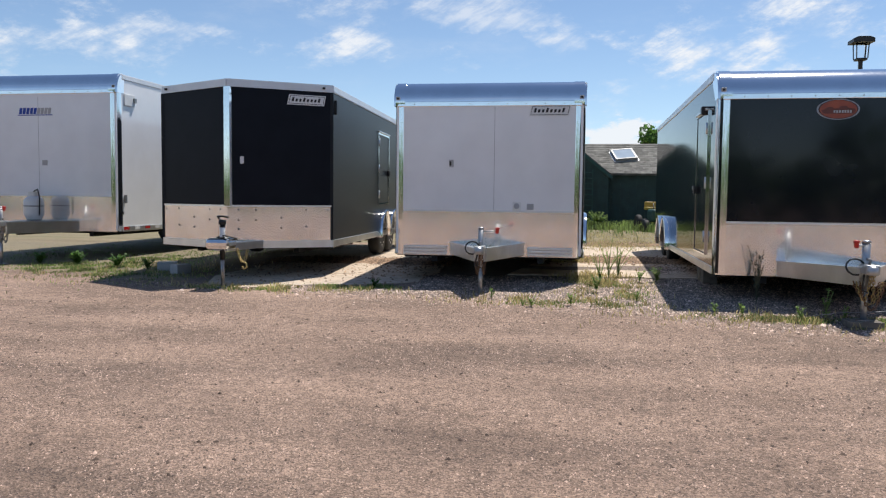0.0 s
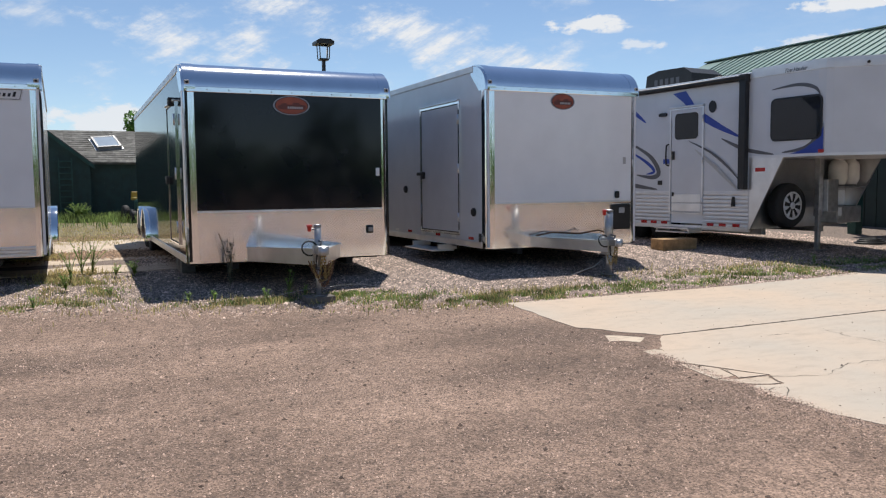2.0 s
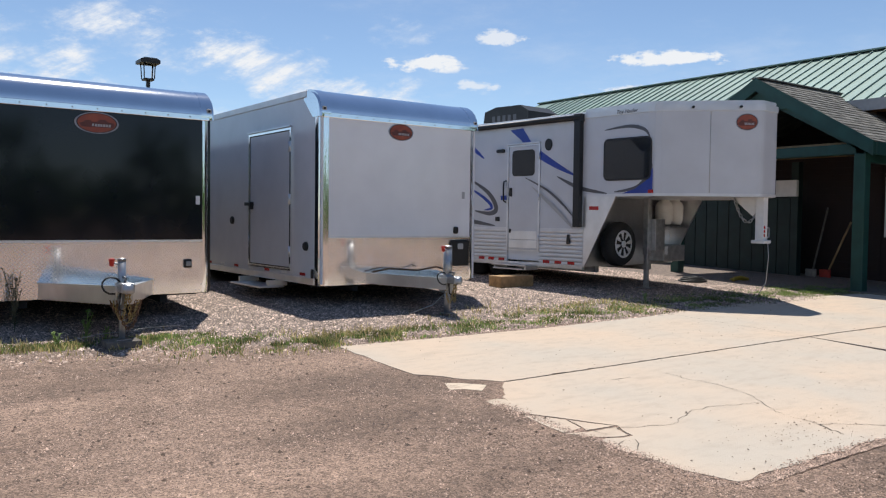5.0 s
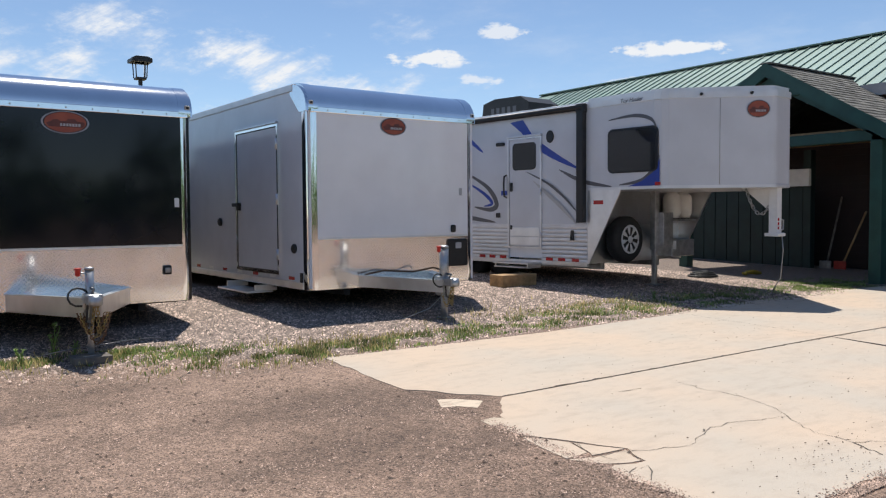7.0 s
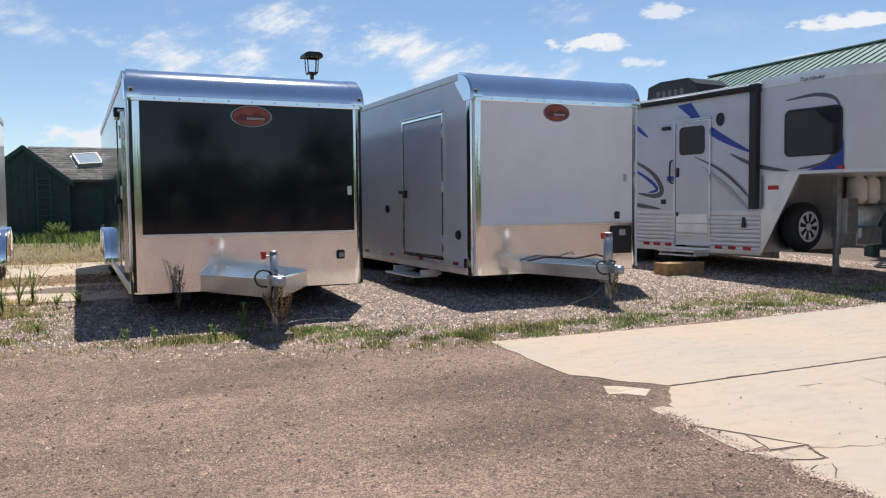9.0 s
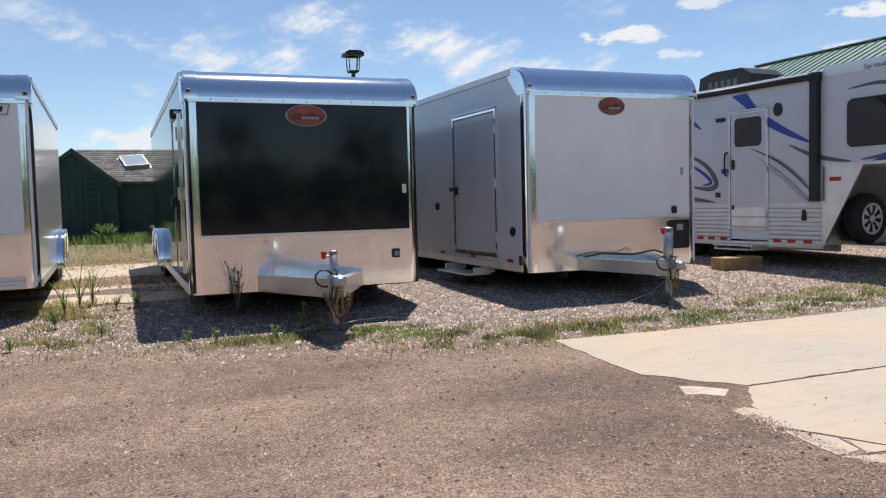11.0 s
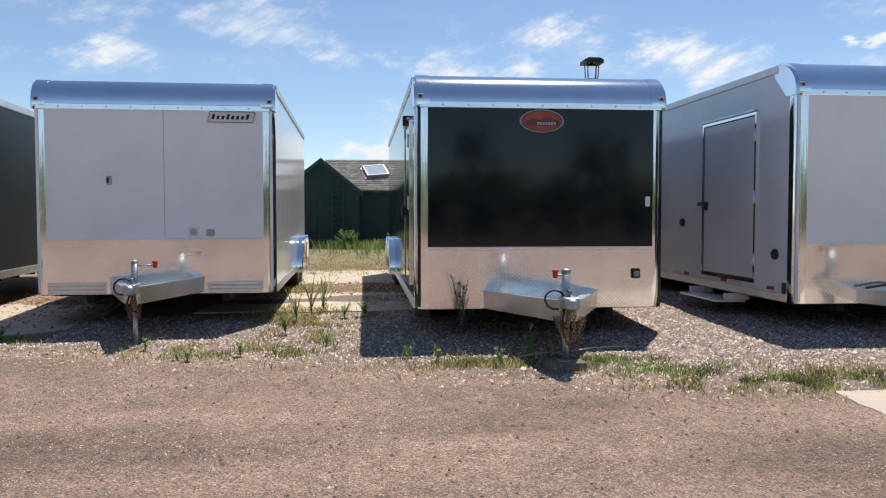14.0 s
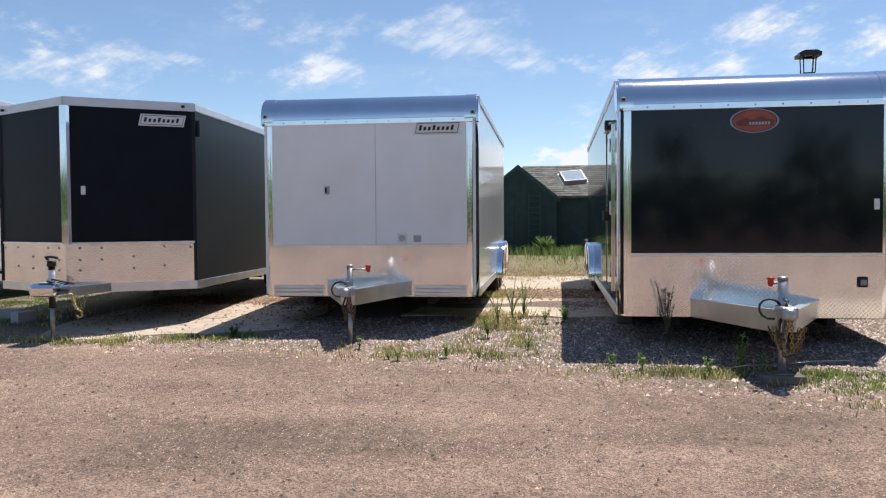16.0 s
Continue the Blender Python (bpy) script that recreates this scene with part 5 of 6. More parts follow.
    rim = part("spare_rim", lathe(M(), (0.72, -0.16, 1.03), (0, -1, 0), [(-0.09, 0.22), (0.10, 0.225), (0.105, 0.21), (0.06, 0.195), (0.05, 0.07), (0.085, 0.055), (0.09, 0.01)], 36), BLACKP, sp)
    part("rim_ring", ring_frame(M(), [(0.72 + 0.228 * math.cos(math.pi * k / 18), 1.03 + 0.228 * math.sin(math.pi * k / 18)) for k in range(36)], [(0.72 + 0.196 * math.cos(math.pi * k / 18), 1.03 + 0.196 * math.sin(math.pi * k / 18)) for k in range(36)], 1, -0.275, -0.255), ALU_WHITE, rim)
    part("hub_cap", lathe(M(), (0.72, -0.25, 1.03), (0, -1, 0), [(0, 0.06), (0.03, 0.055), (0.04, 0.03)], 20), ALU_WHITE, rim)
    for k in range(8):
        a = 2 * math.pi * k / 8 + 0.2
        part("spoke", rod(M(), (0.72 + 0.05 * math.cos(a), -0.245, 1.03 + 0.05 * math.sin(a)), (0.72 + 0.205 * math.cos(a), -0.255, 1.03 + 0.205 * math.sin(a)), 0.024, 0.042, 6), ALU_WHITE, rim)
    # landing leg, boxes and gas
    leg = part("landing_leg", box(M(), 1.18, 1.28, -0.42, -0.32, 0.85, zn - 0.03, 0.006), GALV, ob, "square steel landing leg")
    part("inner_leg", box(M(), 1.195, 1.265, -0.405, -0.335, 0.30, 0.86, 0.004), GALV, leg)
    part("leg_foot", box(M(), 1.10, 1.36, -0.50, -0.24, 0.285, 0.30, 0.004), STEEL, leg)
    part("control_box", box(M(), 1.285, 1.56, -0.50, -0.25, 0.92, 1.45, 0.008), GALV, leg, "grey control box")
    for x in (1.94, 2.27):
        propane_tank(ob, x, -0.22, 1.36)
    part("tank_shelf", box(M(), 1.66, 2.42, -0.40, 0.0, 1.31, 1.335), GALV, ob)
    bx = part("tool_box", box(M(), 1.74, 2.40, -0.36, 0.0, 0.72, 1.00, 0.01), GALV, ob, "grey steel box under the neck")
    part("box_label", box(M(), 1.77, 1.86, -0.363, -0.36, 0.84, 0.98), WHITEP, bx)
    part("shelf_post", box(M(), 1.95, 1.99, -0.2, -0.16, 1.0, 1.32), BLACKP, ob)
    # coupler
    cp = part("gooseneck_coupler", box(M(), 1.185, 1.315, -2.43, -2.30, 1.14, zn - 0.03, 0.008), WHITEP, ob, "white gooseneck coupler tube")
    part("coupler_base", box(M(), 1.14, 1.36, -2.47, -2.26, 1.10, 1.15, 0.012), WHITEP, cp)
    part("gusset", prism(M(), [(-2.30, 1.79), (-1.85, 1.79), (-2.0, 1.70), (-2.30, 1.45)], 0, 1.23, 1.27), WHITEP, cp)
    bm = M()
    hose(bm, [(1.32, -2.40, 1.18), (1.42, -2.40, 1.20), (1.42, -2.40, 1.33), (1.34, -2.40, 1.34)], 0.012)
    part("coupler_handle", bm, GALV, cp)
    for k in range(3):
        part("warning_sticker", box(M(), 1.20, 1.24, -2.433, -2.43, 1.20 + 0.06 * k, 1.24 + 0.06 * k), RED, cp)
    bm = M()
    chain(bm, sag((1.2, -1.95, 1.78), (1.2, -2.3, 1.53), 0.22), 0.07, 0.009)
    part("safety_chain", bm, GALV, ob, "hanging steel chain")
    bm = M()
    hose(bm, [(1.38, -2.40, 1.15), (1.39, -2.42, 0.9), (1.40, -2.38, 0.5), (1.36, -2.25, 0.26)], 0.007)
    part("breakaway_cable", bm, GALV, ob)
    # step below the door, roof fittings, wheels
    stp = part("entry_step", box(M(), -0.34, 0.0, 0.95, 1.75, 0.62, 0.65, 0.006), ALU, ob, "folded aluminium entry step")
    part("step_tread", box(M(), -0.36, -0.1, 1.0, 1.7, 0.56, 0.585, 0.006), ALU, stp)
    part("step_arm", box(M(), -0.3, 0.0, 0.97, 1.0, 0.56, 0.65), ALU, stp)
    part("step_arm", box(M(), -0.3, 0.0, 1.70, 1.73, 0.56, 0.65), ALU, stp)
    part("lower_latch", prism(M(), [(0.27, 1.18), (0.31, 1.18), (0.33, 1.02), (0.30, 1.02), (0.29, 1.12), (0.28, 1.02), (0.25, 1.02)], 0, -0.03, -0.01), BLACKP, ob)
    ac = part("air_conditioner", prism(M(), [(1.95, 3.16), (1.95, 3.44), (2.15, 3.56), (2.80, 3.57), (3.10, 3.50), (3.15, 3.16)], 0, 0.75, 1.55), BLACKP, ob, "black rooftop air conditioner")
    for k in range(5):
        part("ac_louvre", box(M(), 0.745, 0.75, 2.25 + 0.14 * k, 2.33 + 0.14 * k, 3.22, 3.40), GREYV, ac)
    vp = part("roof_vent_pipe", rod(M(), (1.0, 1.5, 3.15), (1.0, 1.5, 3.28), 0.05), BLACKP, ob)
    part("vent_cap", rod(M(), (1.0, 1.5, 3.28), (1.0, 1.5, 3.32), 0.12, 0.10, 16), BLACKP, vp)
    part("roof_antenna", box(M(), 0.98, 1.02, 1.0, 1.5, 3.30, 3.325), BLACKP, vp)
    for v in (4.0, 4.9, 5.8):
        for s, x in ((-1, 0.12), (1, W - 0.12)):
            wheel(ob, x, v, 0.31 + 0.36, 0.36, 0.22, s)
    for v in (2.2, 2.9):
        part("stabiliser_wheel", lathe(M(), (0.4, v, 0.31 + 0.33), (-1, 0, 0), [(-0.1, 0.2), (-0.1, 0.3), (0, 0.33), (0.1, 0.3), (0.1, 0.2)], 24), RUBBER, ob)
    part("chassis_rail", box(M(), 0.45, 0.55, 0.1, L, 0.55, zb + 0.05), GALV, ob)
    part("chassis_rail", box(M(), W - 0.55, W - 0.45, 0.1, L, 0.55, zb + 0.05), GALV, ob)
    return ob


rv = gooseneck()
bm_ = box(M(), 8.92, 9.62, 10.30, 10.62, 0.30, 0.49, 0.008)
solid("timber_block", bm_, WOOD, "short stack of brown timber lying on gravel", "timber")


# ---- far-left white trailer ----
lt = car_hauler("car_trailer", -9.28, 12.45, 0.0, 9.0, 0.725, 1.335, 3.10, 3.42, 0.16, WHITE, WHITE, "tall white enclosed trailer with propane tanks on its tongue")
tongue(lt, 0.72, 0.90, 1.35, 0.55, 0.225, True, None, STEEL, 1.14, -0.1, 0.0, -1)
propane_tank(lt, -0.08, -0.35, 0.93, 0.16, 0.40)
part("tank_strap", rod(M(), (-0.08, -0.35, 1.15), (-0.08, -0.35, 1.165), 0.163, seg=24), BLACKP, lt)
bm_ = M()
hose(bm_, [(-0.08, -0.35, 1.40), (0.05, -0.42, 1.44), (0.11, -0.45, 1.3), (0.10, -0.45, 1.0)], 0.012)
part("gas_hose", bm_, CABLE, lt)
part("door_latch", box(M(), -0.16, -0.06, -0.012, 0.0, 1.86, 1.95, 0.005), GREYP, lt, "small latch plate")
part("panel_seam", box(M(), -0.23, -0.224, -0.002, 0.0, 1.36, 3.03), GREYP, lt)
dec_ = part("decal", box(M(), -0.62, 0.05, -0.003, 0.0, 2.72, 2.735), BLUE, lt, "blue and pale lettering bars")
for k_ in range(9):
    x_ = -0.60 + 0.07 * k_
    part("lettering_bar", prism(M(), [(x_, 2.745), (x_ + 0.055, 2.745), (x_ + 0.075, 2.85), (x_ + 0.02, 2.85)], 1, -0.004, -0.001), BLUE if k_ < 5 else GREYP, dec_)
hb_ = part("side_hatch", box(M(), 1.28, 1.30, 0.20, 0.52, 2.90, 3.10, 0.006), WHITEP, lt, "small white side hatch")
part("hatch_latch", box(M(), 1.30, 1.33, 0.46, 0.53, 2.97, 3.05, 0.006), STEEL, hb_)
part("side_latch", box(M(), 1.28, 1.33, 0.16, 0.20, 1.22, 1.36, 0.008), STEEL, lt)
part("side_latch", box(M(), 1.28, 1.30, 0.10, 0.14, 1.02, 1.07, 0.006), BLACKP, lt)
reflectors(lt, 1.292, 1, 0.14, 4.5, 0.755, 14, 0.05)
axles(lt, 2.56, 6.4, 0.235)


# ---- shed ----
def shingles(parent, origin, along, down, length, slope, course=0.14, width=0.26, seed=3, skip=None):
    """Overlapping courses of asphalt tabs on a roof plane, joined into one part."""
    r = random.Random(seed)
    bm = M()
    o, a, d = Vector(origin), Vector(along).normalized(), Vector(down).normalized()
    nrm = a.cross(d)
    if nrm.z < 0:
        nrm = -nrm
    rows = int(slope / course) + 1
    for k in range(rows):
        x = -r.uniform(0, width)
        while x < length:
            w = width * r.uniform(0.8, 1.2)
            x0, x1 = max(0, x), min(length, x + w - 0.006)
            s0, s1 = k * course, min(slope + 0.02, (k + 1) * course + r.uniform(-0.008, 0.008))
            x += w
            if x1 - x0 < 0.03:
                continue
            lift = r.uniform(0.010, 0.018)
            q = [o + a * x0 + d * s0 + nrm * 0.004, o + a * x1 + d * s0 + nrm * 0.004, o + a * x1 + d * s1 + nrm * lift, o + a * x0 + d * s1 + nrm * lift, o + a * x1 + d * s1, o + a * x0 + d * s1]
            v = [bm.verts.new(p) for p in q]
            bm.faces.new((v[0], v[1], v[2], v[3]))
            bm.faces.new((v[3], v[2], v[4], v[5]))
    bmesh.ops.recalc_face_normals(bm, faces=bm.faces)
    ob = part("shingles", bm, SHINGLE, parent, "weathered grey-brown shingles")
    return tagged(ob, kind="stuff")


def shed():
    ob = thing("garden_shed", pose(0, 30.0, 0), "dark green wooden shed with a shingled roof and skylight", "shed")
    g, ze, zr = 0.31, 2.32, 3.40
    xl, xr, ridge = -2.15, 0.53, -0.81
    # gable bay in front, with a long wing to its side
    part("gable_wall", prism(M(), [(xl, g), (xr, g), (xr, ze), (ridge, zr - 0.06), (xl, ze)], 1, 0.0, 0.12), GREENSHED, ob, "dark green boarded gable wall")
    part("wing_wall", box(M(), xr, 9.0, 0.55, 0.67, g, ze), GREENSHED, ob, "dark green boarded wall")
    part("return_wall", box(M(), xr - 0.1, xr, 0.12, 0.60, g, ze), GREENSHED, ob)
    for k in range(12):
        x = xl + 0.05 + k * 0.225
        part("board", box(M(), x, x + 0.03, -0.02, 0.0, g, ze + max(0, 0.9 - 0.72 * abs(x - ridge)) * 0.9), GREENSHED, ob)
    for k in range(20):
        x = xr + 0.15 + k * 0.3
        part("board", box(M(), x, x + 0.03, 0.53, 0.55, g, ze), GREENSHED, ob)
    # roofs: the ridge runs sideways, the gable end is cut on a slope
    part("roof_deck", prism(M(), [(0.25, ze - 0.06), (3.0, 3.53), (3.0, 3.59), (0.25, ze)], 0, ridge, 9.0), SHINGLE, ob)
    part("gable_roof", prism(M(), [(xl - 0.15, ze - 0.16), (ridge, zr - 0.04), (xr + 0.15, ze - 0.16), (xr + 0.12, ze - 0.06), (ridge, zr + 0.04), (xl - 0.18, ze - 0.06)], 1, -0.12, 2.2), SHINGLE, ob)
    part("rake_board", prism(M(), [(ridge, zr + 0.02), (ridge, zr - 0.12), (xr + 0.14, ze - 0.24), (xr + 0.14, ze - 0.10)], 1, -0.15, -0.12), GREENTRIM, ob)
    part("rake_board", prism(M(), [(ridge, zr + 0.02), (ridge, zr - 0.12), (xl - 0.17, ze - 0.24), (xl - 0.17, ze - 0.10)], 1, -0.15, -0.12), GREENTRIM, ob)
    run = math.hypot(xr - ridge, zr - ze)
    shingles(ob, (ridge, -0.12, zr + 0.045), (0, 1, 0), (xr + 0.12 - ridge, 0, -(zr - ze + 0.10)), 2.3, run + 0.1, 0.14, 0.3, 3)
    shingles(ob, (ridge, 3.0, 3.594), (1, 0, 0), (0, -2.75, -(3.59 - ze)), 9.0 - ridge, math.hypot(2.75, 3.59 - ze), 0.2, 0.34, 4)
    # skylight on the wing's slope
    m = Matrix.Translation((1.12, 1.75, 3.02)) @ Matrix.Rotation(math.atan2(3.59 - ze, 2.75), 4, "X") @ Matrix.Rotation(radians(12), 4, "Z")
    sk = part("skylight_curb", ring_frame(M(), [(-0.42, -0.5), (0.42, -0.5), (0.42, 0.5), (-0.42, 0.5)], [(-0.35, -0.43), (0.35, -0.43), (0.35, 0.43), (-0.35, 0.43)], 2, 0.0, 0.14), STEEL, ob, "dark metal skylight frame")
    sk.matrix_local = m
    part("skylight_pane", box(M(), -0.355, 0.355, -0.435, 0.435, 0.11, 0.13), SKYPANE, sk, "skylight pane coloured pale for reflected sky")
    part("flashing", ring_frame(M(), [(-0.48, -0.56), (0.48, -0.56), (0.48, 0.56), (-0.48, 0.56)], [(-0.42, -0.5), (0.42, -0.5), (0.42, 0.5), (-0.42, 0.5)], 2, 0.0, 0.03), GALV, sk)
    return ob


shed()


def ladder():
    ob = thing("ladder", pose(-0.24, 29.93, 0.31), "dark green wooden ladder leaning on the shed", "ladder")
    for s in (-1, 1):
        part("rail", box(M(), s * 0.2 - 0.02, s * 0.2 + 0.02, -0.06, -0.01, 0.0, 2.15), GREENTRIM, ob)
    for k in range(9):
        part("rung", box(M(), -0.18, 0.18, -0.07, -0.02, 0.42 + 0.2 * k, 0.46 + 0.2 * k), GREENTRIM, ob)


ladder()


def lawn_tractor():
    ob = thing("lawn_tractor", pose(2.0, 27.6, 0.31, 0, 0, 10), "small dark lawn tractor with a yellow seat beside the shed", "lawn tractor")
    part("hood", box(M(), -0.25, 0.25, -0.75, 0.0, 0.35, 0.75, 0.08), GREENTRIM, ob)
    part("deck", box(M(), -0.4, 0.4, -0.2, 0.6, 0.25, 0.42, 0.05), BLACKP, ob)
    s = part("seat", box(M(), -0.22, 0.22, 0.15, 0.55, 0.72, 0.82, 0.04), YELLOW, ob, "yellow seat")
    part("seat_back", box(M(), -0.2, 0.2, 0.48, 0.58, 0.78, 1.0, 0.04), YELLOW, s)
    for x, y, r in ((-0.42, 0.4, 0.28), (0.42, 0.4, 0.28), (-0.38, -0.55, 0.2), (0.38, -0.55, 0.2)):
        part("tyre", lathe(M(), (x, y, r), (1, 0, 0), [(-0.09, r * 0.5), (-0.09, r * 0.9), (-0.05, r), (0.05, r), (0.09, r * 0.9), (0.09, r * 0.5)], 20), RUBBER, ob)
    bm = M()
    rod(bm, (0, 0.0, 0.7), (0, 0.1, 0.95), 0.02)
    part("steering_column", bm, BLACKP, ob)


lawn_tractor()


# ---- lamp post ----
def street_lamp():
    ob = thing("lamp_post", pose(7.61, 25.6, 0.31), "dark bronze square-headed lamp post", "street lamp")
    part("pole", box(M(), -0.05, 0.05, -0.05, 0.05, 0, 5.2), BRONZE, ob)
    part("base", box(M(), -0.12, 0.12, -0.12, 0.12, 0, 0.12, 0.02), BRONZE, ob)
    part("collar", box(M(), -0.15, 0.15, -0.15, 0.15, 5.2, 5.26, 0.01), BRONZE, ob)
    for x in (-1, 1):
        for y in (-1, 1):
            part("head_post", rod(M(), (x * 0.15, y * 0.15, 5.25), (x * 0.17, y * 0.17, 5.72), 0.016), BRONZE, ob)
    part("glass", prism(M(), [(-0.13, -0.13), (0.13, -0.13), (0.13, 0.13), (-0.13, 0.13)], 2, 5.27, 5.7), LAMPGLASS, ob, "pale frosted glass")
    part("hood", prism(M(), [(-0.29, 5.70), (0.29, 5.70), (0.29, 5.80), (0.17, 5.86), (-0.17, 5.86), (-0.29, 5.80)], 1, -0.29, 0.29), BRONZE, ob, "flat dark hood")


street_lamp()


# ---- office building with a porch ----
def office():
    ob = thing("office_building", pose(0, 0, 0), "dark red building with a green metal roof and shingled porch", "building")
    xw, ze, xr, zr = 17.3, 4.02, 20.2, 5.55
    y0, y1 = -3.0, 21.4
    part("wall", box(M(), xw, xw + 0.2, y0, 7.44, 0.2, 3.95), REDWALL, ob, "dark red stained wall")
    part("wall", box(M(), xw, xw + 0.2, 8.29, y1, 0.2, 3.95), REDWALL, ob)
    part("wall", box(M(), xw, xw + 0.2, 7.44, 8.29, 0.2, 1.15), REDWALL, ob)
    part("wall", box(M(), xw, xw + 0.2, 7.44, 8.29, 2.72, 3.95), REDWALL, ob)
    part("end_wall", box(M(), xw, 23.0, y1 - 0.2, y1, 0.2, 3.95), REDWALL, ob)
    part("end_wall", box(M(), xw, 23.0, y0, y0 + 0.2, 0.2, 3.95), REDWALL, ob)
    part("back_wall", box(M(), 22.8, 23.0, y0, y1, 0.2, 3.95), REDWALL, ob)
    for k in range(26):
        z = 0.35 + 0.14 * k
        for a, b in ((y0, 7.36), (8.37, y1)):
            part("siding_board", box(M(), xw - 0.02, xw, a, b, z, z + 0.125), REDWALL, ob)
    # roof with standing seams
    for s, xe in ((-1, 16.75), (1, 23.65)):
        part("roof_slope", prism(M(), [(xe, ze - 0.2), (xr, zr - 0.06), (xr, zr), (xe, ze - 0.14)], 1, y0 - 0.5, y1 + 0.4), METALROOF, ob, "green metal roofing")
    rise, run = zr - (ze - 0.14), xr - 16.75
    for k in range(80):
        y = y0 - 0.4 + k * 0.305
        part("roof_seam", prism(M(), [(16.75, ze - 0.14), (xr, zr), (xr, zr + 0.035), (16.75, ze - 0.105)], 1, y, y + 0.02), METALROOF, ob)
    part("ridge_cap", box(M(), xr - 0.12, xr + 0.12, y0 - 0.5, y1 + 0.4, zr, zr + 0.045, 0.012), METALROOF, ob)
    part("eave_fascia", box(M(), 16.71, 16.75, y0 - 0.5, y1 + 0.4, ze - 0.36, ze - 0.13), GREYP, ob, "pale eave fascia")
    part("soffit", box(M(), 16.75, xw, y0 - 0.5, y1 + 0.4, ze - 0.34, ze - 0.30), WOOD, ob)
    # porch
    xg, yr, hy, zp, zlo = 14.35, 9.34, 2.23, 4.14, 2.80
    for s in (-1, 1):
        y_e = yr + s * hy
        part("porch_roof", prism(M(), [(yr, zp - 0.10), (y_e, zlo - 0.10), (y_e, zlo), (yr, zp)], 0, xg, 17.9), SHINGLE, ob, "shingled porch roof")
        part("rake_board", prism(M(), [(yr, zp + 0.01), (yr, zp - 0.24), (y_e, zlo - 0.24), (y_e, zlo + 0.01)], 0, xg - 0.05, xg), GREENTRIM, ob, "green rake board")
        part("eave_board", box(M(), xg, 17.2, *sorted((y_e, y_e + s * 0.04)), zlo - 0.22, zlo - 0.01), GREENTRIM, ob, "green eave board")
        part("porch_post", box(M(), 14.48, 14.67, *sorted((yr + s * 1.82, yr + s * 2.02)), 0.235, 2.62, 0.01), GREENTRIM, ob, "square green porch post")
        part("eave_beam", box(M(), 14.5, 17.3, *sorted((yr + s * 1.84, yr + s * 2.0)), 2.48, 2.70), GREENTRIM, ob)
        shingles(ob, (xg - 0.04, yr, zp + 0.006), (1, 0, 0), (0, s * hy, -(zp - zlo)), 3.6, math.hypot(hy, zp - zlo), 0.14, 0.27, 7 + s)
        part("gable_brace", prism(M(), [(yr + s * 0.05, zp - 0.30), (yr + s * 0.05, zp - 0.42), (yr + s * 1.9, zlo - 0.12), (yr + s * 1.9, zlo + 0.0)], 0, 14.5, 14.6), GREENTRIM, ob)
    part("tie_beam", box(M(), 14.5, 14.68, yr - 2.0, yr + 2.0, 2.62, 2.80, 0.008), GREENTRIM, ob, "green tie beam")
    part("gable_panel", prism(M(), [(yr, zp - 0.26), (yr - 0.62, zp - 0.62), (yr + 0.62, zp - 0.62)], 0, 14.42, 14.48), GREENTRIM, ob)
    part("ridge_cap", box(M(), xg - 0.05, 17.8, yr - 0.1, yr + 0.1, zp - 0.01, zp + 0.02, 0.008), SHINGLE, ob)
    part("porch_ceiling", box(M(), 14.75, 17.28, yr - 2.05, yr + 2.05, 2.82, 2.86), WOOD, ob)
    # concrete floor; the dark timber colour stands in for the porch shade
    part("porch_floor", box(M(), 14.4, 17.3, 5.5, 12.0, 0.1, 0.245), OLDWOOD, ob, "concrete porch floor with shade in its dark colour")
    # closed green end of the porch, its shade put into the paint colour
    part("porch_screen", box(M(), 16.6, 16.7, 9.9, 13.4, 0.24, 1.95), GREENSHADE, ob, "green boarded screen darkened for porch shade")
    for k in range(11):
        part("screen_board", box(M(), 16.58, 16.6, 9.93 + 0.3 * k, 10.21 + 0.3 * k, 0.26, 1.93), GREENSHADE, ob)
    part("screen_post", box(M(), 16.55, 16.72, 9.74, 9.9, 0.24, 2.7), GREENSHADE, ob)
    # windows
    def window(ya, yb, za, zb_):
        w = part("window", ring_frame(M(), [(ya, za), (yb, za), (yb, zb_), (ya, zb_)], [(ya + 0.07, za + 0.07), (yb - 0.07, za + 0.07), (yb - 0.07, zb_ - 0.07), (ya + 0.07, zb_ - 0.07)], 0, xw - 0.05, xw + 0.05), WHITEP, ob, "white-framed window")
        part("pane", box(M(), xw, xw + 0.01, ya + 0.07, yb - 0.07, za + 0.07, zb_ - 0.07), DARKGLASS, w)
        for k in (1, 2):
            y = ya + (yb - ya) * k / 3
            part("muntin", box(M(), xw - 0.02, xw, y - 0.012, y + 0.012, za + 0.07, zb_ - 0.07), WHITEP, w)
            z = za + (zb_ - za) * k / 3
            part("muntin", box(M(), xw - 0.024, xw - 0.001, ya + 0.07, yb - 0.07, z - 0.012, z + 0.012), WHITEP, w)
        return w
    window(7.44, 8.29, 1.15, 2.72)
    part("notice_box", box(M(), 16.45, 16.54, 9.72, 10.2, 1.97, 2.32, 0.01), WHITEP, ob, "white box on the screen")
    return ob


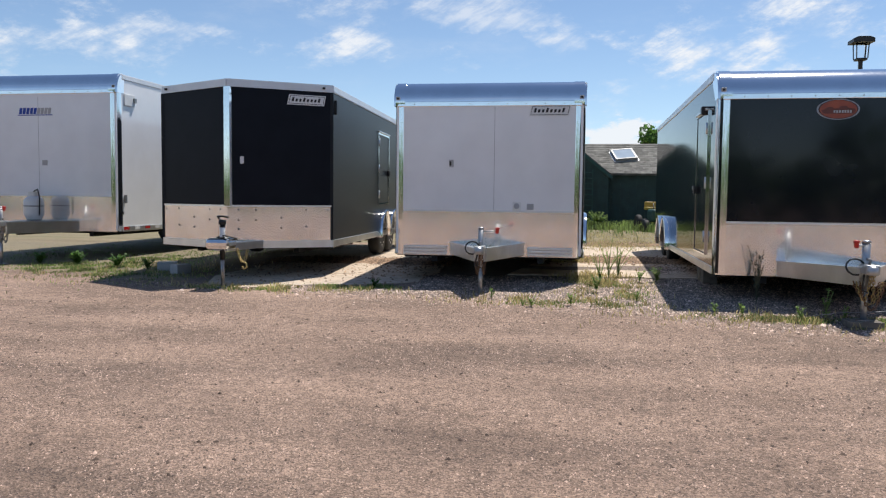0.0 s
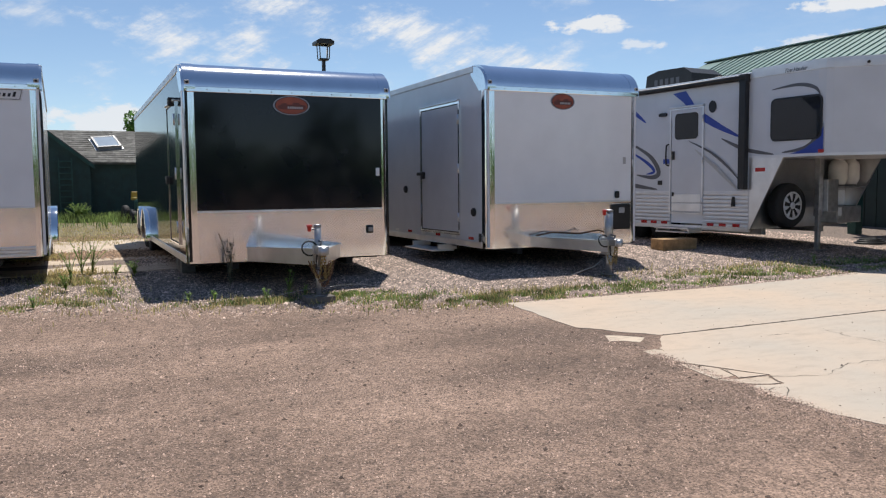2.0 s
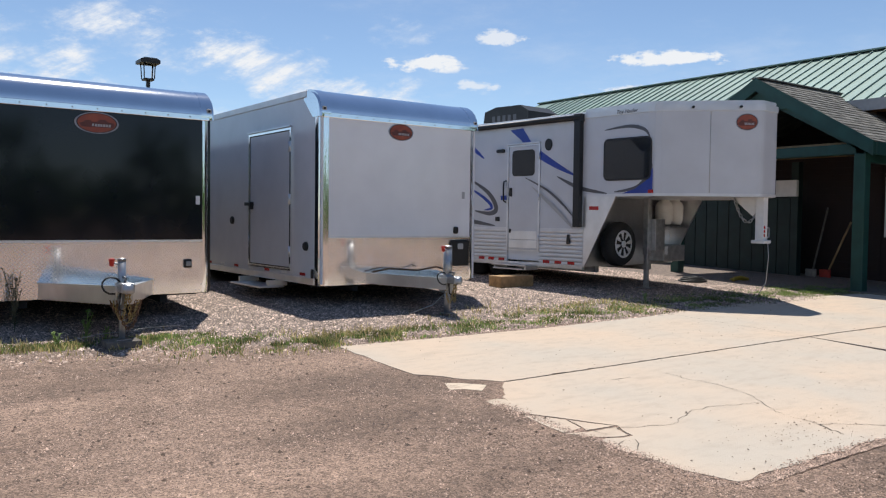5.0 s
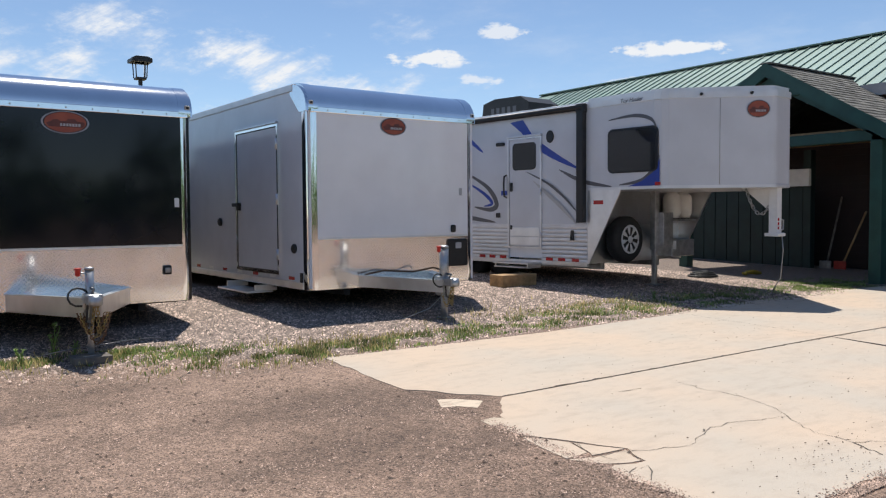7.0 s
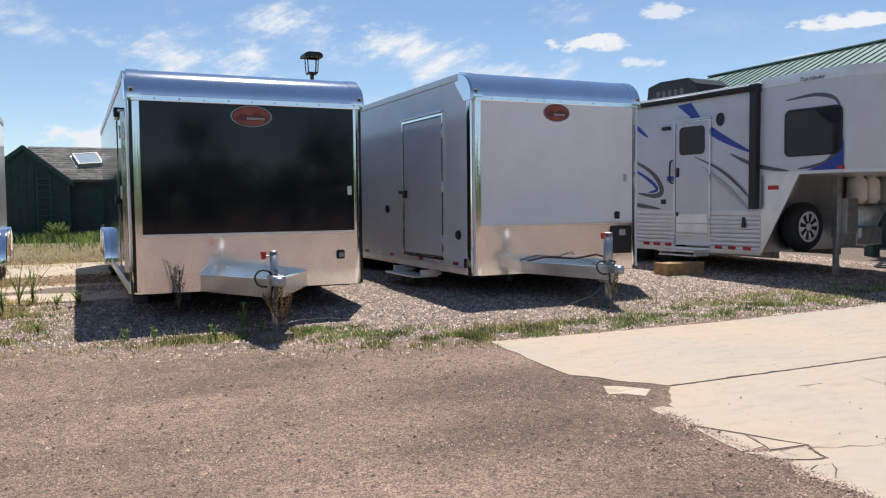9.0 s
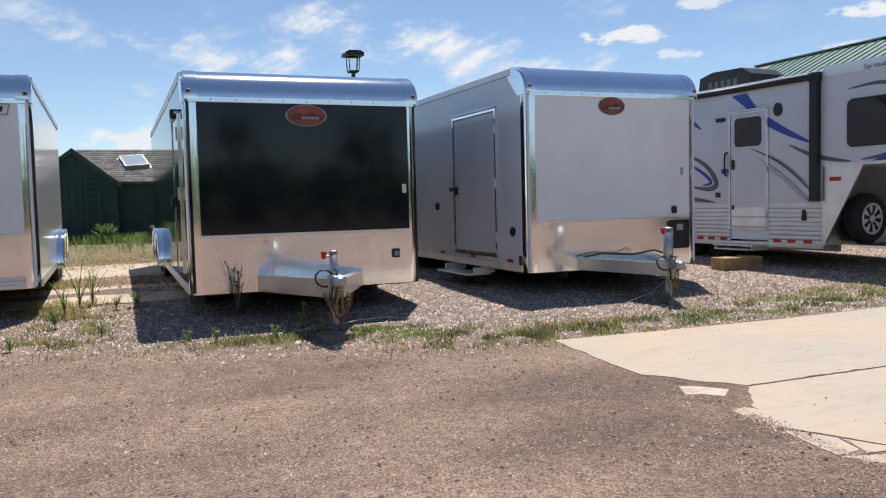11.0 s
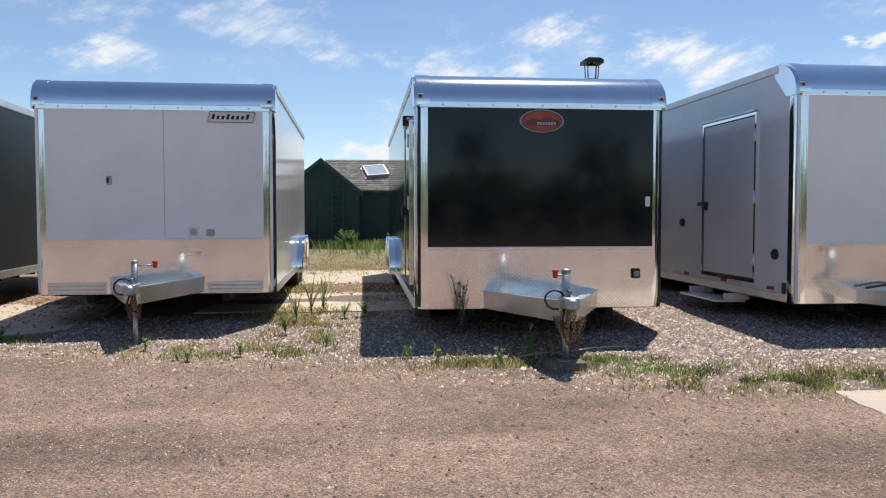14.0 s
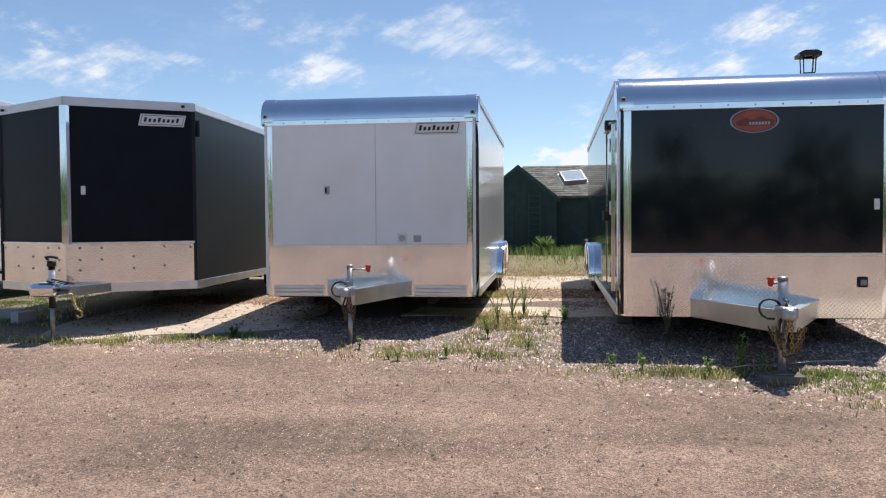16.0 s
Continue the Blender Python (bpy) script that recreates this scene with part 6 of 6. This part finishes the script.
office()
for k_, (a_, b_, mt_) in enumerate((((16.9, 9.30, 0.25), (17.22, 8.95, 1.45), WOOD), ((16.8, 9.55, 0.25), (17.22, 9.45, 1.75), OLDWOOD))):
    tool = thing("garden_tool", pose(0, 0, 0), "long-handled yard tool leaning on the porch wall", "garden tool", "tools on the porch")
    part("handle", rod(M(), a_, b_, 0.02), mt_, tool)
    part("blade", box(M(), a_[0] - 0.02, a_[0] + 0.02, a_[1] - 0.12, a_[1] + 0.12, 0.245, 0.45, 0.008), REDT if k_ == 0 else STEEL, tool)


def utility_cart():
    ob = thing("utility_vehicle", pose(15.4, 5.9, 0.24, 0, 0, 10), "dark utility vehicle parked beside the porch", "utility vehicle")
    part("body", box(M(), -0.5, 0.6, -0.9, 0.35, 0.5, 1.15, 0.1), BLACKP, ob)
    part("rack", box(M(), -0.55, 0.55, -0.7, 0.40, 1.18, 1.24, 0.02), GALV, ob)
    part("plate", box(M(), -0.52, -0.50, -0.2, 0.2, 0.62, 0.85), WHITEP, ob)
    for x in (-0.5, 0.5):
        for y in (-0.6, 0.2):
            wheel(ob, x, y, 0.31, 0.31, 0.24, -1 if x < 0 else 1)


utility_cart()
bm_ = M()
for k_ in range(3):
    hose(bm_, [(13.1 + (0.28 - 0.05 * k_) * math.cos(a), 9.75 + (0.22 - 0.03 * k_) * math.sin(a), 0.315 + 0.03 * k_) for a in (2 * math.pi * i / 20 for i in range(20))], 0.02)
solid("coiled_hose", bm_, CABLE, "coil of black hose lying on gravel", "hose")
bm_ = M()
hose(bm_, [(14.0, 9.5, 0.30), (14.1, 9.55, 0.34), (14.25, 9.5, 0.36), (14.35, 9.42, 0.33), (14.3, 9.6, 0.31), (14.15, 9.66, 0.31)], 0.03)
solid("yellow_strap", bm_, YELLOW, "crumpled yellow strap lying on gravel", "strap")


# ---- trees and distance ----
def leaf_cloud(bm, centre, spread, n, size, r):
    for _ in range(n):
        while True:
            p = Vector((r.uniform(-1, 1), r.uniform(-1, 1), r.uniform(-1, 1)))
            if 0.2 < p.length < 1:
                break
        p = Vector(centre) + Vector((p.x * spread[0], p.y * spread[1], p.z * spread[2]))
        a, b = Vector((r.gauss(0, 1), r.gauss(0, 1), r.gauss(0, 1))).normalized(), Vector((r.gauss(0, 1), r.gauss(0, 1), r.gauss(0, 1))).normalized()
        s = size * r.uniform(0.6, 1.4)
        bm.faces.new([bm.verts.new(p + a * s), bm.verts.new(p + b * s * 0.6), bm.verts.new(p - a * s), bm.verts.new(p - b * s * 0.6)])


def tree(x, y, z, h, spread, seed, label):
    r = random.Random(seed)
    ob = thing("tree", pose(x, y, z), label, "tree", "trees behind the yard")
    bm = M()
    hose(bm, [(0, 0, 0), (0.08, 0.02, h * 0.2), (0.0, 0.1, h * 0.45), (0.1, 0, h * 0.75)], h * 0.022)
    tr = part("trunk", bm, BARK, ob)
    cr = M()
    for k in range(14):
        a, zz = r.uniform(0, 6.28), h * r.uniform(0.35, 0.95)
        rad = spread * r.uniform(0.2, 0.8) * (1.15 - 0.75 * (zz / h))
        tip = (math.cos(a) * rad, math.sin(a) * rad, zz)
        bm = M()
        rod(bm, (0, 0, zz * 0.7), tip, h * 0.010, h * 0.003, 6)
        part("limb", bm, BARK, tr)
        leaf_cloud(cr, tip, (spread * 0.38, spread * 0.38, h * 0.13), 260, h * 0.024, r)
    part("crown", cr, LEAF, ob)
    return ob


tree(3.45, 46.0, 0.31, 4.9, 1.5, 11, "leafy green tree standing behind the shed")


def far_trees(name, pts, seed, hgt):
    """A far belt of trees: many leaf clumps on one line."""
    r = random.Random(seed)
    bm = M()
    for (x0, y0), (x1, y1) in zip(pts, pts[1:]):
        n = int(math.dist((x0, y0), (x1, y1)) / 2.5)
        for k in range(n):
            t = (k + r.random()) / n
            x, y, h = x0 + (x1 - x0) * t, y0 + (y1 - y0) * t, hgt * r.uniform(0.55, 1.2)
            leaf_cloud(bm, (x, y, ground_z(x, y) + h * 0.5), (2.2, 2.2, h * 0.52), 110, 0.8, r)
    solid(name, bm, LEAF, "belt of dark green trees around the yard", "trees", kind="stuff")


far_trees("tree_belt", [(-70, -10), (-60, -42), (0, -55), (60, -48), (80, -5)], 5, 9.0)


# ---- grass and weeds ----
def blade_patch(spots, seed, n, h, wide):
    """Blades of grass round spots of (x, y, radius x, radius y, amount), one mesh."""
    r = random.Random(seed)
    V, Fc = [], []
    total = sum(s[4] for s in spots)
    for sx, sy, rx, ry, amt in spots:
        for _ in range(int(n * amt / total)):
            # small clumps inside the spot
            x, y = sx + r.gauss(0, 0.6) * rx, sy + r.gauss(0, 0.85) * ry
            if x > 4.25 and y < 7.12:
                continue
            if noise.noise((x * 3.2, y * 3.2, 9)) + r.uniform(-0.25, 0.25) < 0.0:
                continue
            z = ground_z(x, y) + 0.0
            hh = h * r.uniform(0.35, 1.3)
            a, lean = r.uniform(0, 6.28), r.uniform(0.1, 0.7) * hh
            wx, wy = math.cos(a) * wide, math.sin(a) * wide
            b = r.uniform(0, 6.28)
            lx, ly = math.cos(b) * lean, math.sin(b) * lean
            i = len(V)
            V += [(x - wx, y - wy, z), (x + wx, y + wy, z), (x + lx * 0.4 + wx, y + ly * 0.4 + wy, z + hh * 0.6), (x + lx * 0.4 - wx, y + ly * 0.4 - wy, z + hh * 0.6), (x + lx, y + ly, z + hh)]
            Fc += [(i, i + 1, i + 2, i + 3), (i + 3, i + 2, i + 4)]
    return V, Fc


def grass(name, spots, seed, n, h, mat, label):
    V, Fc = blade_patch(spots, seed, n, h, 0.0042 if h < 0.2 else 0.009)
    me = bpy.data.meshes.new(name)
    me.from_pydata(V, [], Fc)
    me.materials.append(mat)
    tagged(new(name, me), label, "grass", kind="stuff")


grass("grass", [(4.3, 7.45, 0.9, 0.16, 3), (5.4, 7.4, 0.9, 0.2, 2), (2.8, 8.28, 0.5, 0.14, 2), (1.9, 8.35, 0.7, 0.12, 1.5), (3.4, 7.9, 0.5, 0.2, 1), (8.6, 7.7, 1.6, 0.35, 3.5), (7.0, 7.5, 1.2, 0.25, 2), (10.8, 7.8, 1.6, 0.35, 3), (13.6, 7.85, 1.3, 0.35, 5),
                (-4.3, 9.45, 0.7, 0.14, 1.2), (-3.2, 9.75, 0.7, 0.12, 1), (-2.78, 9.83, 0.22, 0.12, 1), (-6.6, 10.6, 1.0, 0.5, 2.5), (-8.0, 11.2, 0.9, 0.4, 3.5), (-7.4, 12.3, 0.9, 0.8, 3), (-10, 12.5, 1, 2, 2), (-7, 15, 1, 3, 2),
                (-0.3, 8.95, 0.8, 0.18, 0.8), (0.3, 9.8, 0.4, 0.6, 0.8), (0.1, 10.8, 0.35, 0.4, 0.8)], 2, 64000, 0.034, GRASS, "short patchy green grass along the parking strip")
grass("dry_grass", [(2.0, 8.2, 1.2, 0.25, 1), (4.5, 7.5, 1.2, 0.3, 1.5), (8.5, 7.9, 2.0, 0.5, 1.5), (-0.5, 9.1, 1.2, 0.3, 0.8), (0.2, 10.5, 0.4, 1.0, 1.4), (-4, 9.5, 1.2, 0.2, 1), (-6.8, 11, 1.4, 0.8, 1.2), (0.2, 18.5, 1.2, 1.2, 2.5), (0.5, 22, 2.0, 3, 4), (-3, 17, 1, 1, 1), (-0.4, 14.0, 0.4, 0.5, 1.5), (0.0, 11.2, 0.4, 0.3, 1.0)], 3, 30000, 0.06, DRYGRASS, "dry straw-coloured grass")
grass("tall_grass", [(1.5, 28.6, 0.8, 0.5, 3), (0.0, 28.8, 0.7, 0.4, 1.5), (2.5, 27.5, 1.0, 0.8, 2), (0.8, 25.5, 2.0, 1.5, 0.5), (-1.5, 29.2, 0.8, 0.3, 1)], 4, 7000, 0.30, GRASS, "tall green grass and weeds beside the shed")


def weed(x, y, h, n, seed, mat, label, leafy=0.035, wide=0.4):
    """An upright weed: bending stems set with small leaves."""
    r = random.Random(seed)
    ob = thing("weed", pose(x, y, ground_z(x, y)), label, "weed", "weeds in the gravel")
    lv = M()
    for k in range(n):
        a, hh = r.uniform(0, 6.28), h * r.uniform(0.6, 1.05)
        dx, dy = math.cos(a) * wide * h * r.uniform(0.1, 0.6), math.sin(a) * wide * h * r.uniform(0.1, 0.6)
        pts = [Vector((dx * t * t, dy * t * t, hh * t)) for t in (0, 0.25, 0.5, 0.75, 1.0)]
        bm = M()
        hose(bm, pts, 0.0035, 5)
        part("stem", bm, mat, ob)
        for j in range(int(30 * hh / 0.5)):
            t = r.uniform(0.15, 1.0)
            p = Vector((dx * t * t, dy * t * t, hh * t))
            b = r.uniform(0, 6.28)
            d = Vector((math.cos(b), math.sin(b), r.uniform(-0.1, 0.8))).normalized() * leafy * r.uniform(0.5, 1.3) * (1.25 - 0.6 * t)
            s = d.cross(Vector((0, 0, 1))).normalized() * leafy * 0.22
            lv.faces.new([lv.verts.new(q) for q in (p, p + d * 0.5 + s, p + d, p + d * 0.5 - s)])
    part("leaves", lv, mat, ob)


WEEDG = material("weed_green", (0.30, 0.42, 0.13), 0.6, 0, 0.3, 3, 20, 0.1)
leafy(WEEDG, 0.6)
DARKWEED = material("dusty_dark_weed", (0.12, 0.115, 0.07), 0.8, 0, 0.3, 10, 60, 0.1)
weed(1.80, 9.33, 0.62, 9, 1, DARKWEED, "tall dusty weed growing in front of the trailer", 0.05, 0.34)
weed(2.29, 8.45, 0.30, 5, 2, WEEDG, "leafy green weed growing in gravel", 0.06)
weed(2.45, 8.40, 0.18, 4, 3, WEEDG, "small green weed growing in gravel", 0.05)
weed(0.22, 11.2, 0.55, 10, 4, WEEDG, "tall thin green weed by the concrete pad", 0.032, 0.7)
weed(0.10, 10.6, 0.40, 8, 5, WEEDG, "tall thin green weed by the concrete pad", 0.03, 0.7)
weed(-0.23, 8.82, 0.14, 6, 6, WEEDG, "small green weed growing in gravel", 0.05, 0.8)
weed(-0.75, 8.72, 0.09, 5, 7, WEEDG, "small green weed growing in gravel", 0.04, 0.9)
weed(0.62, 10.9, 0.18, 8, 8, WEEDG, "small green weed growing in gravel", 0.05, 0.9)
weed(-2.75, 9.86, 0.15, 12, 9, LEAF, "low leafy green weed at the pad's edge", 0.06, 1.2)
weed(0.5, 9.3, 0.12, 6, 10, WEEDG, "small green weed growing in gravel", 0.04, 0.8)
weed(-8.1, 11.45, 0.22, 22, 12, LEAF, "low bushy green weed in front of the trailers", 0.09, 1.3)
weed(-8.8, 11.5, 0.20, 18, 13, LEAF, "low bushy green weed in front of the trailers", 0.09, 1.3)
weed(-7.3, 11.3, 0.22, 18, 14, LEAF, "low bushy green weed in front of the trailers", 0.09, 1.3)
weed(-6.6, 11.0, 0.18, 14, 15, LEAF, "low bushy green weed in front of the trailers", 0.08, 1.3)
weed(-1.15, 9.2, 0.14, 5, 16, WEEDG, "small green weed growing in gravel", 0.05, 0.6)
weed(2.0, 8.2, 0.16, 5, 17, WEEDG, "small green weed growing in gravel", 0.05, 0.6)
weed(1.5, 8.45, 0.14, 4, 18, WEEDG, "small green weed growing in gravel", 0.05, 0.6)
weed(9.7, 8.0, 0.16, 6, 19, WEEDG, "small green weed growing in gravel", 0.05, 0.6)
weed(0.15, 28.7, 0.62, 70, 20, WEEDG, "bushy green weed beside the shed", 0.07, 1.3)
weed(0.35, 11.35, 0.45, 9, 21, WEEDG, "tall thin green weed by the concrete pad", 0.03, 0.8)
weed(0.85, 11.0, 0.20, 12, 22, WEEDG, "low green weed at the pad's edge", 0.06, 1.2)
weed(-0.65, 8.66, 0.12, 6, 23, WEEDG, "small green weed growing in gravel", 0.05, 0.8)
weed(0.05, 9.9, 0.22, 7, 24, WEEDG, "small green weed growing in gravel", 0.05, 0.7)
weed(1.25, 8.6, 0.12, 5, 25, WEEDG, "small green weed growing in gravel", 0.05, 0.7)



# ---- loose stones ----
def stones(name, spots, mat, label, lift=0.0):
    """Many small angular stones on the ground, as one mesh. spots: x, y, size arrays."""
    x, y, s = spots
    n = len(x)
    rng = np.random.default_rng(len(name))
    base = np.array([(1, 0, -0.35), (0, 1, -0.35), (-1, 0, -0.35), (0, -1, -0.35), (0, 0, 1)], float)
    v = base[None] * rng.uniform(0.55, 1.25, (n, 5, 1)) + rng.uniform(-0.25, 0.25, (n, 5, 3))
    a = rng.uniform(0, 2 * np.pi, n)
    c, d = np.cos(a), np.sin(a)
    vx = v[:, :, 0] * c[:, None] - v[:, :, 1] * d[:, None] * 0.7
    vy = v[:, :, 0] * d[:, None] + v[:, :, 1] * c[:, None] * 0.7
    z0 = np.array([ground_z(p, q) + 0.012 * noise.noise((p * 0.9, q * 0.9, 0)) for p, q in zip(x, y)])
    out = np.stack([vx * s[:, None] + x[:, None], vy * s[:, None] + y[:, None], v[:, :, 2] * s[:, None] * 0.55 + (z0 + lift + s * 0.18)[:, None]], -1)
    tri = np.array([(0, 1, 4), (1, 2, 4), (2, 3, 4), (3, 0, 4)])
    f = (tri[None] + 5 * np.arange(n)[:, None, None]).reshape(-1, 3)
    me = bpy.data.meshes.new(name)
    me.vertices.add(5 * n)
    me.vertices.foreach_set("co", out.reshape(-1))
    me.loops.add(f.size)
    me.loops.foreach_set("vertex_index", f.reshape(-1).astype(np.int32))
    me.polygons.add(len(f))
    me.polygons.foreach_set("loop_start", np.arange(0, f.size, 3, dtype=np.int32))
    me.update(calc_edges=True)
    me.materials.append(mat)
    tagged(new(name, me), label, "gravel", kind="stuff")


def on_slab(x, y):
    return (x > 4.30) & (y < 7.05) & (y > 2.82)


rng = np.random.default_rng(7)
# loose pale stones of the parking strip
gx, gy = rng.uniform(-6.5, 13.5, 190000), rng.uniform(6.9, 13.0, 190000)
ge = np.interp(gx, [-14, -8.6, -5, -1.4, 0.4, 1.7, 3.0, 4.3, 9, 16], [11.4, 10.9, 9.7, 9.1, 8.6, 8.0, 7.6, 7.1, 7.0, 7.0])
keep = (gy > ge + rng.normal(0, 0.35, gx.size)) & ~on_slab(gx, gy) & ~((gx < 0.9) & (gy > 11.3)) & ~((gx < -2.3) & (gy > 9.8))
gx, gy = gx[keep], gy[keep]
stones("gravel", (gx, gy, rng.uniform(0.007, 0.018, gx.size) * (1 + 0.7 * (rng.random(gx.size) > 0.93))), PEBBLE, "loose pinkish grey crushed stone")
# finer grit and scattered stones of the driven dirt
dx, dy = rng.uniform(-8.5, 8.0, 400000), 1.9 + 8.4 * rng.random(400000) ** 1.2
de = np.interp(dx, [-14, -8.6, -5, -1.4, 0.4, 1.7, 3.0, 4.3, 9, 16], [11.4, 10.9, 9.7, 9.1, 8.6, 8.0, 7.6, 7.1, 7.0, 7.0])
drift = np.array([noise.noise((p * 0.8, q * 1.4, 7)) + 0.6 * noise.noise((p * 3.1, q * 3.8, 9)) for p, q in zip(dx, dy)])
keep = (dy < de) & ~on_slab(dx, dy) & (rng.random(dx.size) < np.clip(0.55 + 1.1 * drift, 0.12, 1))
dx, dy = dx[keep], dy[keep]
size = rng.uniform(0.0028, 0.0088, dx.size) * np.where(rng.random(dx.size) > 0.992, rng.uniform(1.5, 2.4, dx.size), 1.0)
GRIT = material("dirt_grit", (0.345, 0.247, 0.195), 0.9, 0, 0.3, 9, 200, 0.2)
island_tint(GRIT, 0.22, 1.75)
stones("grit", (dx, dy, size), GRIT, "fine reddish grit and scattered stones")
# crumbs of dirt lying on the apron
cx, cy = rng.uniform(4.5, 13.0, 520), rng.uniform(2.9, 7.0, 520)
near = np.concatenate([rng.normal(5.6, 0.5, 160), cx]), np.concatenate([rng.uniform(2.85, 3.4, 160), cy])
stones("dirt_crumbs", (*near, rng.uniform(0.003, 0.011, near[0].size) * (0.6 + 0.4 * rng.random(near[0].size))), material("dark_crumbs", (0.13, 0.095, 0.07), 0.95, 0, 0.4, 9, 90, 0.2), "small dark crumbs of dirt on concrete", 0.009)

# dark clods lying about on the driven dirt
kx, ky = rng.uniform(-7.5, 7.5, 4200), 2.2 + 6.4 * rng.random(4200)
keep = (ky < np.interp(kx, [-8.6, 0.4, 4.3, 9], [10.9, 8.6, 7.1, 7.0])) & ~on_slab(kx, ky)
stones("clods", (kx[keep], ky[keep], 0.005 + 0.017 * rng.random(int(keep.sum())) ** 2.5), material("dark_clod", (0.10, 0.066, 0.05), 0.95, 0, 0.4, 9, 90, 0.4), "dark clods of dirt on the yard")
# brown leaf litter gathered between the pads
lx = np.concatenate([rng.uniform(-5.3, -2.2, 1500), rng.uniform(-1.2, 1.8, 5000), rng.uniform(-5.4, -2.2, 5000), rng.uniform(-1.5, 3.0, 3000)])
ly = np.concatenate([10.0 + 3.6 * rng.random(1500) ** 0.6, rng.normal(14.1, 0.42, 5000), rng.normal(13.05, 0.35, 5000), rng.normal(19.2, 0.5, 3000)])
LITTER = material("brown_leaf_litter", (0.26, 0.17, 0.11), 0.95, 0, 0.4, 9, 90, 0.3)
island_tint(LITTER, 0.3, 1.6)
stones("leaf_litter", (lx, ly, rng.uniform(0.012, 0.035, lx.size)), LITTER, "dry brown litter between concrete pads", 0.008)
# dirt drifted over the rim of the apron
ex = np.concatenate([rng.normal(4.23, 0.035, 3000), rng.uniform(4.3, 9.0, 11000)])
ey = np.concatenate([rng.uniform(2.85, 4.7, 3000), 2.80 + np.abs(rng.normal(0, 0.05, 11000)) - 0.05])
stones("drifted_dirt", (ex, ey, rng.uniform(0.003, 0.009, ex.size)), GRIT, "reddish grit drifted over the concrete rim", 0.003)
